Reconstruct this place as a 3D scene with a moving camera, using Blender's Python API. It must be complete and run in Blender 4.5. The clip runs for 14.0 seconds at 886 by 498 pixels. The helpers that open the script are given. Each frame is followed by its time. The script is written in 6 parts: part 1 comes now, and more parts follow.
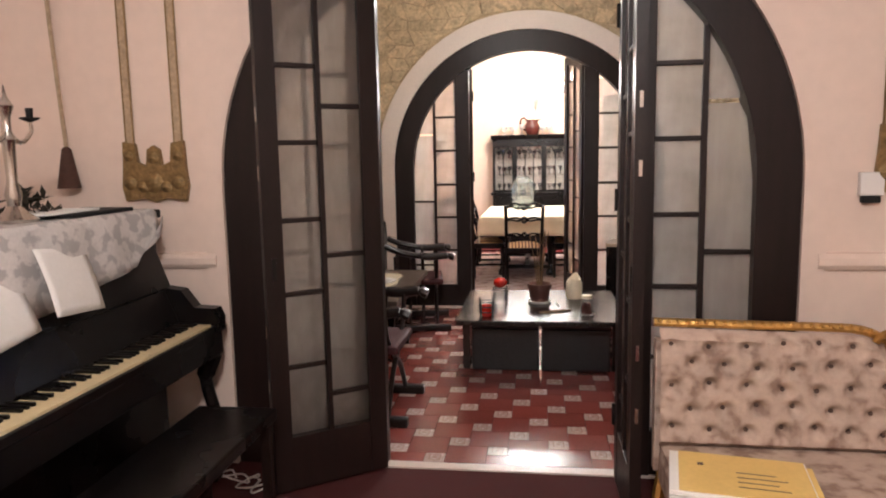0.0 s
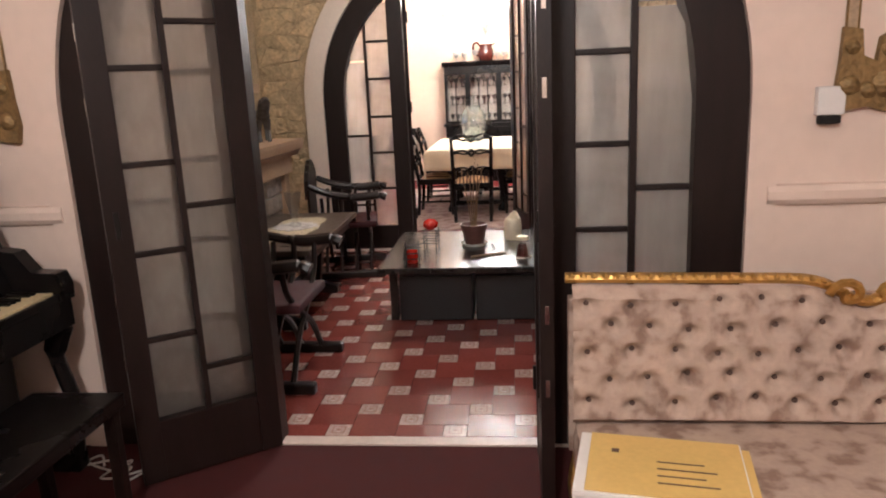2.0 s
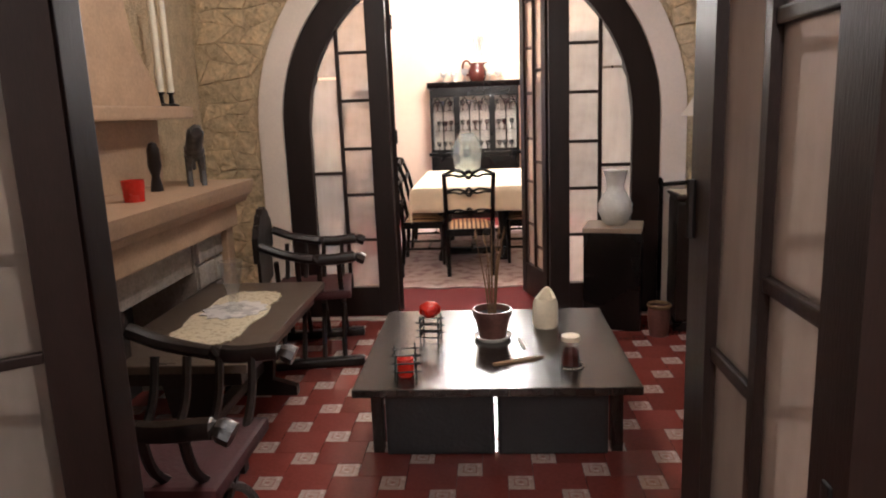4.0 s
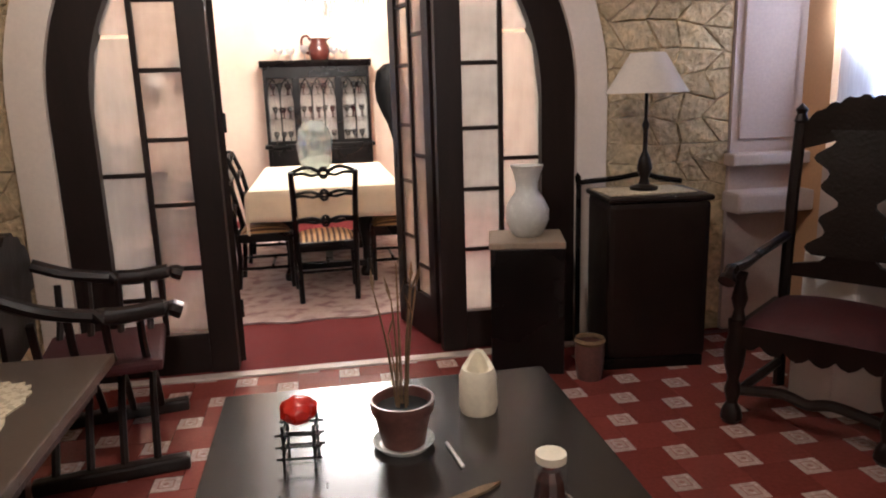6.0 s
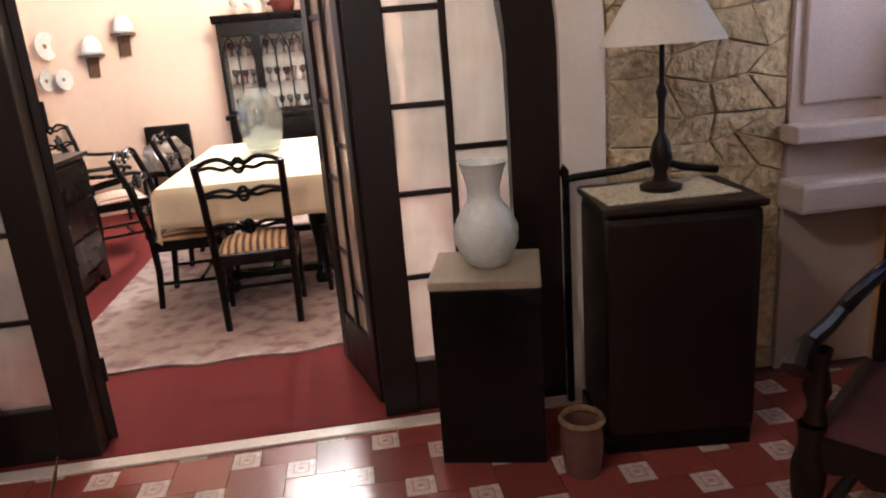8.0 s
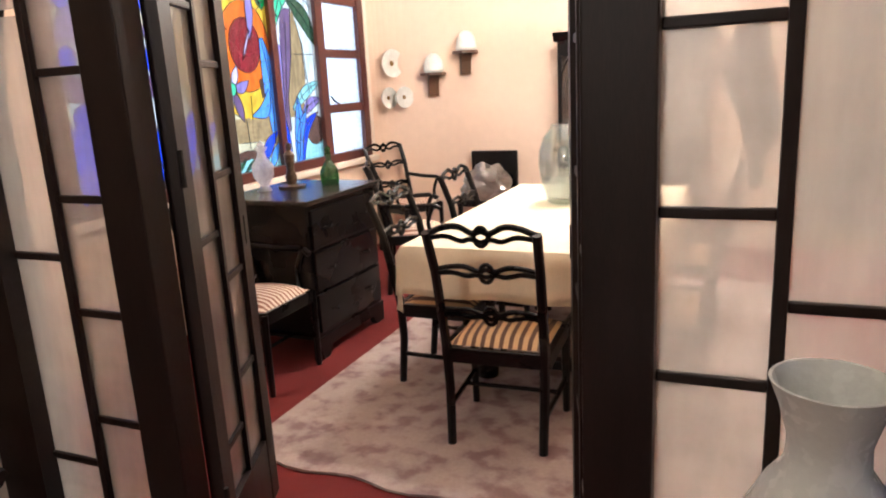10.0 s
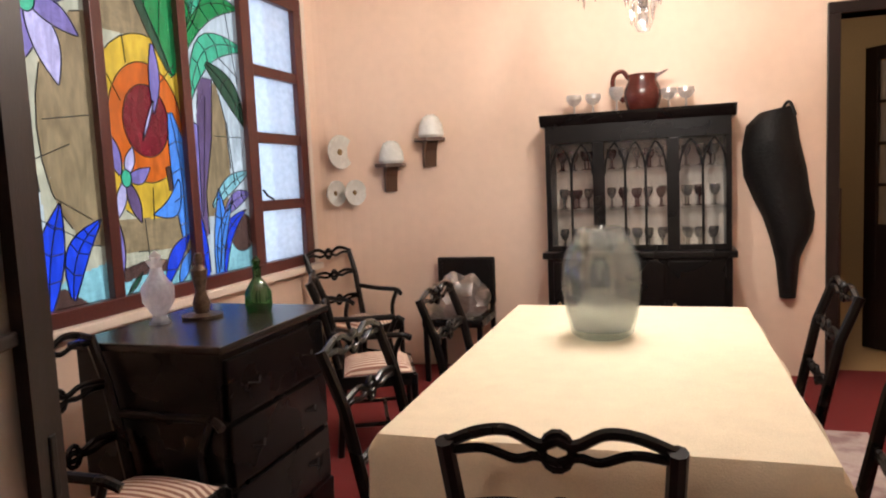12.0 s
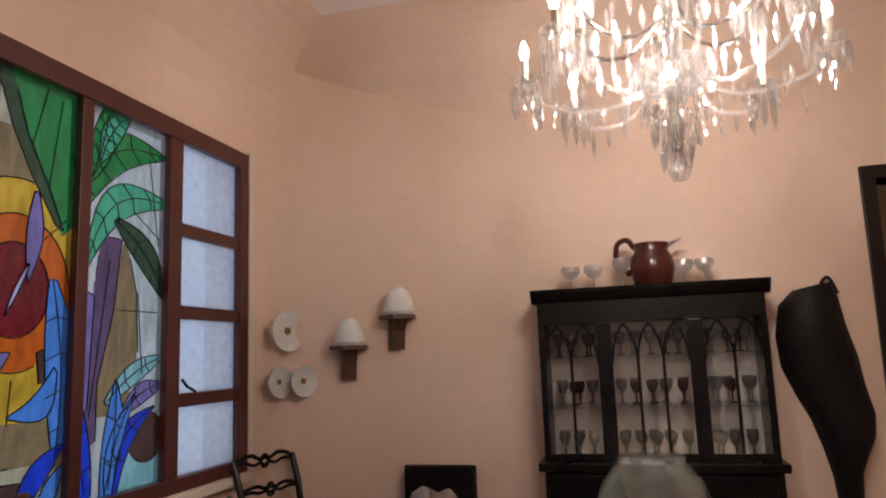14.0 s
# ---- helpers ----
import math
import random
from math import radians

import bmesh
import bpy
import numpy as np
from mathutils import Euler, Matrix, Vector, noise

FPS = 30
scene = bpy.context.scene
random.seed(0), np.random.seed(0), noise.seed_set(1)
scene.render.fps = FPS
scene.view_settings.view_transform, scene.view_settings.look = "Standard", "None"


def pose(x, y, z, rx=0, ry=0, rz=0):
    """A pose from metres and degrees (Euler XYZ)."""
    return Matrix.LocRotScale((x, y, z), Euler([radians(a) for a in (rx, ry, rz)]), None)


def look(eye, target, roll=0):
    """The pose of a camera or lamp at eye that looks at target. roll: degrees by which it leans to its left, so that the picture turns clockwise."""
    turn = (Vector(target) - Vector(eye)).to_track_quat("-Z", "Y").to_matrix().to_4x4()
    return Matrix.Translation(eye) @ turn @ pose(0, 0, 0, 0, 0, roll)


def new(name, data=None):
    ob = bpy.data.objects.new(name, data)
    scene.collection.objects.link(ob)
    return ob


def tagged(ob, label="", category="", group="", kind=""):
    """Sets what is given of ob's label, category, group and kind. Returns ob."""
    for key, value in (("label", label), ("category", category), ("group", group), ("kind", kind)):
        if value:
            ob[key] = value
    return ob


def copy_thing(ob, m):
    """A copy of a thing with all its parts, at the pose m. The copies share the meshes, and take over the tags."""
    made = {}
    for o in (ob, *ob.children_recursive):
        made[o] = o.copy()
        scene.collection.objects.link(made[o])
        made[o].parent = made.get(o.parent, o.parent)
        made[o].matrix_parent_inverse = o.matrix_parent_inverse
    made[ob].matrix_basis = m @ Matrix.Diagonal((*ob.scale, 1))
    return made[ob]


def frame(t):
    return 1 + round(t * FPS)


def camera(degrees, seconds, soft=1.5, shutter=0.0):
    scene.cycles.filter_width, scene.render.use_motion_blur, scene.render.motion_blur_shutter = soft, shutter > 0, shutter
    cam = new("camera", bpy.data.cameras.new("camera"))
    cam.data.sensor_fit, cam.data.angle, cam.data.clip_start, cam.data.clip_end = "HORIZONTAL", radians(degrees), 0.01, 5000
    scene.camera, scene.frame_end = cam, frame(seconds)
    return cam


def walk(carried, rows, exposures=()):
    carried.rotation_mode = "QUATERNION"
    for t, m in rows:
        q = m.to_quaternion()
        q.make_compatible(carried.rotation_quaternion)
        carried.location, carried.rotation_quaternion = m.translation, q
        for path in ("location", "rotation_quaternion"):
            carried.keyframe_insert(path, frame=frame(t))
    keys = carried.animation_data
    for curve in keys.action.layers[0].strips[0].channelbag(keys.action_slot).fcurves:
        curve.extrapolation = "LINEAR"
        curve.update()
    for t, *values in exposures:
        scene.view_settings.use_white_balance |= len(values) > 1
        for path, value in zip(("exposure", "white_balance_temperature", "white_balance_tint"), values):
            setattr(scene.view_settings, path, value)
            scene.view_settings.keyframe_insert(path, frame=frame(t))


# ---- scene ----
cam = camera(64.6, 14.0, soft=2.0)
EXPO = [(0, 1.35, 5800, 10), (5, 1.3, 5800, 10), (7, 1.25, 5800, 10), (9.5, 1.2, 5850, 9), (10.5, 1.05, 6100, 9), (11.2, 0.95, 6150, 9), (12.2, 0.0, 6150, 13), (13, -0.42, 6150, 13), (14, -0.95, 6250, 18)]
PATH = [
    (0, (0.923, 1.275, 1.517), (0.649, 3.239, 1.257), -1.1),
    (0.5, (0.96, 1.283, 1.52), (0.75, 3.25, 1.223), -1.8),
    (1, (1.035, 1.331, 1.513), (0.814, 3.274, 1.095), -3.1),
    (1.5, (1.172, 1.529, 1.488), (1.03, 3.484, 1.091), -1.2),
    (2, (1.196, 1.82, 1.475), (0.99, 3.758, 1.027), -2.6),
    (2.5, (1.218, 2.157, 1.507), (1.068, 4.11, 1.1), -2.0),
    (4.8, (0.724, 3.855, 1.472), (0.604, 5.813, 1.083), -2.4),
    (5, (0.701, 3.988, 1.465), (0.687, 5.941, 1.035), -2.6),
    (5.5, (0.694, 4.333, 1.452), (0.782, 6.278, 0.995), -1.1),
    (6, (0.737, 4.587, 1.416), (1.063, 6.513, 0.988), -1.8),
    (6.5, (0.846, 4.835, 1.376), (1.377, 6.669, 0.780), -4.7),
    (7, (1.067, 5.128, 1.355), (1.577, 6.998, 0.863), -1.0),
    (7.2, (1.12, 5.25, 1.375), (1.54, 7.11, 0.805), -1.5),
    (9.3, (1.68, 6.47, 1.508), (1.44, 8.405, 1.07), -2.5),
    (9.5, (1.7, 6.612, 1.512), (1.258, 8.522, 1.115), -1.9),
    (10, (1.635, 6.97, 1.498), (0.854, 8.753, 1.037), -3.1),
    (10.5, (1.497, 7.296, 1.485), (0.724, 9.08, 1.018), -2.2),
    (11, (1.30, 7.615, 1.445), (0.445, 9.369, 1.005), -2.2),
    (11.5, (1.091, 7.849, 1.435), (0.39, 9.706, 1.196), -1.9),
    (12, (0.948, 8.086, 1.449), (0.338, 9.981, 1.254), -2.6),
    (12.5, (0.864, 8.318, 1.453), (0.305, 10.237, 1.364), -1.3),
    (13, (0.742, 8.559, 1.455), (0.370, 10.514, 1.66), -1.6),
    (13.5, (0.709, 8.751, 1.51), (0.419, 10.716, 1.748), -1.9),
    (14, (0.67, 8.979, 1.517), (0.163, 10.891, 1.815), -2.1),
]
walk(cam, [(t, look(eye, target, roll)) for t, eye, target, roll in PATH], EXPO)

# ---- light ----
world = bpy.data.worlds.new("world")
scene.world = world
world.use_nodes = True
wn = world.node_tree
sky = wn.nodes.new("ShaderNodeTexSky")
sky.sky_type, sky.sun_disc, sky.sun_elevation, sky.sun_rotation = "NISHITA", False, radians(25), radians(90)
wn.links.new(sky.outputs[0], wn.nodes["Background"].inputs[0])
wn.nodes["Background"].inputs[1].default_value = 0.06


def lamp(name, kind, place, watts, colour, size):
    d = bpy.data.lights.new(name, kind)
    d.energy, d.color = watts, colour
    if kind == "AREA":
        d.shape, d.size = "DISK", size
    else:
        d.shadow_soft_size = size
    ob = new(name, d)
    ob.location = place
    return ob


WARM, TUNG = (1.0, 0.9, 0.8), (1.0, 0.88, 0.75)
CHX, CHY = 0.86, 11.4
lamp("music_room_light", "POINT", (0.9, 0.9, 2.75), 84, WARM, 0.12)
# unseen lamp, added and placed to light the living room's walls
lamp("living_room_light", "POINT", (0.6, 6.4, 2.75), 26, TUNG, 0.12)
# area lamp just inside the window, added to strengthen its daylight
day = lamp("window_daylight", "AREA", (3.4, 7.75, 1.8), 5, (0.86, 0.92, 1.0), 0.5)
day.rotation_euler = (0, radians(-90), 0)
for k in range(4):
    a = k * math.pi / 2 + 0.6
    lamp("chandelier_bulb_light", "POINT", (CHX + 0.27 * math.cos(a), CHY + 0.27 * math.sin(a), 2.56), 44, (1.0, 0.91, 0.8), 0.03)


# ---- materials ----
def mat(name, c, rough=0.5, metal=0.0, scale=8.0, vary=0.25, bump=0.1, fine=60.0, piece=0.0, stretch=(1, 1, 1), spec=0.5, coat=0.0, relief=0.01):
    m = bpy.data.materials.new(name)
    m.use_nodes = True
    n, l = m.node_tree.nodes, m.node_tree.links
    b = n["Principled BSDF"]
    b.inputs["Roughness"].default_value, b.inputs["Metallic"].default_value = rough, metal
    b.inputs["Specular IOR Level"].default_value = spec
    b.inputs["Coat Weight"].default_value = coat
    tc, mp = n.new("ShaderNodeTexCoord"), n.new("ShaderNodeMapping")
    mp.inputs["Scale"].default_value = stretch
    l.new(tc.outputs["Object"], mp.inputs[0])
    n1, n2 = n.new("ShaderNodeTexNoise"), n.new("ShaderNodeTexNoise")
    n1.inputs["Scale"].default_value, n2.inputs["Scale"].default_value = scale, fine
    n1.inputs["Detail"].default_value, n2.inputs["Detail"].default_value = 5, 4
    l.new(mp.outputs[0], n1.inputs[0]), l.new(mp.outputs[0], n2.inputs[0])
    ad = n.new("ShaderNodeMath")
    ad.operation = "ADD"
    l.new(n1.outputs[0], ad.inputs[0]), l.new(n2.outputs[0], ad.inputs[1])
    rg = n.new("ShaderNodeMapRange")
    rg.inputs[1].default_value, rg.inputs[2].default_value = 0.6, 1.4
    rg.inputs[3].default_value, rg.inputs[4].default_value = 1 - vary, 1 + vary
    l.new(ad.outputs[0], rg.inputs[0])
    fac = rg.outputs[0]
    if piece:
        oi, pr, mu = n.new("ShaderNodeObjectInfo"), n.new("ShaderNodeMapRange"), n.new("ShaderNodeMath")
        pr.inputs[3].default_value, pr.inputs[4].default_value = 1 - piece, 1 + piece
        mu.operation = "MULTIPLY"
        l.new(oi.outputs["Random"], pr.inputs[0]), l.new(pr.outputs[0], mu.inputs[0]), l.new(fac, mu.inputs[1])
        fac = mu.outputs[0]
    vm = n.new("ShaderNodeVectorMath")
    vm.operation = "SCALE"
    vm.inputs[0].default_value = c
    l.new(fac, vm.inputs["Scale"]), l.new(vm.outputs[0], b.inputs["Base Color"])
    rr = n.new("ShaderNodeMapRange")
    rr.inputs[3].default_value, rr.inputs[4].default_value = max(rough - 0.08, 0.02), min(rough + 0.1, 1)
    l.new(n1.outputs[0], rr.inputs[0]), l.new(rr.outputs[0], b.inputs["Roughness"])
    if bump:
        bp = n.new("ShaderNodeBump")
        bp.inputs["Strength"].default_value, bp.inputs["Distance"].default_value = bump, relief
        l.new(ad.outputs[0], bp.inputs["Height"]), l.new(bp.outputs[0], b.inputs["Normal"])
    return m


def pattern_mat(name, a, c, scale, width=0.5, rough=0.8, kind="blotch", soft=0.05):
    """Two-colour cloth or marble: blotches or stripes."""
    m = mat(name, a, rough, bump=0.15, vary=0.12)
    n, l = m.node_tree.nodes, m.node_tree.links
    b = n["Principled BSDF"]
    old = b.inputs["Base Color"].links[0].from_socket
    tc = n.new("ShaderNodeTexCoord")
    if kind == "stripe":
        t = n.new("ShaderNodeTexWave")
        t.bands_direction = "X"
        t.inputs["Distortion"].default_value = 0.0
        t.inputs["Scale"].default_value = scale
    else:
        t = n.new("ShaderNodeTexNoise")
        t.inputs["Scale"].default_value, t.inputs["Detail"].default_value = scale, 5
    l.new(tc.outputs["Object"], t.inputs[0])
    rp = n.new("ShaderNodeMapRange")
    rp.interpolation_type = "SMOOTHSTEP"
    rp.inputs[1].default_value, rp.inputs[2].default_value = width - soft, width + soft
    l.new(t.outputs[0], rp.inputs[0])
    mx = n.new("ShaderNodeMix")
    mx.data_type = "RGBA"
    mx.inputs[7].default_value = (*c, 1)
    l.new(rp.outputs[0], mx.inputs[0]), l.new(old, mx.inputs[6]), l.new(mx.outputs[2], b.inputs["Base Color"])
    return m


def glass_mat(name, colour=(1, 1, 1), frost=0.0, gloss=0.08, rough=0.05, cloud=0.07, size=9.0, streak=0.0):
    """Thin glass: a see-through share, a frosted share and a gloss."""
    m = bpy.data.materials.new(name)
    m.use_nodes = True
    n, l = m.node_tree.nodes, m.node_tree.links
    n.remove(n["Principled BSDF"])
    tr, tl, gl = n.new("ShaderNodeBsdfTransparent"), n.new("ShaderNodeBsdfTranslucent"), n.new("ShaderNodeBsdfGlossy")
    ns = n.new("ShaderNodeTexNoise")
    ns.inputs["Scale"].default_value, ns.inputs["Detail"].default_value = size, 4
    tr.inputs[0].default_value = tl.inputs[0].default_value = (*colour, 1)
    gl.inputs["Roughness"].default_value = rough
    m1, m2 = n.new("ShaderNodeMixShader"), n.new("ShaderNodeMixShader")
    rg = n.new("ShaderNodeMapRange")
    rg.inputs[3].default_value, rg.inputs[4].default_value = max(frost - cloud, 0), min(frost + cloud, 1)
    rg.inputs[1].default_value, rg.inputs[2].default_value = 0.3, 0.7
    l.new(ns.outputs[0], rg.inputs[0]), l.new(rg.outputs[0], m1.inputs[0])
    if streak:
        tc, mp, n2, sg, vm = n.new("ShaderNodeTexCoord"), n.new("ShaderNodeMapping"), n.new("ShaderNodeTexNoise"), n.new("ShaderNodeMapRange"), n.new("ShaderNodeVectorMath")
        mp.inputs["Scale"].default_value, mp.inputs["Rotation"].default_value = (1, 1, 0.3), (0.5, 0, 0)
        n2.inputs["Scale"].default_value, n2.inputs["Detail"].default_value, n2.inputs["Distortion"].default_value = 14, 5, 1.2
        sg.inputs[1].default_value, sg.inputs[2].default_value = 0.3, 0.7
        sg.inputs[3].default_value, sg.inputs[4].default_value = 1 - streak, 1 + streak
        vm.operation = "SCALE"
        vm.inputs[0].default_value = colour
        l.new(tc.outputs["Object"], mp.inputs[0]), l.new(mp.outputs[0], n2.inputs[0]), l.new(n2.outputs[0], sg.inputs[0])
        l.new(sg.outputs[0], vm.inputs["Scale"]), l.new(vm.outputs[0], tr.inputs[0]), l.new(vm.outputs[0], tl.inputs[0])
    l.new(tr.outputs[0], m1.inputs[1]), l.new(tl.outputs[0], m1.inputs[2])
    m2.inputs[0].default_value = gloss
    l.new(m1.outputs[0], m2.inputs[1]), l.new(gl.outputs[0], m2.inputs[2])
    l.new(m2.outputs[0], n["Material Output"].inputs[0])
    return m


def glow(name, c, strength):
    m = bpy.data.materials.new(name)
    m.use_nodes = True
    b = m.node_tree.nodes["Principled BSDF"]
    b.inputs["Emission Color"].default_value, b.inputs["Emission Strength"].default_value = (*c, 1), strength
    b.inputs["Base Color"].default_value = (*c, 1)
    return m


M_PEACH = mat("peach_plaster", (0.74, 0.60, 0.51), 0.7, scale=1.2, vary=0.05, bump=0.03, fine=16)
M_CREAM = mat("cream_plaster", (0.75, 0.57, 0.44), 0.7, scale=0.9, vary=0.045, bump=0.03, fine=14)
M_CEIL = mat("white_plaster", (0.78, 0.71, 0.66), 0.8, scale=2, vary=0.05, bump=0.04)
M_OCHRE = mat("ochre_plaster", (0.45, 0.3, 0.13), 0.8, scale=2, vary=0.1, bump=0.05)
M_TRIM = mat("white_trim_plaster", (0.75, 0.66, 0.57), 0.65, scale=4, vary=0.06, bump=0.08)
M_PINKWALL = mat("faded_pink_plaster", (0.52, 0.42, 0.38), 0.75, scale=3, vary=0.1, bump=0.06)
M_STONE = mat("yellow_fieldstone", (0.58, 0.45, 0.27), 0.75, scale=13, vary=0.4, bump=1.0, fine=34, piece=0.12, relief=0.022)
M_MORTAR = mat("sandy_mortar", (0.54, 0.42, 0.26), 0.9, scale=10, vary=0.3, bump=0.8, relief=0.03)
M_DOOR = mat("dark_brown_door_wood", (0.014, 0.0075, 0.006), 0.42, scale=4, vary=0.35, bump=0.08, stretch=(6, 6, 0.6), spec=0.28)
M_BLACK = mat("black_polished_wood", (0.005, 0.004, 0.0038), 0.27, scale=2.5, vary=0.25, bump=0.0, spec=0.26)
M_DARK = mat("dark_carved_walnut", (0.011, 0.006, 0.0045), 0.33, scale=8, vary=0.35, bump=0.2, spec=0.32)
M_TABLE = mat("espresso_veneer", (0.018, 0.014, 0.012), 0.22, scale=3, vary=0.3, bump=0.03, stretch=(8, 1, 1))
M_WOOD = mat("mid_brown_wood", (0.09, 0.045, 0.025), 0.4, scale=5, vary=0.3, bump=0.08, stretch=(5, 1, 1))
M_WINFRAME = mat("oxblood_window_paint", (0.085, 0.022, 0.018), 0.4, scale=6, vary=0.25, bump=0.06)
M_CARPET = mat("red_carpet", (0.06, 0.005, 0.0045), 0.95, scale=14, vary=0.2, bump=0.5, fine=300)
M_CARPET_D = mat("bright_red_carpet", (0.15, 0.009, 0.008), 0.95, scale=14, vary=0.2, bump=0.5, fine=300)
M_TILE = mat("oxblood_cement_tile", (0.2, 0.045, 0.035), 0.2, scale=5, vary=0.2, bump=0.03, piece=0.14)
M_TILEW = mat("cream_tile_insert", (0.46, 0.34, 0.3), 0.25, scale=40, vary=0.2, bump=0.03, piece=0.1)
M_GROUT = mat("dark_grout", (0.1, 0.035, 0.03), 0.6, scale=20, bump=0.2)
M_STRIP = mat("pale_marble_threshold", (0.62, 0.52, 0.46), 0.35, scale=9, vary=0.15)
M_RUG = pattern_mat("floral_rug", (0.42, 0.34, 0.31), (0.25, 0.165, 0.165), 9.0, 0.56, 0.95, soft=0.12)
M_LINEN = mat("cream_table_linen", (0.72, 0.63, 0.46), 0.9, scale=12, vary=0.08, bump=0.25, fine=200)
M_DAMASK = pattern_mat("white_brocade_cloth", (0.62, 0.59, 0.56), (0.42, 0.4, 0.39), 16.0, 0.52, 0.8)
M_LACE = pattern_mat("cream_crochet_lace", (0.6, 0.52, 0.36), (0.42, 0.35, 0.24), 60.0, 0.55, 0.95)
M_FLORAL = pattern_mat("floral_tapestry", (0.46, 0.35, 0.28), (0.25, 0.165, 0.125), 15.0, 0.57, 0.9, soft=0.11)
# dark brown holds the shade of the tufting pits
M_PIT_BUTTON = mat("pit_shaded_button", (0.1, 0.06, 0.045), 0.8, vary=0.2)
M_STRIPE = pattern_mat("striped_seat_satin", (0.62, 0.4, 0.2), (0.1, 0.045, 0.025), 8.0, 0.55, 0.6, "stripe")
M_STRIPE_B = pattern_mat("striped_rose_satin", (0.68, 0.56, 0.45), (0.26, 0.12, 0.08), 10.0, 0.5, 0.6, "stripe")
M_VELVET = mat("oxblood_velvet", (0.045, 0.004, 0.006), 0.7, scale=9, vary=0.3, bump=0.2)
M_GOLD = mat("gilt_carving", (0.55, 0.33, 0.1), 0.35, 0.9, scale=25, vary=0.3, bump=0.4)
M_GILTDULL = mat("tarnished_gilt", (0.26, 0.17, 0.07), 0.5, 0.6, scale=25, vary=0.4, bump=0.6)
M_ROPE = mat("beige_bell_pull", (0.42, 0.31, 0.2), 0.8, scale=40, vary=0.3, bump=0.3)
M_SILVER = mat("silver_plate", (0.6, 0.57, 0.53), 0.18, 1.0, scale=10, vary=0.15, bump=0.05)
M_BRASS = mat("brass", (0.5, 0.36, 0.15), 0.3, 1.0, scale=12, vary=0.2)
M_PAPER = mat("white_paper", (0.8, 0.78, 0.74), 0.8, scale=5, vary=0.04, bump=0.03)
M_MANILA = mat("yellow_card_cover", (0.72, 0.5, 0.16), 0.6, scale=6, vary=0.08, bump=0.05)
M_IVORY = mat("ivory_keys", (0.68, 0.56, 0.33), 0.3, scale=20, vary=0.06, bump=0)
M_CERAM = mat("white_ceramic", (0.68, 0.7, 0.66), 0.25, scale=30, vary=0.05, bump=0.15, fine=90)
M_WAX = mat("ivory_wax", (0.75, 0.68, 0.52), 0.45, scale=12, vary=0.1, bump=0.3)
M_RED = mat("red_glass_candle", (0.5, 0.02, 0.01), 0.25, scale=10, vary=0.2, bump=0.05)
M_IRON = mat("black_iron", (0.015, 0.013, 0.012), 0.45, 0.6, scale=20, vary=0.3, bump=0.2)
M_CLAY = mat("brown_glazed_clay", (0.12, 0.055, 0.045), 0.3, scale=12, vary=0.3, bump=0.1)
M_TWIG = mat("dry_stem", (0.16, 0.1, 0.05), 0.8, scale=30, vary=0.3)
M_SHADE = mat("white_lampshade_cloth", (0.7, 0.64, 0.58), 0.85, scale=60, vary=0.04, bump=0.1)
M_MARBLE = mat("beige_fireplace_stone", (0.42, 0.285, 0.18), 0.5, scale=6, vary=0.2, bump=0.1)
M_HEARTH = mat("grey_hearth_stone", (0.3, 0.26, 0.22), 0.6, scale=16, vary=0.4, bump=0.4, piece=0.2)
M_SOOT = mat("soot_black", (0.01, 0.009, 0.008), 0.9)
M_MAROON = mat("maroon_jug_glaze", (0.065, 0.014, 0.01), 0.18, scale=7, vary=0.3, bump=0.05)
M_BAG = mat("black_nylon_bag", (0.005, 0.0045, 0.0045), 0.55, scale=5, vary=0.3, bump=0.5, spec=0.25)
M_PLAST = mat("white_plastic", (0.75, 0.73, 0.7), 0.4, scale=8, vary=0.03, bump=0)
M_WIRE = mat("white_cable", (0.7, 0.66, 0.62), 0.5, bump=0)
M_GREEN = glass_mat("green_bottle_glass", (0.12, 0.35, 0.14), 0.25, 0.12)
M_FROST = glass_mat("frosted_door_glass", (0.84, 0.815, 0.79), 0.3, 0.05, 0.3, cloud=0.04, size=3.0)
M_CLEAR = glass_mat("clear_glass", (0.95, 0.96, 0.96), 0.04, 0.06, 0.03)
M_BOTTLE = glass_mat("smoky_demijohn_glass", (0.82, 0.85, 0.84), 0.07, 0.10, 0.05)
M_CRYSTAL = glass_mat("cut_crystal", (0.86, 0.84, 0.82), 0.09, 0.24, 0.06)
M_MILK = glass_mat("milky_glass", (0.9, 0.9, 0.9), 0.55, 0.12, 0.2)
M_DAYGLASS = glass_mat("ribbed_window_glass", (0.9, 0.95, 1.0), 0.5, 0.06, 0.3)
M_CURTAIN = glass_mat("sheer_white_curtain", (0.9, 0.9, 0.92), 0.7, 0.02, 0.8)
M_POLY = glass_mat("clear_polythene_bag", (0.75, 0.73, 0.7), 0.45, 0.25, 0.2)
M_BULB = glow("lit_bulb", (1.0, 0.88, 0.7), 22.0)
M_DAY = glow("daylight_backdrop", (0.74, 0.85, 1.0), 1.05)
# east sheet glows stronger, to brighten the living room's window side
M_DAY_EAST = glow("strong_daylight_backdrop", (0.85, 0.9, 1.0), 2.2)
M_MIRROR = mat("old_mirror", (0.7, 0.68, 0.64), 0.06, 1.0, bump=0, vary=0.04)


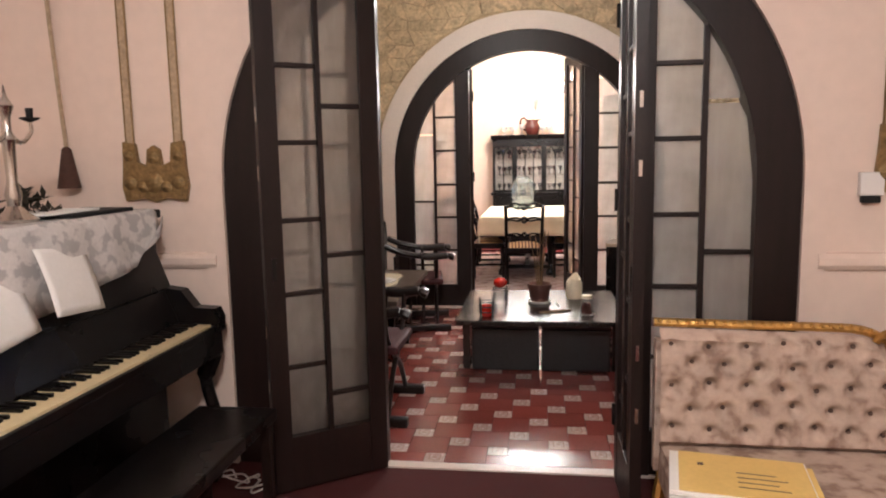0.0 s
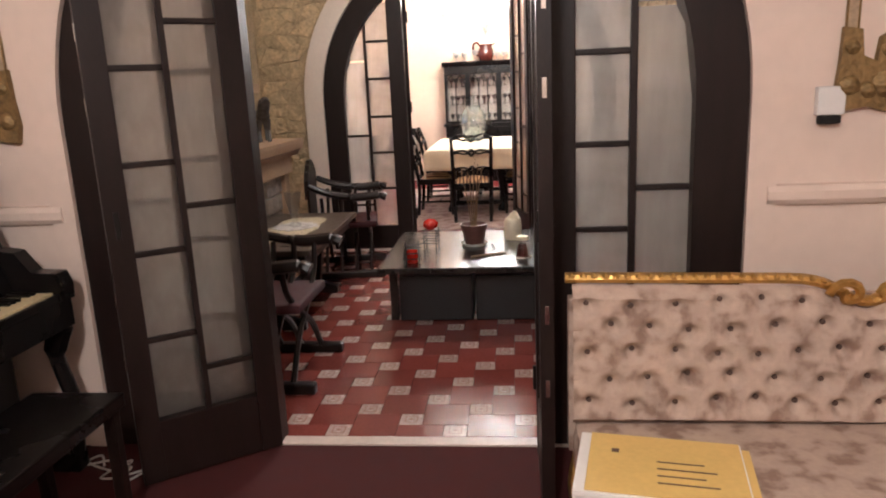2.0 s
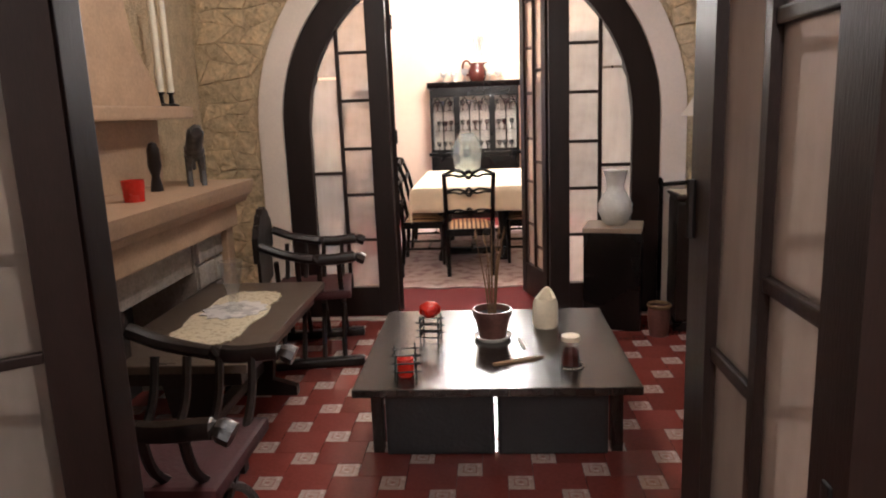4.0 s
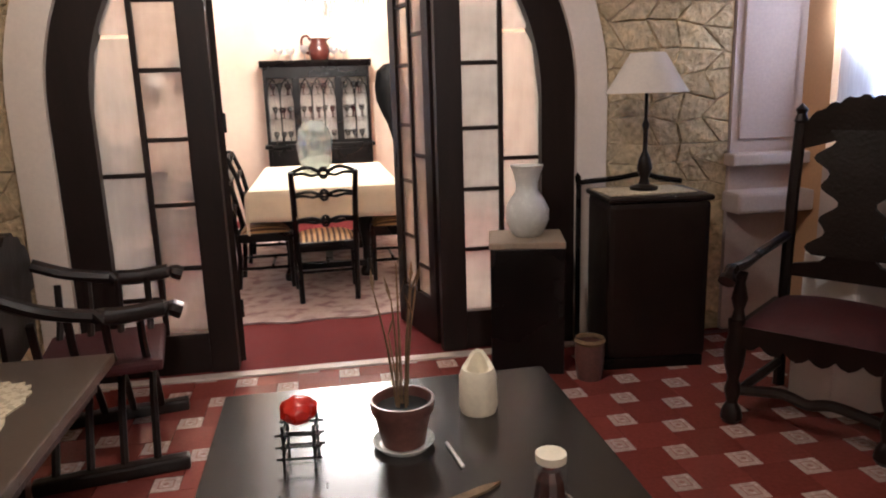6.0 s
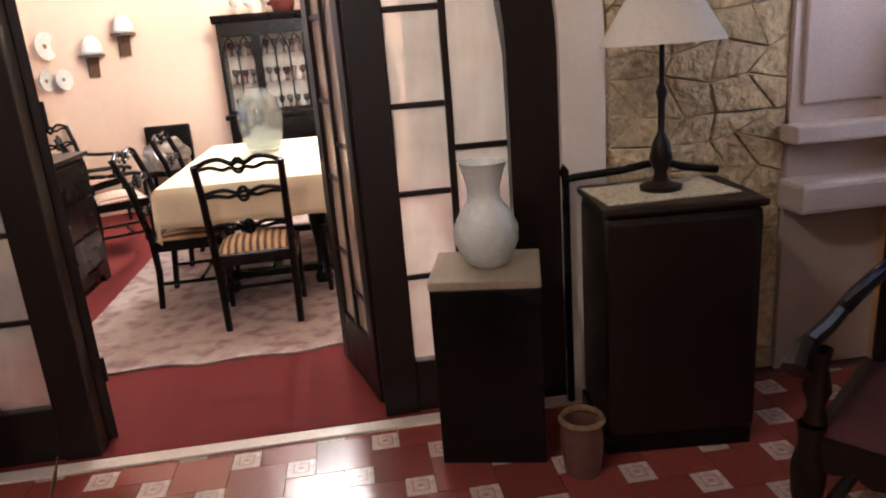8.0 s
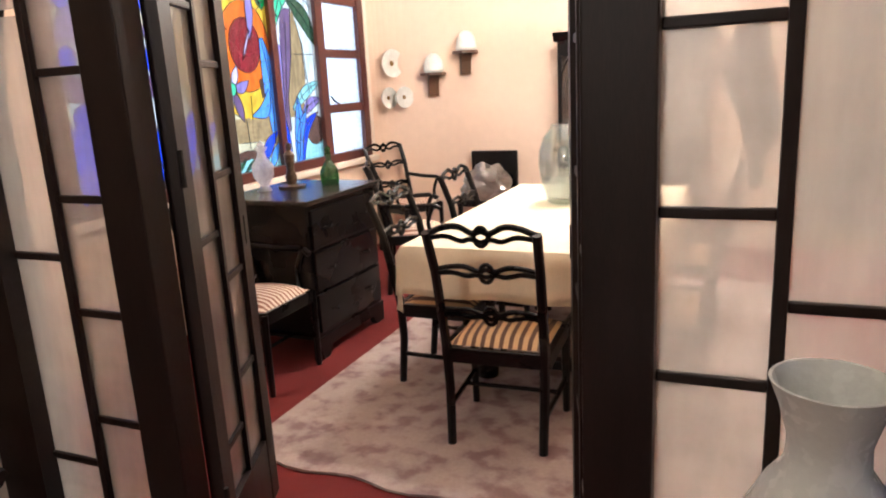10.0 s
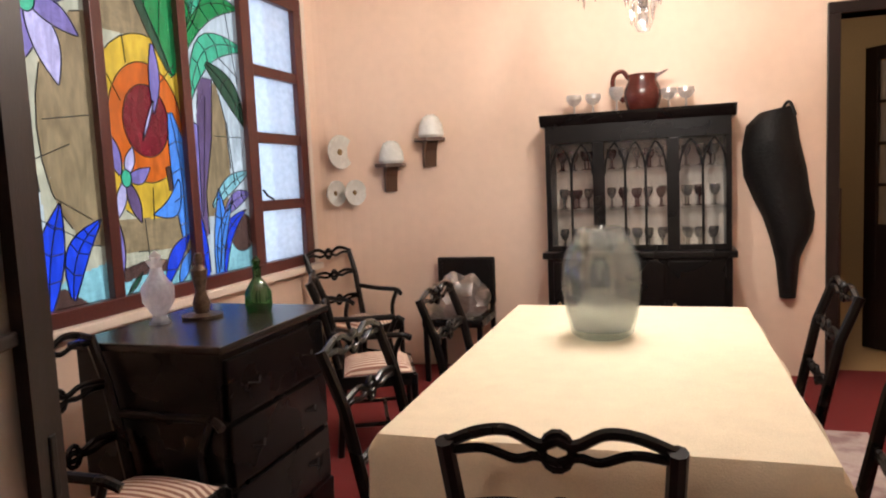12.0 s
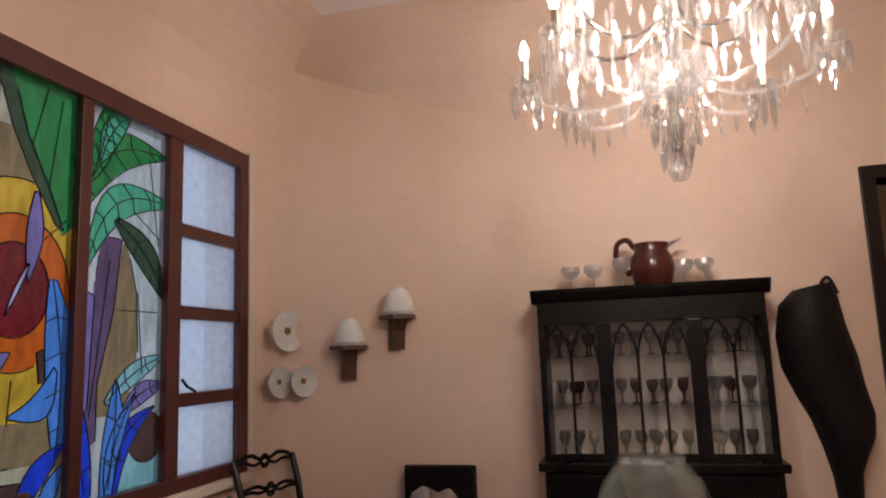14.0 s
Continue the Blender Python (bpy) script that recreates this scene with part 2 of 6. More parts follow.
# ---- building helpers ----
def link_mesh(name, bm, material, smooth=False):
    bmesh.ops.recalc_face_normals(bm, faces=bm.faces)
    me = bpy.data.meshes.new(name)
    if smooth:
        for f in bm.faces:
            f.smooth = True
    bm.to_mesh(me)
    bm.free()
    me.materials.append(material)
    if smooth:
        me.set_sharp_from_angle(angle=radians(38))
    return new(name, me)


def part(name, bm, material, parent, label="", smooth=False):
    ob = link_mesh(name, bm, material, smooth)
    ob.parent = parent
    if label:
        tagged(ob, label)
    return ob


def thing(name, m, label, category, group=""):
    ob = new(name)
    ob.empty_display_size = 0.1
    ob.matrix_basis = m
    return tagged(ob, label, category, group)


def structure(name, bm, material, label=""):
    return tagged(link_mesh(name, bm, material), label, kind="structure")


def box(bm, x0, y0, z0, x1, y1, z1, bevel=0.0):
    vs = [bm.verts.new((x, y, z)) for z in (z0, z1) for x, y in ((x0, y0), (x1, y0), (x1, y1), (x0, y1))]
    fs = [bm.faces.new([vs[i] for i in q]) for q in ((3, 2, 1, 0), (4, 5, 6, 7), (0, 1, 5, 4), (1, 2, 6, 5), (2, 3, 7, 6), (3, 0, 4, 7))]
    if bevel:
        es = list({e for f in fs for e in f.edges})
        bmesh.ops.bevel(bm, geom=es, offset=bevel, segments=2, affect="EDGES", profile=0.6)
    return bm


def B(*a):
    return box(bmesh.new(), *a)


def lathe(bm, prof, seg=24, at=(0, 0, 0), wob=0.0):
    rings = []
    for r, z in prof:
        rings.append([bm.verts.new((at[0] + r * math.cos(2 * math.pi * k / seg) * (1 + wob * math.sin(5 * k + 9 * z)), at[1] + r * math.sin(2 * math.pi * k / seg), at[2] + z)) for k in range(seg)] if r > 1e-5 else [bm.verts.new((at[0], at[1], at[2] + z))])
    for a, c in zip(rings, rings[1:]):
        for k in range(seg):
            j = (k + 1) % seg
            if len(a) == 1 and len(c) > 1:
                bm.faces.new((a[0], c[j], c[k]))
            elif len(c) == 1 and len(a) > 1:
                bm.faces.new((a[k], a[j], c[0]))
            elif len(a) > 1:
                bm.faces.new((a[k], a[j], c[j], c[k]))
    return bm


def L(prof, seg=24, at=(0, 0, 0), wob=0.0):
    return lathe(bmesh.new(), prof, seg, at, wob)


def tube(bm, pts, r, seg=8, flat=1.0, closed=False):
    """A rounded bar along points; r may be one radius or one for each point; flat squeezes it along y."""
    pts = [Vector(p) for p in pts]
    n = len(pts)
    rs = r if isinstance(r, (list, tuple)) else [r] * n
    rings = []
    for i, p in enumerate(pts):
        d = (pts[(i + 1) % n] - pts[i - 1]) if closed else (pts[min(i + 1, n - 1)] - pts[max(i - 1, 0)])
        d.normalize()
        u = d.cross(Vector((0, 1, 0)))
        u = u.normalized() if u.length > 0.15 else d.cross(Vector((1, 0, 0))).normalized()
        v = d.cross(u).normalized()
        rings.append([bm.verts.new(p + rs[i] * (math.cos(2 * math.pi * k / seg) * u + flat * math.sin(2 * math.pi * k / seg) * v)) for k in range(seg)])
    for i in range(n if closed else n - 1):
        a, c = rings[i], rings[(i + 1) % n]
        for k in range(seg):
            bm.faces.new((a[k], a[(k + 1) % seg], c[(k + 1) % seg], c[k]))
    if not closed:
        bm.faces.new(rings[0][::-1]), bm.faces.new(rings[-1])
    return bm


def T(pts, r, seg=8, flat=1.0, closed=False):
    return tube(bmesh.new(), pts, r, seg, flat, closed)


def prism(bm, outline, d0, d1, axis="y"):
    """An outline in two coordinates pushed along an axis."""
    def at(p, d):
        return {"y": (p[0], d, p[1]), "x": (d, p[0], p[1]), "z": (p[0], p[1], d)}[axis]
    a = [bm.verts.new(at(p, d0)) for p in outline]
    c = [bm.verts.new(at(p, d1)) for p in outline]
    n = len(outline)
    bm.faces.new(a), bm.faces.new(c[::-1])
    for i in range(n):
        bm.faces.new((a[i], c[i], c[(i + 1) % n], a[(i + 1) % n]))
    return bm


def P(outline, d0, d1, axis="y"):
    return prism(bmesh.new(), outline, d0, d1, axis)


def curve_pts(ctrl, n=12):
    """A smooth line through control points."""
    c = [Vector(p) for p in ctrl]
    c = [2 * c[0] - c[1]] + c + [2 * c[-1] - c[-2]]
    out = []
    for i in range(1, len(c) - 2):
        for k in range(n):
            t = k / n
            a, b_, d, e = c[i - 1], c[i], c[i + 1], c[i + 2]
            out.append(0.5 * ((2 * b_) + (d - a) * t + (2 * a - 5 * b_ + 4 * d - e) * t * t + (3 * b_ - a - 3 * d + e) * t ** 3))
    out.append(c[-2])
    return out


# ---- the shell of the three rooms ----
H1, H2, H3 = 3.3, 3.3, 3.6
SPRING, R_OUT, R_IN = 1.40, 1.32, 1.13
A1, A2 = 0.73, 0.79
Y1, Y1B, Y2, Y2B, Y3 = 4.5, 4.74, 8.27, 8.52, 13.3
XW = -1.63


def arch_wall(y0, y1, x0, x1, h, c, r):
    bm = bmesh.new()
    n = 40
    arc = [(c + r * math.cos(math.pi * (1 - k / n)), SPRING + r * math.sin(math.pi * k / n)) for k in range(n + 1)]
    def slab(q):
        prism(bm, q, y0, y1)
    slab([(x0, 0), (c - r, 0), (c - r, h), (x0, h)])
    slab([(c + r, 0), (x1, 0), (x1, h), (c + r, h)])
    for p, q in zip(arc, arc[1:]):
        slab([p, q, (q[0], h), (p[0], h)])
    bmesh.ops.remove_doubles(bm, verts=bm.verts, dist=1e-4)
    return bm


def arch_ring(c, r0, r1, y0, y1, z0=0.0):
    n = 40
    inn = [(c - r0, z0)] + [(c + r0 * math.cos(math.pi * (1 - k / n)), SPRING + r0 * math.sin(math.pi * k / n)) for k in range(n + 1)] + [(c + r0, z0)]
    out = [(c - r1, z0)] + [(c + r1 * math.cos(math.pi * (1 - k / n)), SPRING + r1 * math.sin(math.pi * k / n)) for k in range(n + 1)] + [(c + r1, z0)]
    bm = bmesh.new()
    vs = [[bm.verts.new((p[0], y, p[1])) for p in l] for l, y in ((inn, y0), (out, y0), (out, y1), (inn, y1))]
    for i in range(len(inn) - 1):
        for a in range(4):
            b_ = (a + 1) % 4
            bm.faces.new((vs[a][i], vs[a][i + 1], vs[b_][i + 1], vs[b_][i]))
    bm.faces.new([v[0] for v in vs]), bm.faces.new([v[-1] for v in vs])
    return bm


XL1, XR1 = -1.75, 4.0
structure("floor_music_room", B(XL1 - 0.2, -1.2, -0.12, XR1 + 0.2, Y1, 0), M_CARPET, "dark red fitted carpet of the music room")
structure("floor_living_room", B(-1.5, Y1, -0.12, 4.0, Y2, -0.012), M_GROUT, "dark grout bed under red patterned cement tiles")
structure("floor_dining_room", B(XW - 0.3, Y2, -0.12, 3.6, Y3 + 0.2, 0), M_CARPET_D, "red carpet of the dining room")
structure("floor_back_room", B(1.2, Y3 + 0.2, -0.12, 4.6, Y3 + 3.6, 0), M_OCHRE, "dim floor of the room behind the dining room")
structure("wall_arch_one", arch_wall(Y1, Y1B, XL1, XR1, H1, A1, R_OUT), M_PEACH, "peach plaster wall with a wide arched opening")
structure("wall_arch_two", arch_wall(Y2 + 0.02, Y2B, -1.75, 4.0, H3, A2, R_OUT), M_CREAM, "plaster wall with a wide arched opening")
structure("trim_arch_one", arch_ring(A1, R_OUT, R_OUT + 0.10, Y1 - 0.022, Y1 + 0.002), M_PEACH, "raised plaster band round the arch")
structure("trim_arch_two", arch_ring(A2, R_OUT, R_OUT + 0.17, Y2 - 0.03, Y2 + 0.022), M_TRIM, "white plaster band round the arch")
structure("wall_music_west", B(XL1 - 0.2, -1.2, 0, XL1, Y1, H1), M_PEACH)
structure("wall_music_east", B(XR1, -1.2, 0, XR1 + 0.2, Y1, H1), M_PEACH)
structure("wall_music_south", B(XL1 - 0.2, -1.4, 0, XR1 + 0.2, -1.2, H1), M_PEACH)
structure("ceiling_music", B(XL1 - 0.2, -1.4, H1, XR1 + 0.2, Y1B, H1 + 0.12), M_CEIL)
structure("wall_living_west", B(-1.32, Y1B, 0, -1.12, Y2, H2), M_MORTAR, "stone wall behind the fireplace")
structure("ceiling_living", B(-1.4, Y1B, H2, 3.8, Y2 + 0.02, H2 + 0.12), M_CEIL)
# living room east wall, with a window
WX, WY0, WY1, WZ0, WZ1 = 3.45, 7.52, 8.03, 1.0, 2.6
# orange stands for warm light on the plaster, put into its colour
M_ORANGE_LIT = mat("orange_lit_plaster", (0.58, 0.33, 0.17), 0.6, scale=3, vary=0.08)
structure("wall_living_east", B(WX, Y1B, 0, WX + 0.3, WY0, H2), M_PINKWALL, "faded pink plaster wall")
structure("wall_living_east_end", B(WX, WY1, 0, WX + 0.3, Y2 + 0.02, H2), M_ORANGE_LIT, "wall beside the window, its orange light put into the colour")
structure("wall_under_window", B(WX, WY0, 0, WX + 0.3, WY1, WZ0), M_PINKWALL)
structure("wall_over_window", B(WX, WY0, WZ1, WX + 0.3, WY1, H2), M_PINKWALL)
# dining room
WIN = (9.55, 12.86, 0.87, 2.82)
structure("wall_dining_west", B(XW - 0.3, Y2B, 0, XW, WIN[0], H3), M_CREAM, "cream plaster wall")
structure("wall_dining_west_end", B(XW - 0.3, WIN[1], 0, XW, Y3 + 0.2, H3), M_CREAM, "cream plaster wall")
structure("wall_dining_under_window", B(XW - 0.3, WIN[0], 0, XW, WIN[1], WIN[2]), M_CREAM, "cream plaster wall below the stained window")
structure("wall_dining_over_window", B(XW - 0.3, WIN[0], WIN[3], XW, WIN[1], H3), M_CREAM, "cream plaster wall above the stained window")
DX0, DX1, DZ = 2.03, 2.95, 2.40
structure("wall_dining_north", B(XW, Y3, 0, DX0, Y3 + 0.2, H3), M_CREAM, "cream plaster wall with faint stains")
structure("wall_dining_north_end", B(DX1, Y3, 0, 3.6, Y3 + 0.2, H3), M_CREAM)
CURVE = [(XW + 1.5 * (1 - math.cos(a)), 12.88 + 0.415 * math.sin(a)) for a in [math.pi / 2 * k / 20 for k in range(21)]]
structure("wall_dining_corner", P([(XW - 0.001, Y3 + 0.001)] + CURVE, 0, H3 - 0.002, "z"), M_CREAM, "rounded plaster corner of the dining room")
structure("wall_dining_over_door", B(DX0, Y3, DZ, DX1, Y3 + 0.2, H3), M_CREAM)
structure("wall_dining_east", B(3.4, Y2B, 0, 3.6, Y3, H3), M_CREAM)
structure("ceiling_dining", B(XW - 0.3, Y2B, H3, 3.6, Y3 + 0.2, H3 + 0.12), M_CEIL, "white plaster ceiling")
bm = bmesh.new()
RC = 0.6
cov = [(0, 0)] + [(RC - RC * math.cos(a), -RC + RC * math.sin(a)) for a in [math.pi / 2 * (1 - k / 10) for k in range(11)]]
prism(bm, [(XW + p[0], H3 + p[1]) for p in cov], Y2B, Y3)
prism(bm, [(Y3 - p[0], H3 + p[1]) for p in cov], XW, 3.4, "x")
structure("trim_cove", bm, M_CREAM, "rounded plaster cove between wall and ceiling")
structure("wall_back_room_north", B(1.2, Y3 + 3.0, 0, 4.6, Y3 + 3.2, 2.9), M_OCHRE)
structure("wall_back_room_west", B(1.2, Y3 + 0.2, 0, 1.4, Y3 + 3.0, 2.9), M_OCHRE)
structure("wall_back_room_east", B(4.4, Y3 + 0.2, 0, 4.6, Y3 + 3.0, 2.9), M_OCHRE)
structure("ceiling_back_room", B(1.2, Y3 + 0.2, 2.9, 4.6, Y3 + 3.2, 3.0), M_CEIL)
# thresholds
structure("trim_threshold_one", B(A1 - 1.14, Y1 + 0.0, -0.02, A1 + 1.14, Y1 + 0.07, 0.008, 0.004), M_STRIP, "pale worn threshold strip")
structure("trim_threshold_two", B(A2 - 1.5, Y2 - 0.09, -0.02, A2 + 1.5, Y2 - 0.02, 0.010, 0.004), M_STRIP, "pale worn threshold strip")
# dado rails
for k, (xa, xb) in enumerate(((XL1, -0.64), (2.12, XR1))):
    bm = P([(Y1 - 0.035, 1.02), (Y1 - 0.02, 1.0), (Y1, 1.0), (Y1, 1.075), (Y1 - 0.025, 1.07), (Y1 - 0.035, 1.05)], xa, xb, "x")
    structure("trim_dado_rail_%d" % (k + 1), bm, M_PEACH, "moulded peach dado rail")
    bm = bmesh.new()
    box(bm, xa, Y1 - 0.018, 0, xb, Y1, 0.16, 0.004)
    structure("baseboard_%d" % (k + 1), bm, M_PEACH)


# ---- arched glazed screens and door leaves ----
def top_at(d):
    return SPRING + math.sqrt(max(R_IN ** 2 - d * d, 0)) if abs(d) < R_IN else SPRING


BARS_FINE = (0.575, 0.91, 1.24, 1.58, 1.91, 2.25)
BARS_WIDE = (0.42, 1.07, 1.74)


def glazed_column(parent, u0, u1, dist, bars, z0, yc):
    """Panes and glazing bars between two uprights; dist turns u into the distance from the arch's middle."""
    edges = [z0, *bars, 9.0]
    for za, zb in zip(edges, edges[1:]):
        us = [u0 + (u1 - u0) * k / 6 for k in range(7)]
        tops = [min(zb, top_at(dist(u))) for u in us]
        lo = za + 0.009
        poly = [(u, t - 0.009) for u, t in zip(us, tops) if t - 0.02 > lo]
        if len(poly) < 2:
            continue
        poly = [(poly[0][0], lo)] + poly + [(poly[-1][0], lo)]
        ob = part("pane", P(poly[::-1], yc - 0.003, yc + 0.003), M_FROST, parent)
        if zb < 5 and min(tops) > zb - 0.01:
            part("glazing_bar", B(u0, yc - 0.014, zb - 0.011, u1, yc + 0.014, zb + 0.011, 0.004), M_DOOR, parent)


def sidelight(name, c, side, y, edge=0.70):
    mid = (edge + 1.13) / 2
    ob = thing(name, pose(c, y, 0), "fixed glazed side screen of the arch, dark brown wood with frosted panes", "window")
    ob["kind"] = "structure"
    s = side
    def bx(a, b_, z0, z1, d=0.028, bev=0.005):
        return B(min(s * a, s * b_), -d, z0, max(s * a, s * b_), d, z1, bev)
    part("post", bx(0.56, edge, 0, top_at(0.6), 0.045), M_DOOR, ob)
    part("mullion", bx(mid - 0.013, mid + 0.013, 0.22, top_at(mid), 0.02, 0.003), M_DOOR, ob)
    part("bottom_panel", bx(edge, 1.135, 0, 0.22, 0.03), M_DOOR, ob)
    glazed_column(ob, *sorted((s * edge, s * (mid - 0.013))), lambda u: u, BARS_FINE, 0.22, 0)
    glazed_column(ob, *sorted((s * (mid + 0.013), s * 1.13)), lambda u: u, BARS_WIDE, 0.22, 0)
    return ob


def door_leaf(name, hx, hy, angle, label):
    ob = thing(name, pose(hx, hy, 0.012, 0, 0, angle), label, "door")
    ob["kind"] = "structure"
    W = 0.555
    dist = lambda u: 0.56 - u
    def upright(a, b_, nm, d=0.022):
        part(nm, P([(a, 0), (b_, 0), (b_, top_at(dist(b_)) - 0.02), (a, top_at(dist(a)) - 0.02)], -d, d), M_DOOR, ob)
    upright(0, 0.085, "hinge_stile"), upright(W - 0.085, W, "lock_stile")
    upright(0.268, 0.29, "mullion", 0.018)
    part("bottom_rail", B(0.085, -0.02, 0, W - 0.085, 0.02, 0.25, 0.004), M_DOOR, ob)
    us = [0.085 + (W - 0.17) * k / 8 for k in range(9)]
    part("top_rail", P([(u, top_at(dist(u)) - 0.10) for u in us] + [(u, top_at(dist(u)) - 0.02) for u in us[::-1]], -0.02, 0.02), M_DOOR, ob)
    glazed_column(ob, 0.085, 0.268, dist, BARS_WIDE, 0.25, 0)
    glazed_column(ob, 0.29, W - 0.085, dist, BARS_FINE, 0.25, 0)
    for z in (0.30, 1.3, 2.1):
        part("hinge", L([(0, -0.05), (0.009, -0.05), (0.009, 0.05), (0, 0.05)], 8, (0.0, -0.026, z)), M_IRON, ob)
    part("lock_plate", B(W - 0.05, -0.026, 0.98, W - 0.03, 0.026, 1.08, 0.003), M_IRON, ob, "dark iron lock plate")
    for z in (0.5, 0.75, 1.45, 1.7):
        part("edge_latch", B(W - 0.001, -0.007, z - 0.03, W + 0.003, 0.007, z + 0.03, 0.001), M_SILVER, ob, "small worn metal edge latch")
    return ob


for k, (c, y) in enumerate(((A1, Y1 + 0.06), (A2, Y2 + 0.06))):
    structure("trim_arch_frame_%d" % (k + 1), arch_ring(c, R_IN, R_OUT - 0.002, y - 0.06, y + 0.06), M_DOOR, "dark brown arched door frame")
    sidelight("window_%d" % (2 * k + 1), c, -1, y, 0.70)
    sidelight("window_%d" % (2 * k + 2), c, 1, y, 0.70)
LEAF = "open dark brown glazed door leaf with frosted panes, hinged at the arch"
door_leaf("door_1", 0.17, 4.5, 217, LEAF)
door_leaf("door_2", 1.29, 4.5, 270, LEAF)
door_leaf("door_3", 0.235, 8.40, 113, LEAF)
door_leaf("door_4", 1.355, 8.40, 106, LEAF)

# ---- dining room: stained window ----
def inside(poly, y, z):
    hit = np.zeros(y.shape, bool)
    n = len(poly)
    for i in range(n):
        (ya, za), (yb, zb) = poly[i], poly[(i + 1) % n]
        if za == zb:
            continue
        c = ((za > z) != (zb > z)) & (y < (yb - ya) * (z - za) / (zb - za) + ya)
        hit ^= c
    return hit


def blob(cy, cz, ry, rz, n=24):
    return [(cy + ry * math.cos(2 * math.pi * k / n), cz + rz * math.sin(2 * math.pi * k / n)) for k in range(n)]


def blade(p, q, w, bend=0.0, n=10):
    """A leaf from p to q, bowed sideways."""
    dy, dz = q[0] - p[0], q[1] - p[1]
    ln = math.hypot(dy, dz)
    ny, nz = -dz / ln, dy / ln
    mid = [(p[0] + dy * t + ny * bend * math.sin(math.pi * t), p[1] + dz * t + nz * bend * math.sin(math.pi * t), w * math.sin(math.pi * min(t * 0.9 + 0.08, 1))) for t in [k / n for k in range(n + 1)]]
    return [(a + ny * h, b_ + nz * h) for a, b_, h in mid] + [(a - ny * h, b_ - nz * h) for a, b_, h in mid[::-1]]


HUES = {"tan": (0.34, 0.23, 0.11), "cream": (0.6, 0.53, 0.34), "clear": (0.66, 0.69, 0.64), "gold": (0.78, 0.46, 0.04), "orange": (0.74, 0.14, 0.015), "red": (0.22, 0.014, 0.022),
        "blue": (0.025, 0.07, 0.7), "sky": (0.1, 0.3, 0.78), "green": (0.02, 0.28, 0.07), "jade": (0.09, 0.52, 0.27), "forest": (0.035, 0.09, 0.045), "violet": (0.27, 0.2, 0.45), "lilac": (0.62, 0.52, 0.72), "plum": (0.17, 0.1, 0.19), "aqua": (0.32, 0.62, 0.6), "brown": (0.11, 0.055, 0.04)}
STAIN = {k: glass_mat("stained_glass_" + k, tuple(0.8 * v for v in c), 0.4, 0.05, 0.2, streak=0.28) for k, c in HUES.items()}
LEADMAT = mat("lead_came", (0.03, 0.03, 0.032), 0.5, 0.5, bump=0.1)


def stained_panel(parent, y0, y1, z0, z1, ground, shapes, lines=()):
    """Glass pieces of one casement, cut by the shapes in order, with lead along their edges."""
    step = 0.009
    ny, nz = int((y1 - y0) / step), int((z1 - z0) / step)
    yy, zz = np.meshgrid(y0 + (np.arange(ny) + 0.5) * step, z0 + (np.arange(nz) + 0.5) * step, indexing="ij")
    names = [ground] + [s[0] for s in shapes]
    ids = np.zeros(yy.shape, int)
    for k, (_, poly) in enumerate(shapes):
        ids[inside(poly, yy, zz)] = k + 1
    sy, sz = (y1 - y0) / ny, (z1 - z0) / nz
    for k in sorted(set(ids.ravel().tolist())):
        bm = bmesh.new()
        for i in range(ny):
            j = 0
            while j < nz:
                if ids[i, j] != k:
                    j += 1
                    continue
                e = j
                while e < nz and ids[i, e] == k:
                    e += 1
                bm.faces.new([bm.verts.new((XW - 0.03, y0 + a * sy, z0 + c * sz)) for a, c in ((i, j), (i + 1, j), (i + 1, e), (i, e))])
                j = e
        part("glass_piece", bm, STAIN[names[k]], parent).visible_shadow = False
    lead = bmesh.new()
    for k, (_, poly) in enumerate(shapes):
        n = len(poly)
        run = []
        for i in range(n + 1):
            a, c = poly[i % n], poly[(i + 1) % n]
            for q in range(3):
                py, pz = a[0] + (c[0] - a[0]) * q / 3, a[1] + (c[1] - a[1]) * q / 3
                iy, iz = int((py - y0) / step), int((pz - z0) / step)
                ok = y0 < py < y1 and z0 < pz < z1 and ids[min(max(iy, 0), ny - 1), min(max(iz, 0), nz - 1)] <= k + 1
                if ok:
                    run.append((XW - 0.027, py, pz))
                if (not ok or i == n) and len(run) > 1:
                    tube(lead, run, 0.0034, 5)
                if not ok:
                    run = []
    for line in lines:
        run = [(XW - 0.0265, p[0], p[1]) for p in line if y0 < p[0] < y1 and z0 < p[1] < z1]
        if len(run) > 1:
            tube(lead, run, 0.003, 5)
    if len(lead.verts):
        part("lead_came", lead, LEADMAT, parent)


win = thing("window_5", pose(0, 0, 0), "oxblood window with stained glass of palms, flowers and a sun", "window")
win["kind"] = "structure"
W0, W1, WZA, WZB = WIN
bm = bmesh.new()
box(bm, XW - 0.07, W0, WZB - 0.10, XW + 0.012, W1, WZB, 0.006)
part("window_frame", bm, M_WINFRAME, win)
part("bottom_rail", B(XW - 0.07, W0, WZA, XW + 0.012, W1, WZA + 0.075, 0.006), M_WINFRAME, win)
part("jamb", B(XW - 0.07, W1 - 0.1, WZA + 0.075, XW + 0.012, W1, WZB - 0.1, 0.006), M_WINFRAME, win)
part("jamb", B(XW - 0.07, W0, WZA + 0.075, XW + 0.012, W0 + 0.08, WZB - 0.1, 0.006), M_WINFRAME, win)
MULL = (10.14, 10.86, 11.50, 12.14)
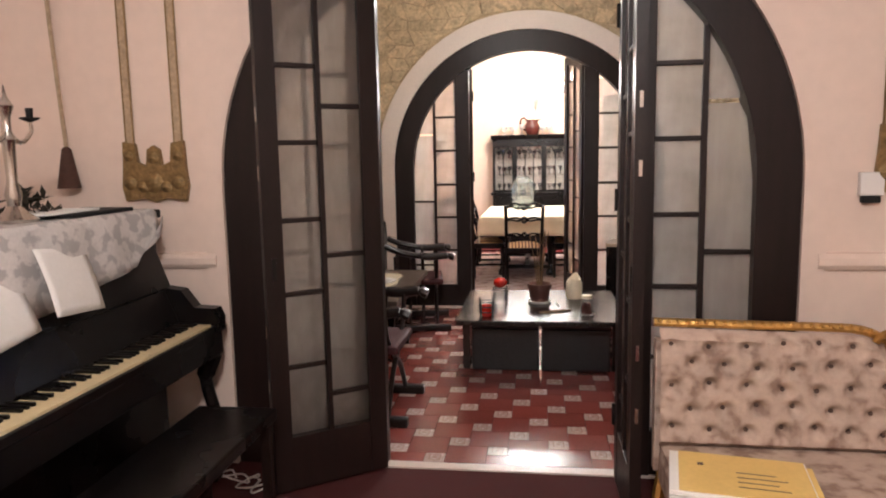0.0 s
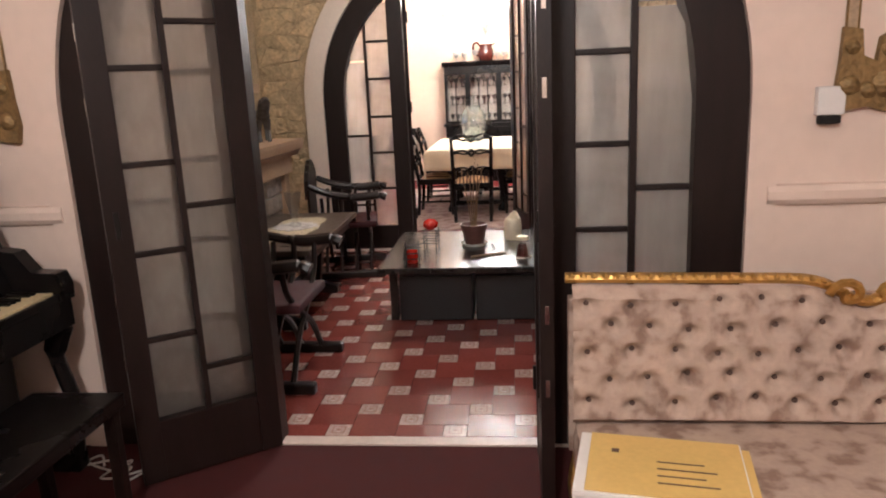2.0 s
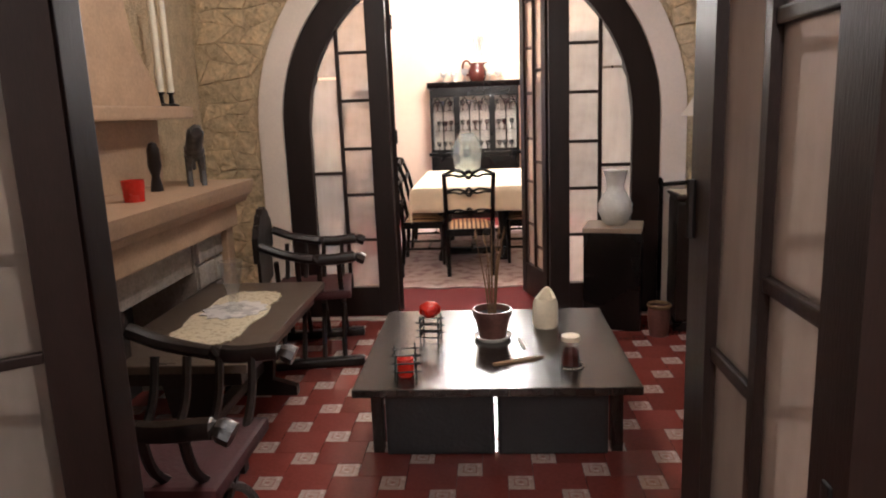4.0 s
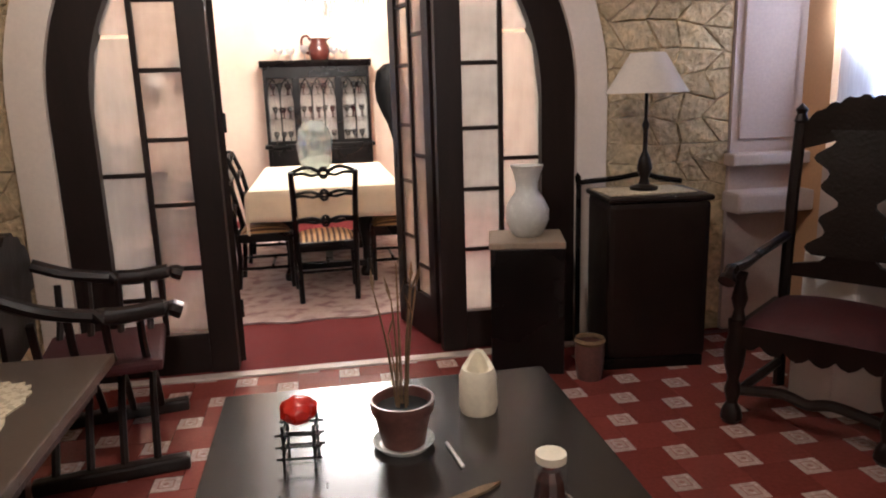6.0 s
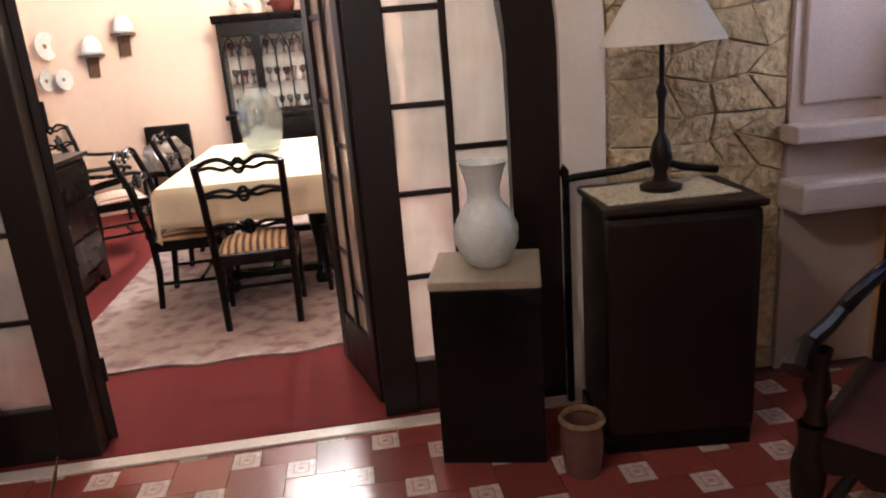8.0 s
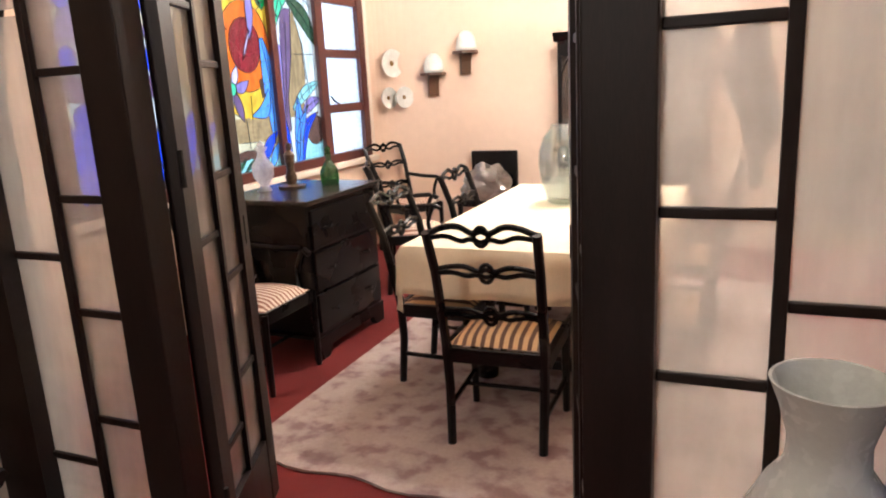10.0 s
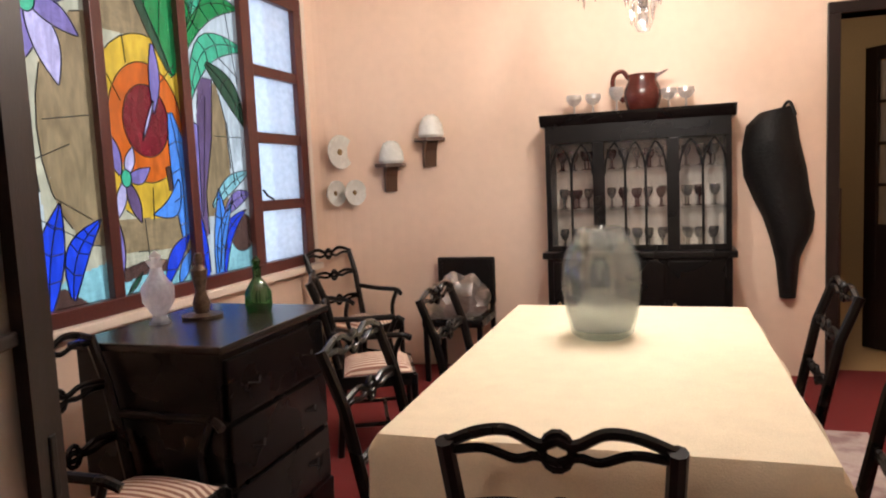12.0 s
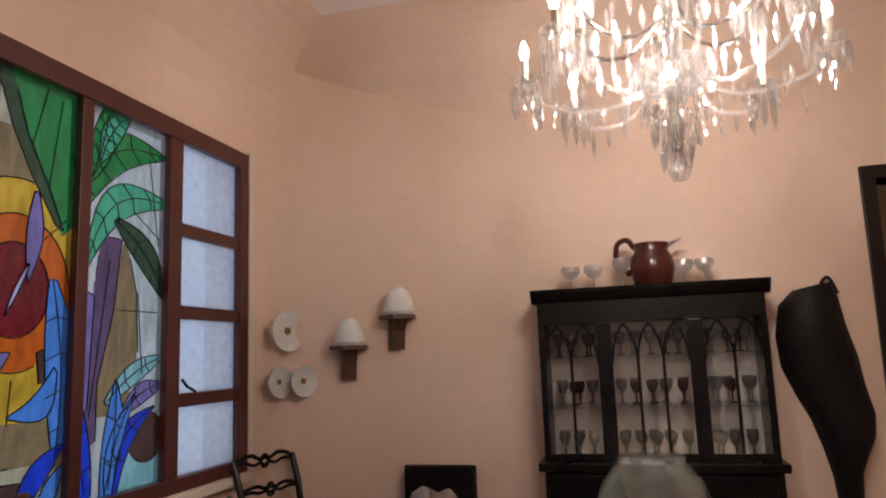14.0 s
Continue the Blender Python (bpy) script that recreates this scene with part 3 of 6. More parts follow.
for y in MULL:
    w = 0.055 if y > 12 else 0.035
    part("mullion", B(XW - 0.06, y - w, WZA + 0.075, XW + 0.006, y + w, WZB - 0.1, 0.005), M_WINFRAME, win)
ZB = (1.33, 1.79, 2.235)
for z in ZB:
    part("glazing_bar", B(XW - 0.06, MULL[3] + 0.055, z - 0.035, XW, W1 - 0.1, z + 0.035, 0.005), M_WINFRAME, win)
for za, zb in zip((WZA + 0.075, *[z + 0.035 for z in ZB]), (*[z - 0.035 for z in ZB], WZB - 0.1)):
    part("pane", B(XW - 0.035, MULL[3] + 0.055, za, XW - 0.028, W1 - 0.1, zb), M_DAYGLASS, win, "pale blue ribbed glass pane").visible_shadow = False
part("latch", T([(XW, 12.22, 1.44), (XW + 0.02, 12.24, 1.40), (XW + 0.015, 12.32, 1.37)], 0.008), M_IRON, win, "small iron casement latch")
structure("trim_window_reveal", B(XW - 0.01, W1, WZA - 0.06, XW + 0.02, W1 + 0.05, WZB + 0.02, 0.004), M_TRIM, "white plaster edge beside the window")
structure("sill", B(XW - 0.05, W0 - 0.05, WZA - 0.05, XW + 0.06, W1 + 0.05, WZA, 0.01), M_TRIM, "white plaster window sill")
structure("backdrop_window", B(XW - 1.6, 7.5, -0.5, XW - 1.58, 15, 4.5), M_DAY, "plain daylight outside the window")
ZL, ZT = WZA + 0.075, WZB - 0.1
def ribs(p, q, w, bend, n=5, lean=0.35):
    """The midrib and side veins of a leaf made by blade()."""
    dy, dz = q[0] - p[0], q[1] - p[1]
    ln = math.hypot(dy, dz)
    ny, nz = -dz / ln, dy / ln
    def at(t, h=0.0):
        k = bend * math.sin(math.pi * t) + h
        return (p[0] + dy * t + ny * k, p[1] + dz * t + nz * k)
    out = [[at(k / 14) for k in range(15)]]
    for i in range(1, n + 1):
        t = i / (n + 1)
        h = w * math.sin(math.pi * min(t * 0.9 + 0.08, 1))
        for sgn in (-1, 1):
            a, c = at(t), at(min(t + lean * h / ln, 1), sgn * h)
            out.append([(a[0] + (c[0] - a[0]) * f / 3, a[1] + (c[1] - a[1]) * f / 3) for f in range(4)])
    return out


def seam(*pts):
    out = []
    for a, c in zip(pts, pts[1:]):
        out += [(a[0] + (c[0] - a[0]) * k / 8, a[1] + (c[1] - a[1]) * k / 8) for k in range(9)]
    return out


def panel_scale(ya, yb):
    """Turns shares of a casement's width and height into places on the wall."""
    return lambda u, v: (ya + (yb - ya) * u, ZL + (ZT - ZL) * v)


# palm casement
ya, yb = MULL[2] + 0.035, MULL[3] - 0.055
g_ = panel_scale(ya, yb)
palm = [("green", (-0.1, 0.70), (1.05, 0.93), 0.10, 0.16), ("green", (0.05, 0.80), (0.25, 1.04), 0.07, -0.02), ("jade", (0.16, 0.86), (0.52, 1.02), 0.06, 0.03),
        ("jade", (1.06, 0.79), (0.02, 0.56), 0.085, -0.17), ("forest", (0.36, 0.71), (1.04, 0.50), 0.075, 0.05)]
reeds = [("aqua", (0.3, 0.23), (1.06, 0.35), 0.05, 0.03), ("violet", (0.5, 0.2), (1.05, 0.27), 0.05, 0.03), ("blue", (0.14, -0.02), (0.02, 0.25), 0.06, 0.02), ("sky", (0.3, -0.02), (0.42, 0.29), 0.07, -0.03),
         ("blue", (0.42, -0.02), (0.92, 0.21), 0.06, 0.10), ("sky", (0.36, -0.03), (0.66, 0.25), 0.045, 0.05)]
sh = [("clear", [g_(0.6, 0.3), g_(1, 0.3), g_(1, 0.6), g_(0.66, 0.6)]), ("tan", [g_(0.1, 0.2), g_(0.55, 0.2), g_(0.68, 0.36), g_(0.64, 0.52), g_(0.5, 0.66), g_(0.36, 0.62)]),
      ("plum", [g_(0, 0.1), g_(0.2, 0.14), g_(0.2, 0.28), g_(0.36, 0.46), g_(0.44, 0.66), g_(0.2, 0.66), g_(0.12, 0.5), g_(0, 0.42)]), ("violet", [g_(0, 0.2), g_(0.1, 0.22), g_(0.14, 0.5), g_(0.0, 0.52)]),
      ("aqua", [g_(0.3, 0), g_(1, 0), g_(1, 0.1), g_(0.5, 0.09)]), ("brown", blob(*g_(0.82, 0.13), 0.13, 0.12))]
vein = [seam(g_(0.42, 0.47), g_(1, 0.47)), seam(g_(0.78, 0.9), g_(0.92, 0.66)), seam(g_(0.6, 0.74), g_(0.95, 0.68)), seam(g_(0.66, 0.52), g_(0.74, 0.3)), seam(g_(0.12, 0.2), g_(0.3, 0.6))]
for hue, p, q, w, bend in palm + reeds:
    sh.append((hue, blade(g_(*p), g_(*q), w, bend)))
    vein += ribs(g_(*p), g_(*q), w, bend, 5 if hue in ("green", "jade") else 2)
stained_panel(win, ya, yb, ZL, ZT, "clear", sh, vein)
# sun casement
ya, yb = MULL[1] + 0.035, MULL[2] - 0.035
g_ = panel_scale(ya, yb)
cy = (ya + yb) / 2
sh = [("tan", [g_(0, 0.74), g_(1, 0.74), g_(1, 0.86), g_(0, 0.87)]), ("gold", blob(cy + 0.02, 1.79, 0.42, 0.49, 32)), ("orange", blob(cy + 0.01, 1.82, 0.275, 0.315, 32)), ("red", blob(cy + 0.005, 1.83, 0.17, 0.19, 28)),
      ("brown", [g_(0.72, 0.36), g_(0.9, 0.38), g_(0.92, 0.28), g_(0.75, 0.29)]),
      ("tan", [g_(0, 0.1), g_(1, 0.09), g_(1, 0.205), g_(0, 0.215)]), ("cream", [g_(0, 0.06), g_(0.9, 0.07), g_(0.8, 0.11), g_(0, 0.12)]), ("brown", [g_(0, 0.03), g_(0.6, 0.045), g_(0.8, 0.075), g_(0.3, 0.085), g_(0, 0.07)]), ("aqua", [g_(0, 0), g_(1, 0), g_(1, 0.04), g_(0.4, 0.05), g_(0, 0.03)]),
      ("forest", blade(g_(0.1, 0.0), g_(0.3, 0.055), 0.016)), ("forest", blade(g_(0.25, 0.0), g_(0.5, 0.05), 0.016)),
      ("green", [g_(0.26, 1.0), g_(1.0, 1.0), g_(1.0, 0.66), g_(0.9, 0.64), g_(0.72, 0.72), g_(0.52, 0.83), g_(0.36, 0.92)]), ("forest", [g_(0.26, 1.0), g_(0.4, 1.0), g_(0.56, 0.86), g_(0.78, 0.74), g_(0.92, 0.65), g_(0.84, 0.66), g_(0.6, 0.77), g_(0.42, 0.87)]),
      ("violet", blade(g_(0.66, 0.73), g_(0.62, 0.52), 0.042, 0.01)), ("lilac", blade(g_(0.62, 0.56), g_(0.44, 0.44), 0.012, 0.0)),
      ("sky", blade(g_(0.84, 0.53), g_(0.92, 0.1), 0.085, 0.04)), ("sky", blade(g_(0.9, 0.32), g_(0.5, 0.22), 0.055, 0.07)), ("blue", blade(g_(0.6, 0.0), g_(1.02, 0.15), 0.05, 0.03)), ("sky", blade(g_(0.8, 0.0), g_(1.0, 0.1), 0.04, 0.0)),
      ("violet", blade(g_(0.12, 0.34), g_(0.02, 0.46), 0.04)), ("lilac", blade(g_(0.2, 0.34), g_(0.3, 0.42), 0.035)), ("violet", blade(g_(0.2, 0.33), g_(0.5, 0.36), 0.04, -0.02)), ("lilac", blade(g_(0.16, 0.32), g_(0.06, 0.22), 0.035)), ("plum", blade(g_(0.2, 0.32), g_(0.34, 0.2), 0.04)), ("jade", blob(*g_(0.19, 0.33), 0.035, 0.045)), ("violet", blade(g_(0.04, 0.05), g_(0.06, 0.2), 0.03))]
vein = [seam(g_(0.74, 0.62), g_(0.95, 0.68)), seam(g_(0.06, 0.62), g_(0.2, 0.55)), seam(g_(0.3, 0.87), g_(0.3, 0.99)), seam(g_(0.6, 0.84), g_(0.72, 0.99)), seam(g_(0.76, 0.74), g_(0.86, 0.97)), seam(g_(0.5, 0.205), g_(0.52, 0.3)), seam(g_(0.3, 0.66), g_(0.28, 0.74)), seam(g_(0.4, 0.09), g_(0.38, 0.21))] + ribs(g_(0.84, 0.53), g_(0.92, 0.1), 0.085, 0.04, 4)
stained_panel(win, ya, yb, ZL, ZT, "cream", sh, vein)
# flower casements
for ya, yb, fv in ((MULL[0] + 0.035, MULL[1] - 0.035, 0.77), (W0 + 0.08, MULL[0] - 0.035, 0.62)):
    g_ = panel_scale(ya, yb)
    fy, fz = g_(0.5, fv)
    sh = [("tan", blob(*g_(1.0, 0.46), 0.33, 0.56)), ("clear", [g_(0.1, 0.2), g_(0.5, 0.2), g_(0.4, 0.5), g_(0.1, 0.5)]), ("brown", [g_(0, fv - 0.05), g_(0.3, fv - 0.02), g_(0.2, fv + 0.12), g_(0, fv + 0.12)]), ("aqua", [g_(0.3, 0), g_(1, 0), g_(1, 0.1), g_(0.6, 0.07)]), ("brown", [g_(0, 0), g_(0.8, 0), g_(0.6, 0.05), g_(0.2, 0.06), g_(0, 0.04)])]
    for k in range(9):
        a = k * 2 * math.pi / 9 + 0.3
        sh.append((("violet", "lilac", "violet")[k % 3], blade((fy, fz), (fy + 0.3 * math.cos(a), fz + (0.4 if k % 2 else 0.3) * math.sin(a)), 0.055 + 0.02 * (k % 2), 0.02)))
    sh += [("jade", blob(fy, fz, 0.05, 0.06))]
    sh += [(("blue", "violet", "blue", "plum")[k % 4], blob(*g_(0.2 + 0.04 * math.sin(2 * k), 0.62 - 0.09 * k), 0.055 + 0.02 * (k % 2), 0.07)) for k in range(5)]
    vein = [seam(g_(0.3, 0.36), g_(0.75, 0.42)), seam(g_(0.55, 0.48), g_(0.95, 0.5)), seam(g_(0.4, 0.24), g_(0.9, 0.15)), seam(g_(0.6, 0.28), g_(0.9, 0.22)), seam(g_(0.7, 0.9), g_(0.98, 0.86))]
    for p, q, w, bend in (((0.1, 0.0), (0.0, 0.3), 0.07, 0.02), ((0.25, 0.0), (0.3, 0.32), 0.08, 0.03), ((0.45, 0.0), (0.62, 0.27), 0.075, 0.02), ((0.66, 0.02), (0.98, 0.22), 0.065, 0.06)):
        sh.append(("blue", blade(g_(*p), g_(*q), w, bend)))
        vein += ribs(g_(*p), g_(*q), w, bend, 3)
    stained_panel(win, ya, yb, ZL, ZT, "cream", sh, vein)

# ---- dining room: doorway and door to the back room ----
dr = thing("door_5", pose(0, 0, 0), "dark wooden doorway with an open glazed door leaf", "door")
dr["kind"] = "structure"
for a, b_ in ((DX0 - 0.075, DX0), (DX1, DX1 + 0.075)):
    part("door_frame", B(a, Y3 - 0.03, 0, b_, Y3 + 0.2, DZ, 0.006), M_DOOR, dr)
part("door_head", B(DX0 - 0.075, Y3 - 0.03, DZ, DX1 + 0.075, Y3 + 0.2, DZ + 0.075, 0.006), M_DOOR, dr)
lf = thing("door_6", pose(DX1 - 0.02, Y3 + 0.22, 0.01, 0, 0, 128), "open dark door leaf with small frosted panes in its upper half", "door")
lf["kind"] = "structure"
LW, LH = 0.86, 2.28
part("stile", B(0, -0.02, 0, 0.1, 0.02, LH, 0.004), M_DOOR, lf), part("stile", B(LW - 0.1, -0.02, 0, LW, 0.02, LH, 0.004), M_DOOR, lf)
part("top_rail", B(0.1, -0.02, LH - 0.1, LW - 0.1, 0.02, LH, 0.004), M_DOOR, lf), part("bottom_panel", B(0.1, -0.016, 0, LW - 0.1, 0.016, 0.95, 0.004), M_DOOR, lf)
for i in range(3):
    for j in range(4):
        xa, za = 0.1 + i * 0.22, 0.95 + j * 0.308
        part("pane", B(xa + 0.01, -0.003, za + 0.01, xa + 0.21, 0.003, za + 0.298), M_FROST, lf)
for i in (1, 2):
    part("glazing_bar", B(0.1 + i * 0.22 - 0.012, -0.014, 0.95, 0.1 + i * 0.22 + 0.012, 0.014, LH - 0.1), M_DOOR, lf)
for j in range(4):
    part("glazing_bar", B(0.1, -0.0145, 0.95 + j * 0.308 - 0.012, LW - 0.1, 0.0145, 0.95 + j * 0.308 + 0.012), M_DOOR, lf)
lamp("back_room_light", "POINT", (2.4, Y3 + 1.8, 2.6), 6, TUNG, 0.1)
cb = thing("back_room_cabinet", pose(1.75, Y3 + 1.2, 0), "plain brown wooden cabinet in the back room", "cabinet")
part("body", B(-0.3, -0.25, 0.05, 0.5, 0.25, 1.25, 0.01), M_WOOD, cb), part("plinth", B(-0.28, -0.22, 0, 0.48, 0.22, 0.05), M_BLACK, cb)

# ---- dining room: china cabinet ----
CX0, CX1, CYF, CYB = 0.15, 1.35, 12.93, 13.29
CABZ = 0.90
cab = thing("china_cabinet", pose((CX0 + CX1) / 2, CYB, 0), "black china cabinet with gothic arched glass doors, full of glassware", "cabinet")
cw, cd = (CX1 - CX0) / 2, CYB - CYF
part("plinth", B(-cw, -cd, 0, cw, 0, 0.08, 0.006), M_BLACK, cab)
part("lower_body", B(-cw - 0.0, -cd, 0.08, cw + 0.0, 0, CABZ - 0.03, 0.006), M_BLACK, cab)
part("ledge", B(-cw - 0.03, -cd - 0.03, CABZ - 0.03, cw + 0.03, 0, CABZ + 0.015, 0.008), M_BLACK, cab)
for k in range(3):
    a = -cw + 0.03 + k * (2 * cw - 0.06) / 3
    dpart = part("cupboard_door", B(a + 0.012, -cd - 0.014, 0.11, a + (2 * cw - 0.06) / 3 - 0.012, -cd + 0.001, CABZ - 0.05, 0.006), M_BLACK, cab)
    part("knob", L([(0, 0), (0.012, 0.0), (0.012, 0.015), (0, 0.02)], 10, (a + 0.05, -cd - 0.02, 0.55)), M_BRASS, dpart)
UB = cd - 0.05
part("side_panel", B(-cw + 0.01, -UB, CABZ + 0.015, -cw + 0.03, 0, 1.74, 0.003), M_BLACK, cab), part("side_panel", B(cw - 0.03, -UB, CABZ + 0.015, cw - 0.01, 0, 1.74, 0.003), M_BLACK, cab)
# pale colour stands in for the brightness inside the cabinet
part("lightened_back", B(-cw + 0.03, -0.02, CABZ + 0.015, cw - 0.03, -0.008, 1.74), M_TRIM, cab, "back board, coloured pale to brighten the cabinet's inside")
SHZ = (1.19, 1.46)
for z in SHZ:
    part("shelf", B(-cw + 0.03, -UB + 0.04, z, cw - 0.03, -0.02, z + 0.014), M_CLEAR, cab, "glass shelf")
part("frieze", B(-cw, -UB - 0.012, 1.66, cw, 0, 1.80, 0.005), M_BLACK, cab)
bm = P([(-UB - 0.01, 1.78), (-UB - 0.03, 1.80), (-UB - 0.055, 1.835), (-UB - 0.06, 1.855), (0, 1.855), (0, 1.78)], -cw - 0.03, cw + 0.03, "x")
part("cornice", bm, M_BLACK, cab)
# posts and gothic tracery: bays of 2, 3 and 2 lights
bays = ((-cw + 0.03, -cw + 0.32, 2), (-cw + 0.40, cw - 0.40, 3), (cw - 0.32, cw - 0.03, 2))
for x0, x1 in ((-cw, -cw + 0.035), (-cw + 0.32, -cw + 0.40), (cw - 0.40, cw - 0.32), (cw - 0.035, cw)):
    part("post", B(x0, -UB - 0.012, CABZ + 0.015, x1, -UB + 0.012, 1.66, 0.004), M_BLACK, cab)
for x0, x1, n in bays:
    part("door_rail", B(x0, -UB - 0.01, CABZ + 0.015, x1, -UB + 0.01, CABZ + 0.055, 0.003), M_BLACK, cab)
    w = (x1 - x0) / n
    for k in range(n):
        part("pane", B(x0 + k * w, -UB - 0.001, CABZ + 0.055, x0 + (k + 1) * w, -UB + 0.001, 1.66), M_CLEAR, cab).visible_shadow = False
        if k:
            part("glazing_bar", B(x0 + k * w - 0.008, -UB - 0.008, CABZ + 0.055, x0 + k * w + 0.008, -UB + 0.006, 1.46), M_BLACK, cab)
        bm = bmesh.new()
        for s in (-1, 1):
            xa = x0 + (k + 0.5 - s * 0.5) * w
            arc = [(xa + s * w * (1 - math.cos(t)), -UB - 0.002, 1.44 + 0.21 * math.sin(t) / 0.87) for t in [radians(60) * q / 8 for q in range(9)]]
            tube(bm, arc, 0.0075, 6)
        part("tracery_arch", bm, M_BLACK, cab)


def stemware(name, place, h, r, material, label, group):
    ob = tagged(link_mesh(name, L([(r * 0.75, 0), (r * 0.7, 0.006), (0.006, 0.012), (0.006, h * 0.45), (r * 0.6, h * 0.55), (r, h * 0.78), (r * 0.92, h), (r * 0.86, h), (r * 0.9, h * 0.78), (r * 0.5, h * 0.58), (0, h * 0.54)], 12), material, True), label, "glass", group)
    ob.location = place
    return ob


M_RUBY = glass_mat("ruby_glass", (0.5, 0.12, 0.1), 0.25, 0.12)
bases = {"clear": stemware("wine_glass", (CX0 + 0.1, CYB - 0.12, SHZ[0] + 0.014), 0.14, 0.032, M_CRYSTAL, "clear stemmed glass on a cabinet shelf", "glassware in the cabinet"),
         "ruby": stemware("wine_glass", (CX0 + 0.17, CYB - 0.12, SHZ[1] + 0.014), 0.13, 0.03, M_RUBY, "ruby tinted stemmed glass on a cabinet shelf", "glassware in the cabinet")}
rng = random.Random(4)
for z, mix in ((CABZ + 0.016, 0.0), (SHZ[0] + 0.015, 0.35), (SHZ[1] + 0.015, 0.5)):
    for row in range(2):
        for k in range(13):
            x = CX0 + 0.10 + k * 0.083 + rng.uniform(-0.012, 0.012)
            b0 = bases["ruby" if rng.random() < mix else "clear"]
            copy_thing(b0, pose(x, CYB - 0.09 - 0.11 * row, z))
# on top of the cabinet
ZC = 1.856
jug = thing("jug", pose(0.80, 13.12, ZC), "large glossy maroon jug on the china cabinet", "jug")
part("body", L([(0, 0), (0.085, 0), (0.105, 0.02), (0.125, 0.09), (0.12, 0.15), (0.095, 0.2), (0.1, 0.245), (0.093, 0.245), (0.088, 0.2), (0, 0.19)], 28), M_MAROON, jug, "", True)
part("spout", P([(0.07, 0.2), (0.17, 0.265), (0.10, 0.245), (0.06, 0.25)], -0.035, 0.035), M_MAROON, jug)
part("handle", T(curve_pts([(-0.09, 0, 0.225), (-0.13, 0, 0.275), (-0.185, 0, 0.25), (-0.19, 0, 0.16), (-0.12, 0, 0.07)], 6), 0.016, 8), M_MAROON, jug, "", True)
for x in (0.34, 0.47, 0.97, 1.08):
    stemware("champagne_coupe", (x, 13.12, ZC), 0.14, 0.055, M_MILK, "clear glass coupe on the china cabinet", "coupes on the cabinet")
stemware("champagne_coupe", (0.63, 13.1, ZC), 0.17, 0.05, M_MILK, "clear glass coupe on the china cabinet", "coupes on the cabinet")

# ---- dining room: wall things ----
def on_curve(x, z, turn):
    """The pose of a thing hung on the rounded corner, its own -y pointing into the room."""
    a = math.acos(1 - (x - XW) / 1.5)
    return pose(x, 12.88 + 0.415 * math.sin(a) - 0.004, z, 0, 0, turn)


for x, z, r, turn in ((-1.49, 1.70, 0.13, 66), (-1.535, 1.385, 0.1, 70), (-1.40, 1.385, 0.1, 60)):
    pl = thing("wall_plate", on_curve(x, z, turn) @ pose(0, -0.045, 0, 90), "cream ceramic plate with a small painted motif, hung on the wall", "plate", "plates on the wall")
    part("dish", L([(0, -0.03), (r * 0.6, -0.03), (r, 0.022), (r * 0.98, 0.028), (r * 0.62, 0.01), (0, 0.01)], 28), M_CERAM, pl, "", True)
    part("motif", L([(0, 0.0102), (r * 0.2, 0.0102), (r * 0.14, 0.013), (0, 0.013)], 9), M_GILTDULL, pl, "faded painted motif")
for x, z in ((-1.10, 1.38), (-0.79, 1.56)):
    s = thing("wall_bracket", on_curve(x, z, 34) @ pose(0, 0.03, 0), "brown wooden wall bracket carrying a white ceramic piece", "bracket", "brackets on the wall")
    part("corbel", P([(0, 0), (-0.06, 0), (-0.085, 0.12), (-0.14, 0.19), (0, 0.19)], -0.045, 0.045, "x"), M_WOOD, s)
    part("shelf", P([(-0.1, 0), (0.1, 0), (0.125, -0.07), (0.06, -0.18), (-0.06, -0.18), (-0.125, -0.07)], 0.19, 0.215, "z"), M_WOOD, s)
    v = tagged(link_mesh("ceramic_hood", L([(0, 0), (0.085, 0), (0.098, 0.02), (0.088, 0.09), (0.06, 0.15), (0.03, 0.17), (0, 0.172)], 20), M_CERAM, True), "white ceramic dome with a dark motif on a wall bracket", "ornament", "ceramics on brackets")
    v.matrix_basis = on_curve(x, z, 34) @ pose(0, -0.075, 0.216)
for x, z in ((-1.12, 1.09), (-0.93, 1.09)):
    t = tagged(link_mesh("wall_nail", T([(x, Y3 + 0.01, z), (x, Y3 - 0.02, z), (x + 0.05, Y3 - 0.025, z - 0.015)], 0.006, 6), M_IRON), "small bent iron hook in the wall", "hook", "hooks in the wall")

# guitar bag, hung neck down
gb = thing("guitar_bag", pose(1.66, Y3 - 0.012, 0), "black nylon guitar bag hanging neck down on the wall", "bag")
side = [(-0.10, 1.80, 0.06), (-0.17, 1.72, 0.09), (-0.195, 1.55, 0.11), (-0.185, 1.38, 0.1), (-0.13, 1.22, 0.09), (-0.08, 1.10, 0.09), (-0.04, 0.95, 0.08), (-0.01, 0.8, 0.07), (0.01, 0.55, 0.05)]
right = [(0.08, 1.84), (0.10, 1.76), (0.12, 1.6), (0.155, 1.42), (0.17, 1.28), (0.20, 1.12), (0.19, 1.0), (0.12, 0.82), (0.10, 0.55)]
bm = bmesh.new()
rows_ = []
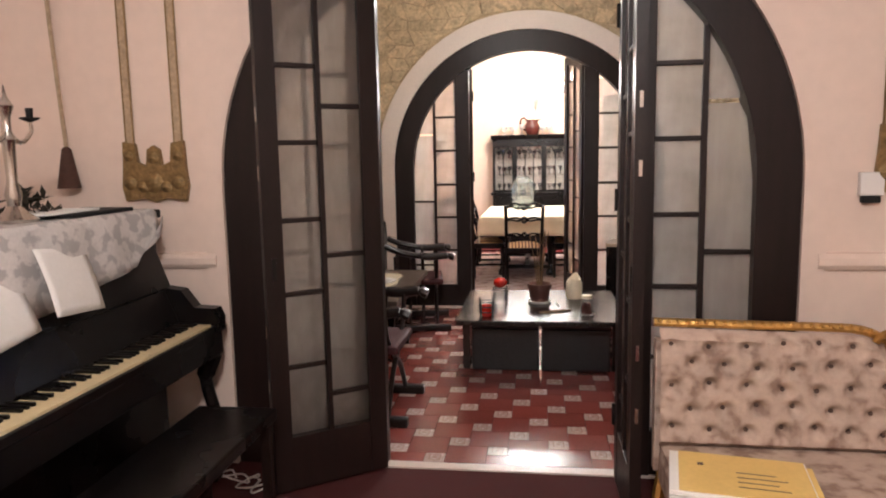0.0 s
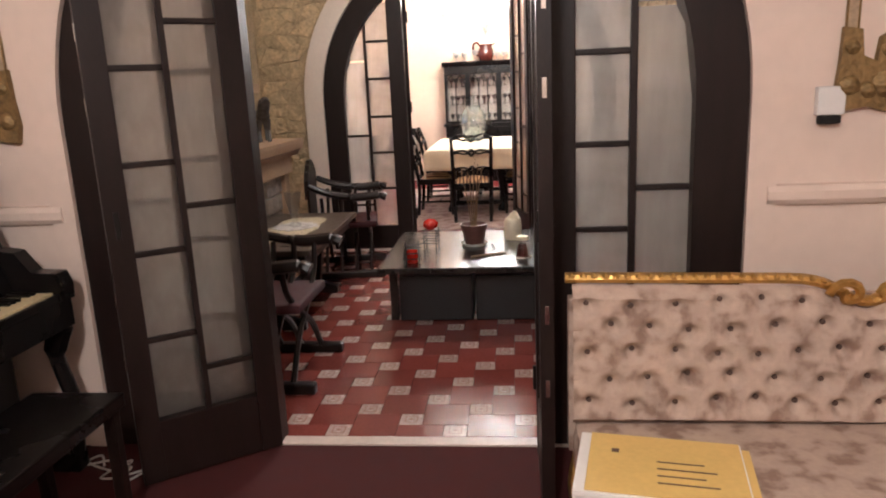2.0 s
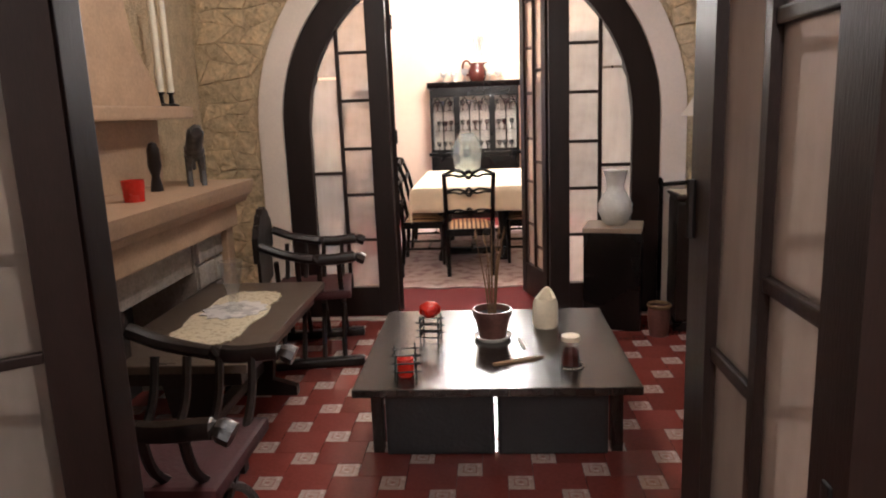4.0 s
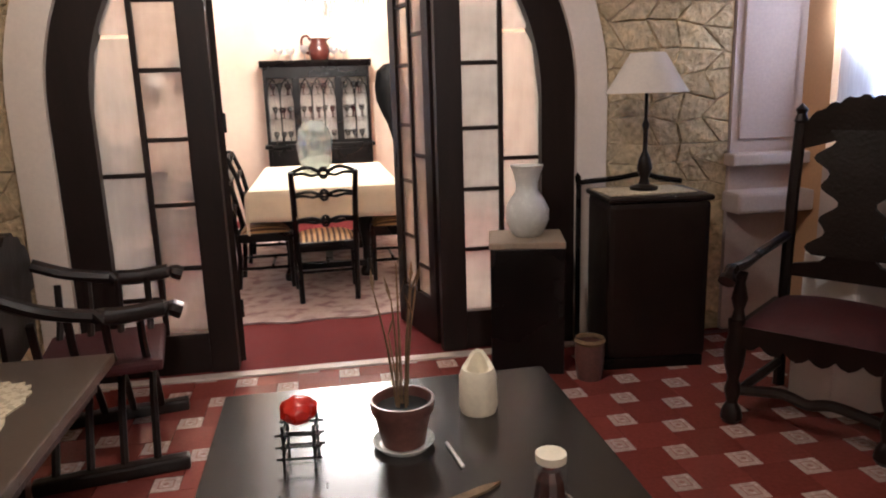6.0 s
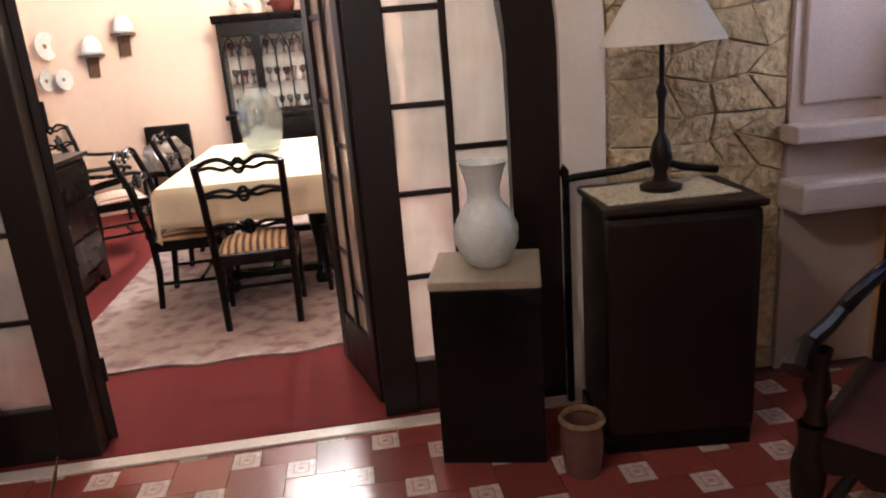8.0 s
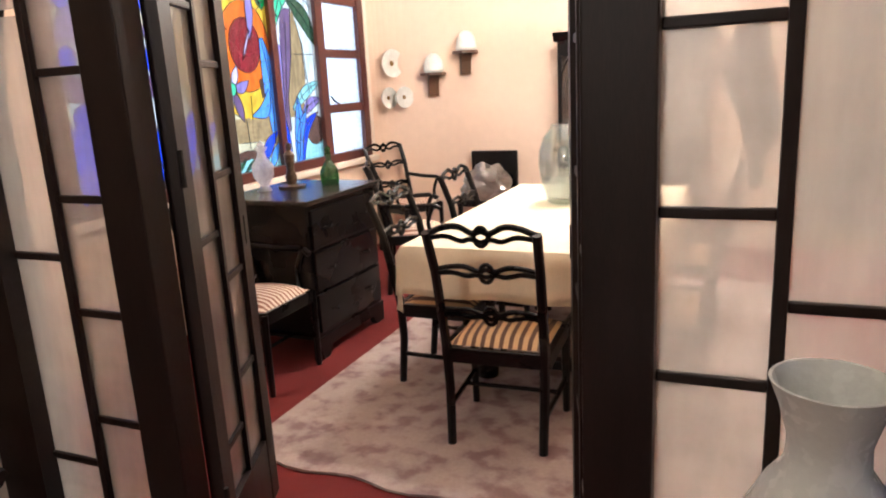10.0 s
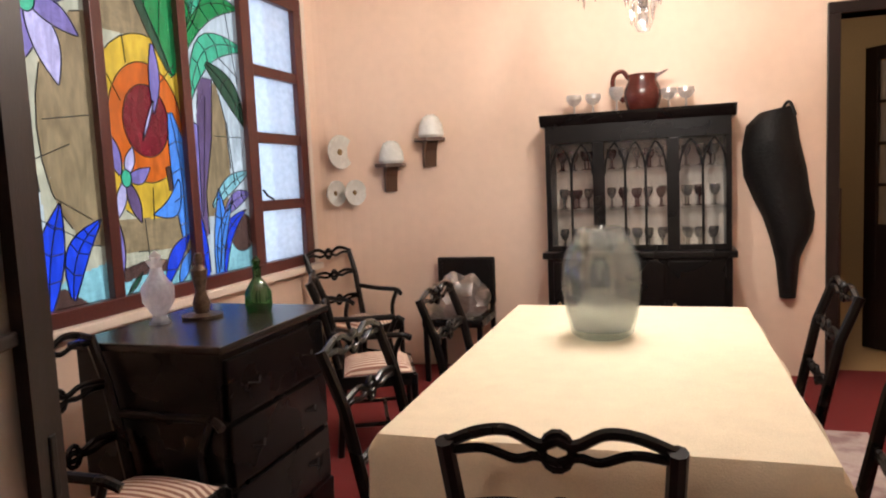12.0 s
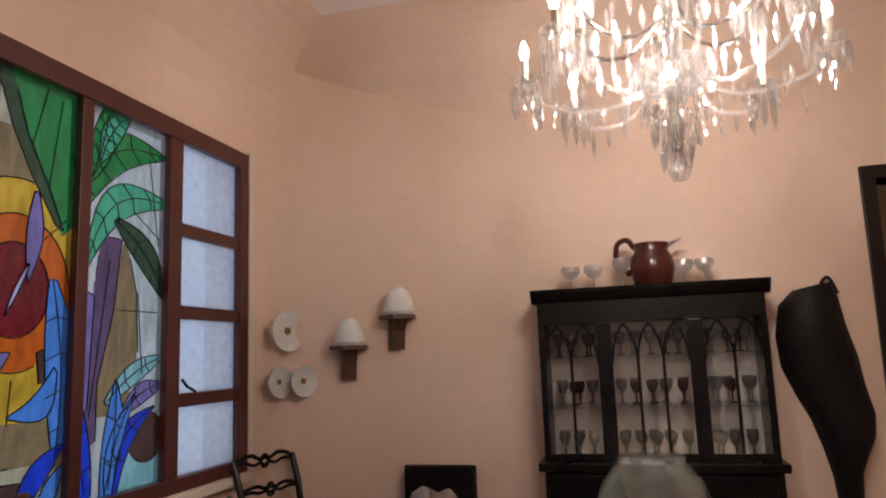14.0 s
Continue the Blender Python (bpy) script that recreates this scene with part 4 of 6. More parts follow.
for (xl, zl, d), (xr, zr) in zip(side, right):
    ring = []
    for k in range(13):
        t = k / 12
        ring.append(bm.verts.new((1.15 * (xl + (xr - xl) * t), -d * 1.3 * math.sin(math.pi * t) ** 0.6 + 0.006 * math.sin(9 * zl + 5 * t), zl + (zr - zl) * t)))
    ring += [bm.verts.new((1.15 * (xl + (xr - xl) * (1 - k / 4)), 0.0, zl + (zr - zl) * (1 - k / 4))) for k in range(1, 4)]
    rows_.append(ring)
for a, c in zip(rows_, rows_[1:]):
    n = len(a)
    for k in range(n):
        bm.faces.new((a[k], a[(k + 1) % n], c[(k + 1) % n], c[k]))
bm.faces.new(rows_[0]), bm.faces.new(rows_[-1][::-1])
part("bag_body", bm, M_BAG, gb, "", True)
part("strap", T(curve_pts([(0.1, -0.06, 1.77), (0.07, -0.03, 1.86), (0.04, -0.01, 1.84), (0.02, -0.05, 1.79)], 5), 0.01, 6, 0.4), M_BAG, gb)


# ---- chairs ----
def ladder_chair(name, m, seat_mat, arms=False, label="", group="chairs round the table"):
    ob = thing(name, m, label, "chair", group)
    W, H, D, SZ = 0.215, 0.98, 0.42, 0.44
    for s in (-1, 1):
        part("back_leg", T([(s * (W - 0.02), -0.21, 0), (s * (W - 0.015), -0.185, 0.25), (s * (W - 0.01), -0.19, 0.45), (s * (W - 0.005), -0.26, 0.78), (s * W, -0.325, H - 0.03)], [0.019, 0.021, 0.022, 0.02, 0.019], 8), M_BLACK, ob)
        part("front_leg", T([(s * W, 0.2, 0), (s * W, 0.2, 0.3), (s * W, 0.2, SZ - 0.01)], [0.016, 0.02, 0.022], 8), M_BLACK, ob)
        part("side_stretcher", T([(s * (W - 0.01), -0.18, 0.17), (s * W, 0.2, 0.17)], 0.012, 6), M_BLACK, ob)
        part("side_rail", B(s * W - 0.014, -0.19, SZ - 0.065, s * W + 0.014, 0.2, SZ, 0.004), M_BLACK, ob)
        if arms:
            part("arm", T(curve_pts([(s * W, -0.235, 0.67), (s * (W + 0.03), -0.05, 0.655), (s * (W + 0.035), 0.13, 0.655), (s * (W + 0.02), 0.19, 0.63)], 5), 0.017, 8), M_BLACK, ob)
            part("arm_post", T(curve_pts([(s * W, 0.12, SZ - 0.02), (s * (W + 0.02), 0.1, 0.54), (s * (W + 0.03), 0.14, 0.65)], 5), 0.015, 8), M_BLACK, ob)
    part("front_rail", B(-W, 0.186, SZ - 0.065, W, 0.214, SZ, 0.004), M_BLACK, ob)
    part("back_rail", B(-W + 0.02, -0.205, SZ - 0.065, W - 0.02, -0.18, SZ, 0.004), M_BLACK, ob)
    part("front_stretcher", T([(-W, 0.05, 0.17), (W, 0.05, 0.17)], 0.011, 6), M_BLACK, ob)
    for z, y, h, top in ((H - 0.05, -0.315, 0.05, 1), (0.775, -0.262, 0.034, 0), (0.59, -0.222, 0.03, 0)):
        bm = bmesh.new()
        for s in (-1, 1):
            up = [(s * W, y, z + 0.012), (s * 0.15, y, z + h * 0.75), (s * 0.09, y, z + h * 0.85), (s * 0.035, y, z + h * 0.35), (0, y, z + h * 0.55)]
            lo = [(s * W, y, z - 0.004), (s * 0.14, y, z + h * 0.1), (s * 0.08, y, z - h * 0.25), (s * 0.04, y, z - h * 0.1), (0, y, z - h * 0.35)]
            tube(bm, curve_pts(up, 5), 0.0125 if top else 0.011, 6, 0.9), tube(bm, curve_pts(lo, 5), 0.010, 6, 0.9)
        tube(bm, [(0.027 * math.cos(a), y, z + h * 0.1 + 0.036 * math.sin(a)) for a in [2 * math.pi * k / 14 for k in range(14)]], 0.009, 6, 1.0, True)
        part("top_rail" if top else "back_slat", bm, M_BLACK, ob, "carved pierced slat" if not top else "carved crest with a pierced loop", True)
    bm = bmesh.new()
    n = 10
    g = [[bm.verts.new((-W + 0.012 + (2 * W - 0.024) * i / n, -0.17 + 0.365 * j / n, SZ + 0.055 * (math.sin(math.pi * i / n) * math.sin(math.pi * j / n)) ** 0.35)) for j in range(n + 1)] for i in range(n + 1)]
    for i in range(n):
        for j in range(n):
            bm.faces.new((g[i][j], g[i + 1][j], g[i + 1][j + 1], g[i][j + 1]))
    part("seat", bm, seat_mat, ob, "striped satin drop-in seat", True)
    return ob


CL = "black ladder-back dining chair with a striped seat"
ch = ladder_chair("dining_chair", pose(0.73, 9.665, 0, 0, 0, 3), M_STRIPE, False, CL + ", at the table's end")
for x, y, rz in ((0.27, 10.16, -90), (0.27, 11.05, -90), (1.3, 10.16, 90), (1.3, 11.2, 90)):
    o = copy_thing(ch, pose(x, y, 0, 0, 0, rz))
    o["label"] = CL + ", under the table's side"
ladder_chair("dining_armchair", pose(-1.2, 12.72, 0, 0, 0, -112), M_STRIPE_B, True, "black ladder-back armchair with striped seat in the corner", "armchairs by the walls")
ladder_chair("dining_armchair", pose(-0.71, 9.84, 0, 0, 0, -90), M_STRIPE_B, True, "black ladder-back armchair with striped seat beside the sideboard", "armchairs by the walls")
ladder_chair("dining_armchair", pose(-0.62, 11.62, 0, 0, 0, -65), M_STRIPE_B, True, "black ladder-back armchair between sideboard and table", "armchairs by the walls")

# chair with a padded back, and a bag on it
pc = thing("padded_chair", pose(-0.52, 12.98, 0, 0, 0, 180), "black chair with a plain padded back against the wall", "chair")
for sx in (-0.2, 0.2):
    part("front_leg", B(sx - 0.018, 0.17, 0, sx + 0.018, 0.206, 0.42, 0.004), M_BLACK, pc), part("back_leg", B(sx - 0.018, -0.23, 0, sx + 0.018, -0.194, 0.84, 0.004), M_BLACK, pc)
part("seat", B(-0.225, -0.22, 0.40, 0.225, 0.22, 0.46, 0.02), M_BLACK, pc), part("backrest", B(-0.225, -0.245, 0.5, 0.225, -0.2, 0.86, 0.018), M_BLACK, pc)
bm = bmesh.new()
bmesh.ops.create_icosphere(bm, subdivisions=4, radius=1)
for v in bm.verts:
    k = 1 + 0.22 * noise.noise(v.co * 2.2) + 0.10 * noise.noise(v.co * 6)
    v.co = Vector((v.co.x * 0.22 * k, v.co.y * 0.17 * k, max(v.co.z, -0.6) * 0.19 * k))
bag = tagged(link_mesh("plastic_bag", bm, M_POLY, True), "full crumpled clear plastic bag on the padded chair", "bag")
bag.location = (-0.5, 12.9, 0.58)

# ---- dining table, cloth and demijohn ----
TX0, TX1, TY0, TY1, TZ = 0.2, 1.31, 9.76, 11.66, 0.785
tb = thing("dining_table", pose(0.755, 10.71, 0), "long dark dining table with turned legs under a cloth", "table")
part("tabletop", B(-0.54, -0.93, TZ - 0.04, 0.54, 0.93, TZ - 0.008, 0.008), M_BLACK, tb)
part("apron", B(-0.46, -0.85, TZ - 0.13, 0.46, 0.85, TZ - 0.04, 0.004), M_BLACK, tb)
for sx in (-0.30, 0.30):
    for sy in (-0.55, 0.55):
        part("leg", L([(0.055, 0), (0.06, 0.05), (0.035, 0.1), (0.03, 0.25), (0.055, 0.42), (0.06, 0.5), (0.035, 0.56), (0.05, 0.62), (0.05, TZ - 0.13)], 14, (sx, sy, 0)), M_BLACK, tb, "", True)
part("stretcher", B(-0.03, -0.55, 0.09, 0.03, 0.55, 0.14, 0.006), M_BLACK, tb)
for sy in (-0.55, 0.55):
    part("stretcher", B(-0.3, sy - 0.03, 0.09, 0.3, sy + 0.03, 0.14, 0.006), M_BLACK, tb)
bm = bmesh.new()
NX, NY, DROP = 40, 60, 0.235
hw, hl = (TX1 - TX0) / 2, (TY1 - TY0) / 2
grid = []
for i in range(NX + 1):
    row = []
    for j in range(NY + 1):
        u, v = -hw - DROP + (2 * hw + 2 * DROP) * i / NX, -hl - DROP + (2 * hl + 2 * DROP) * j / NY
        ou, ov = max(abs(u) - hw, 0), max(abs(v) - hl, 0)
        over = math.hypot(ou, ov)
        fold = 0.016 * math.sin(11 * (v if ou > ov else u) + 2 * math.sin(3 * u)) * min(over / 0.12, 1)
        x = math.copysign(min(abs(u), hw) + (0.02 * min(over / 0.05, 1) + fold if ou > 0 else 0), u)
        y = math.copysign(min(abs(v), hl) + (0.02 * min(over / 0.05, 1) + fold if ov > 0 else 0), v)
        z = TZ - 0.006 - max(over - 0.012, 0) + 0.0012 * noise.noise(Vector((u * 6, v * 6, 0)))
        row.append(bm.verts.new((0.755 + x, 10.71 + y, z)))
    grid.append(row)
for i in range(NX):
    for j in range(NY):
        bm.faces.new((grid[i][j], grid[i + 1][j], grid[i + 1][j + 1], grid[i][j + 1]))
cloth = tagged(link_mesh("tablecloth", bm, M_LINEN, True), "cream embroidered tablecloth hanging over the dining table", "tablecloth")
sol = cloth.modifiers.new("thickness", "SOLIDIFY")
sol.thickness, sol.offset = 0.003, 1
DJ = [(0, 0.0), (0.10, 0.0), (0.125, 0.02), (0.145, 0.1), (0.16, 0.22), (0.155, 0.3), (0.132, 0.375), (0.098, 0.42), (0.085, 0.435), (0.088, 0.448), (0.08, 0.45), (0.076, 0.435), (0.09, 0.415), (0.124, 0.37), (0.148, 0.3), (0.152, 0.22), (0.138, 0.1), (0.115, 0.03), (0, 0.02)]
dj = thing("demijohn", pose(0.69, 10.97, TZ), "large smoky ribbed glass jar with some water, on the tablecloth", "jar")
part("jar", L([(r * (1 + 0.012 * math.sin(z * 90)), z) for r, z in DJ], 32), M_BOTTLE, dj, "", True)
part("water", L([(0, 0.022), (0.112, 0.032), (0.132, 0.1), (0.138, 0.135), (0, 0.135)], 28), glass_mat("still_water", (0.78, 0.8, 0.78), 0.14, 0.08), dj, "shallow water in the jar", True)

# rug
bm = bmesh.new()
RX0, RX1, RY0, RY1 = -0.32, 1.95, 9.05, 12.2
n = 24
edge = [(RX0 + (RX1 - RX0) * k / n, RY0 + 0.02 * math.sin(k * 1.3) + 0.10 * (abs(k / n - 0.45)) ) for k in range(n + 1)] + [(RX1, RY1), (RX0, RY1)]
prism(bm, edge, 0.001, 0.012, "z")
rug = tagged(link_mesh("rug", bm, M_RUG), "faded floral rug in pink and grey under the dining table", "rug")

# ---- sideboard and what stands on it ----
SX0, SX1, SY0, SY1, SZT = -1.16, -0.50, 10.07, 10.88, 0.92
sb = thing("sideboard", pose((SX0 + SX1) / 2, (SY0 + SY1) / 2, 0), "black polished sideboard with bowed drawers beside the window", "sideboard")
sw, sl = (SX1 - SX0) / 2, (SY1 - SY0) / 2
part("body", B(-sw + 0.02, -sl + 0.02, 0.12, sw - 0.03, sl - 0.02, SZT - 0.03, 0.01), M_BLACK, sb)
part("top", B(-sw, -sl, SZT - 0.03, sw, sl, SZT, 0.008), M_TABLE, sb)
part("plinth", P([(-sl + 0.02, 0.0), (-sl + 0.12, 0.0), (-sl + 0.16, 0.06), (sl - 0.16, 0.06), (sl - 0.12, 0), (sl - 0.02, 0), (sl - 0.02, 0.13), (-sl + 0.02, 0.13)], sw - 0.06, sw - 0.02, "x"), M_BLACK, sb)
for sy in (-1, 1):
    part("foot", B(-sw + 0.03, sy * (sl - 0.07) - 0.035, 0, -sw + 0.1, sy * (sl - 0.07) + 0.035, 0.12, 0.006), M_BLACK, sb)
for z0, z1 in ((0.16, 0.38), (0.40, 0.62), (0.64, 0.86)):
    d = part("drawer", B(sw - 0.035, -sl + 0.05, z0, sw - 0.012, sl - 0.05, z1, 0.006), M_BLACK, sb)
    for sy in (-0.2, 0.2):
        part("handle", T([(sw - 0.01, sy - 0.04, (z0 + z1) / 2), (sw + 0.012, sy, (z0 + z1) / 2 - 0.01), (sw - 0.01, sy + 0.04, (z0 + z1) / 2)], 0.005, 6), M_IRON, d)
dc = thing("decanter", pose(-1.03, 10.42, SZT), "milky glass decanter on the sideboard", "decanter")
part("body", L([(0, 0), (0.045, 0), (0.03, 0.02), (0.028, 0.035), (0.062, 0.09), (0.065, 0.15), (0.03, 0.2), (0.022, 0.23), (0.04, 0.26), (0, 0.25)], 20), M_MILK, dc, "", True)
part("stopper", L([(0.012, 0.25), (0.025, 0.275), (0, 0.30)], 12), M_MILK, dc, "", True)
st = tagged(link_mesh("statuette", L([(0, 0), (0.085, 0), (0.088, 0.012), (0.03, 0.02), (0.038, 0.06), (0.022, 0.11), (0.03, 0.16), (0.034, 0.2), (0.014, 0.225), (0.02, 0.245), (0.014, 0.27), (0, 0.275)], 18, (0, 0, 0), 0.06), mat("bronze_statuette", (0.14, 0.1, 0.07), 0.35, 0.7, scale=20, vary=0.6, bump=0.3), True), "small bronze and ivory statuette on the sideboard", "statuette")
st.location = (-0.93, 10.56, SZT)
gbt = thing("green_bottle", pose(-0.73, 10.68, SZT), "small round green glass bottle with a stopper, on the sideboard", "bottle")
part("body", L([(0, 0), (0.05, 0), (0.058, 0.03), (0.056, 0.09), (0.03, 0.135), (0.018, 0.15), (0.018, 0.19), (0.024, 0.195), (0, 0.195)], 20), M_GREEN, gbt, "", True)
part("stopper", L([(0.012, 0.195), (0.02, 0.225), (0, 0.245)], 10), M_GREEN, gbt, "", True)

# ---- chandelier ----
chd = thing("chandelier", pose(CHX, CHY, 2.06), "lit crystal chandelier with two tiers of arms and many glass drops", "chandelier")
part("stem", L([(0, 0.10), (0.02, 0.11), (0.03, 0.2), (0.012, 0.25), (0.03, 0.32), (0.012, 0.4), (0.012, 0.62), (0.03, 0.7), (0.01, 0.8), (0.008, H3 - 2.06)], 14), M_SILVER, chd, "", True)
part("ball_finial", L([(0, 0), (0.025, 0.006), (0.04, 0.035), (0.025, 0.065), (0.012, 0.075), (0.012, 0.11), (0, 0.11)], 16), M_CRYSTAL, chd, "round glass ball finial", True)
part("dish", L([(0, 0.29), (0.05, 0.29), (0.11, 0.33), (0.15, 0.40), (0.145, 0.40), (0.1, 0.335), (0.04, 0.30), (0, 0.30)], 24), M_CRYSTAL, chd, "cut glass dish", True)
part("ceiling_rose", L([(0, 1.58), (0.07, 1.575), (0.05, 1.54), (0.01, 1.52)], 16), M_SILVER, chd, "", True)
drop_me = None


def drop(x, y, z, h, r):
    global drop_me
    if drop_me is None:
        b_ = L([(0, 0), (1, -0.35), (0.75, -0.75), (0, -1)], 6)
        drop_me = bpy.data.meshes.new("drop")
        b_.to_mesh(drop_me)
        b_.free()
        drop_me.materials.append(M_CRYSTAL)
    o = new("crystal_drop", drop_me)
    o.parent, o.location, o.scale = chd, (x, y, z), (r, r, h)


rng = random.Random(7)
for tier, (n, rad, z) in enumerate(((8, 0.50, 0.38), (6, 0.34, 0.60))):
    for k in range(n):
        a = 2 * math.pi * (k + 0.5 * tier) / n
        ca, sa = math.cos(a), math.sin(a)
        pt = curve_pts([(0.02 * ca, 0.02 * sa, z - 0.02), (rad * 0.45 * ca, rad * 0.45 * sa, z - 0.1), (rad * 0.85 * ca, rad * 0.85 * sa, z - 0.06), (rad * ca, rad * sa, z + 0.04)], 5)
        arm = part("arm", T(pt, 0.008, 6), M_CRYSTAL if tier == 0 else M_SILVER, chd)
        part("drip_pan", L([(0, z + 0.035), (0.05, z + 0.05), (0.052, z + 0.056), (0, z + 0.045)], 12, (rad * ca, rad * sa, 0)), M_CRYSTAL, arm)
        part("candle_sleeve", L([(0.012, z + 0.045), (0.012, z + 0.12), (0, z + 0.12)], 8, (rad * ca, rad * sa, 0)), M_WAX, arm)
        bulb = part("bulb", L([(0, z + 0.12), (0.014, z + 0.13), (0.018, z + 0.155), (0.008, z + 0.19), (0, z + 0.2)], 8, (rad * ca, rad * sa, 0)), M_BULB, arm, "lit candle bulb", True)
        bulb.visible_shadow = False
        for q in range(9):
            b_ = a + q * math.pi / 4.5
            drop(rad * ca + 0.048 * math.cos(b_), rad * sa + 0.048 * math.sin(b_), z + 0.045, rng.uniform(0.08, 0.2), 0.012)
        for q in range(4):
            f = 0.3 + 0.17 * q
            drop(rad * f * ca, rad * f * sa, z - 0.09 + rng.uniform(-0.02, 0.02), rng.uniform(0.06, 0.12), 0.009)
for ring, (n, rad, z) in enumerate(((14, 0.10, 0.30), (12, 0.075, 0.22), (10, 0.05, 0.15), (16, 0.14, 0.41), (20, 0.30, 0.50), (14, 0.20, 0.66), (22, 0.42, 0.42))):
    for k in range(n):
        a = 2 * math.pi * k / n
        drop(rad * math.cos(a), rad * math.sin(a), z + rng.uniform(-0.02, 0.02), rng.uniform(0.07, 0.12), 0.010)

# ---- living room: stone face round the second arch, fireplace ----
def poly_stone(poly, y, depth, rnd):
    """One rough stone on a wall that faces -y: its outline shrunk, with a raised uneven face."""
    cx, cz = sum(p[0] for p in poly) / len(poly), sum(p[1] for p in poly) / len(poly)
    bm = bmesh.new()
    def ring(k, d):
        return [bm.verts.new((p[0] + (cx - p[0]) * k, y - d - (rnd.uniform(0, 0.006) if d else 0), p[1] + (cz - p[1]) * k)) for p in poly]
    a, c = ring(0.02, -0.004), ring(0.09, depth)
    mid = bm.verts.new((cx, y - depth - 0.008, cz))
    n = len(poly)
    for i in range(n):
        j = (i + 1) % n
        bm.faces.new((a[i], a[j], c[j], c[i]))
        bm.faces.new((c[i], c[j], mid))
    return bm


rng = random.Random(11)
bed = structure("wall_stone_face", arch_wall(Y2, Y2 + 0.02, -1.12, 3.02, H2, A2, R_OUT + 0.165), M_MORTAR, "rough yellow fieldstone facing round the arch")
sx, sz = 0.18, 0.125
corner = {}


def knot(i, j):
    if (i, j) not in corner:
        corner[i, j] = (-1.12 + (i + (0.5 if j % 2 else 0)) * sx + rng.uniform(-0.05, 0.05), j * sz + rng.uniform(-0.035, 0.035))
    return corner[i, j]


RS = R_OUT + 0.185
for j in range(27):
    for i in range(-1, 25):
        o = 0 if j % 2 == 0 else 1
        q = [knot(i, j), knot(i + 1, j), knot(i + 1 - (1 - o) * 0 , j + 1), knot(i, j + 1)]
        q = [(min(max(a, -1.115), 3.015), min(max(b_, 0.0), H2 - 0.01)) for a, b_ in q]
        if max(p[0] for p in q) - min(p[0] for p in q) < 0.06 or max(p[1] for p in q) - min(p[1] for p in q) < 0.05:
            continue
        moved = []
        bad = 0
        for a, b_ in q:
            if b_ < SPRING:
                ins = abs(a - A2) < RS
                if ins:
                    bad += 1
                    a = A2 + math.copysign(RS, a - A2)
            else:
                d = math.hypot(a - A2, b_ - SPRING)
                if d < RS:
                    bad += 1
                    a, b_ = A2 + (a - A2) * RS / max(d, 0.01), SPRING + (b_ - SPRING) * RS / max(d, 0.01)
            moved.append((a, b_))
        if bad >= 3:
            continue
        area = abs(sum(moved[k][0] * moved[(k + 1) % 4][1] - moved[(k + 1) % 4][0] * moved[k][1] for k in range(4))) / 2
        if area < 0.006:
            continue
        part("stone", poly_stone(moved, Y2, rng.uniform(0.004, 0.016), rng), M_STONE, bed)

# plastered bay beside the stone, with ledges
structure("wall_bay", B(3.02, Y2 - 0.03, 0, WX, Y2 + 0.02, H2), M_PINKWALL, "faded pink plastered bay with a moulded panel")
structure("trim_bay_panel", B(3.06, Y2 - 0.05, 1.12, WX - 0.06, Y2 - 0.03, 2.3, 0.008), M_PINKWALL)
structure("trim_bay_ledge", B(2.98, Y2 - 0.14, 0.98, WX, Y2 - 0.03, 1.05, 0.012), M_PINKWALL, "plaster ledge")
structure("trim_bay_shelf", B(2.98, Y2 - 0.2, 0.72, WX, Y2 - 0.03, 0.84, 0.02), M_PINKWALL, "deep plaster ledge")
lw = thing("window_6", pose(0, 0, 0), "tall window with blue leaded glass behind a sheer white curtain", "window")
lw["kind"] = "structure"
for a, b_ in ((WY0, WY0 + 0.05), (WY1 - 0.05, WY1),):
    part("window_frame", B(WX + 0.14, a, WZ0, WX + 0.2, b_, WZ1, 0.004), M_WOOD, lw)
for z0, z1 in ((WZ0, WZ0 + 0.05), (WZ1 - 0.05, WZ1)):
    part("window_rail", B(WX + 0.142, WY0 + 0.05, z0, WX + 0.198, WY1 - 0.05, z1, 0.004), M_WOOD, lw)
for i in range(3):
    for j in range(9):
        y0, z0 = WY0 + 0.05 + i * 0.137, WZ0 + 0.05 + j * 0.1667
        part("pane", B(WX + 0.168, y0 + 0.004, z0 + 0.004, WX + 0.174, y0 + 0.133, z0 + 0.163), STAIN["sky" if (i + j) % 3 else "aqua"] if i == 0 else M_DAYGLASS, lw).visible_shadow = False
# same orange light coloured onto the reveal
structure("trim_window_side", B(WX + 0.0, WY1 - 0.012, WZ0, WX + 0.14, WY1, WZ1), M_ORANGE_LIT, "window reveal, its orange light put into the colour")
structure("backdrop_east", B(WX + 1.2, 5.0, 0, WX + 1.22, 10, 4), M_DAY_EAST, "plain daylight outside the window")
bm = bmesh.new()
ncur = 60
pr = [[bm.verts.new((WX + 0.02 + 0.025 * math.sin(k * 0.9) * (1 + 0.3 * q), 7.66 + 0.34 * (k / ncur) * (1 - 0.14 * q) + 0.03 * q, 2.55 - q * 0.45)) for q in range(4)] for k in range(ncur + 1)]
for a, c in zip(pr, pr[1:]):
    for q in range(3):
        bm.faces.new((a[q], c[q], c[q + 1], a[q + 1]))
cur = thing("curtain", pose(0, 0, 0), "sheer white curtain drawn to one side of the window", "curtain")
part("cloth", bm, M_CURTAIN, cur, "", True)
part("rod", T([(WX + 0.02, WY0 - 0.04, 2.56), (WX + 0.02, WY1 + 0.04, 2.56)], 0.012), M_BRASS, cur)

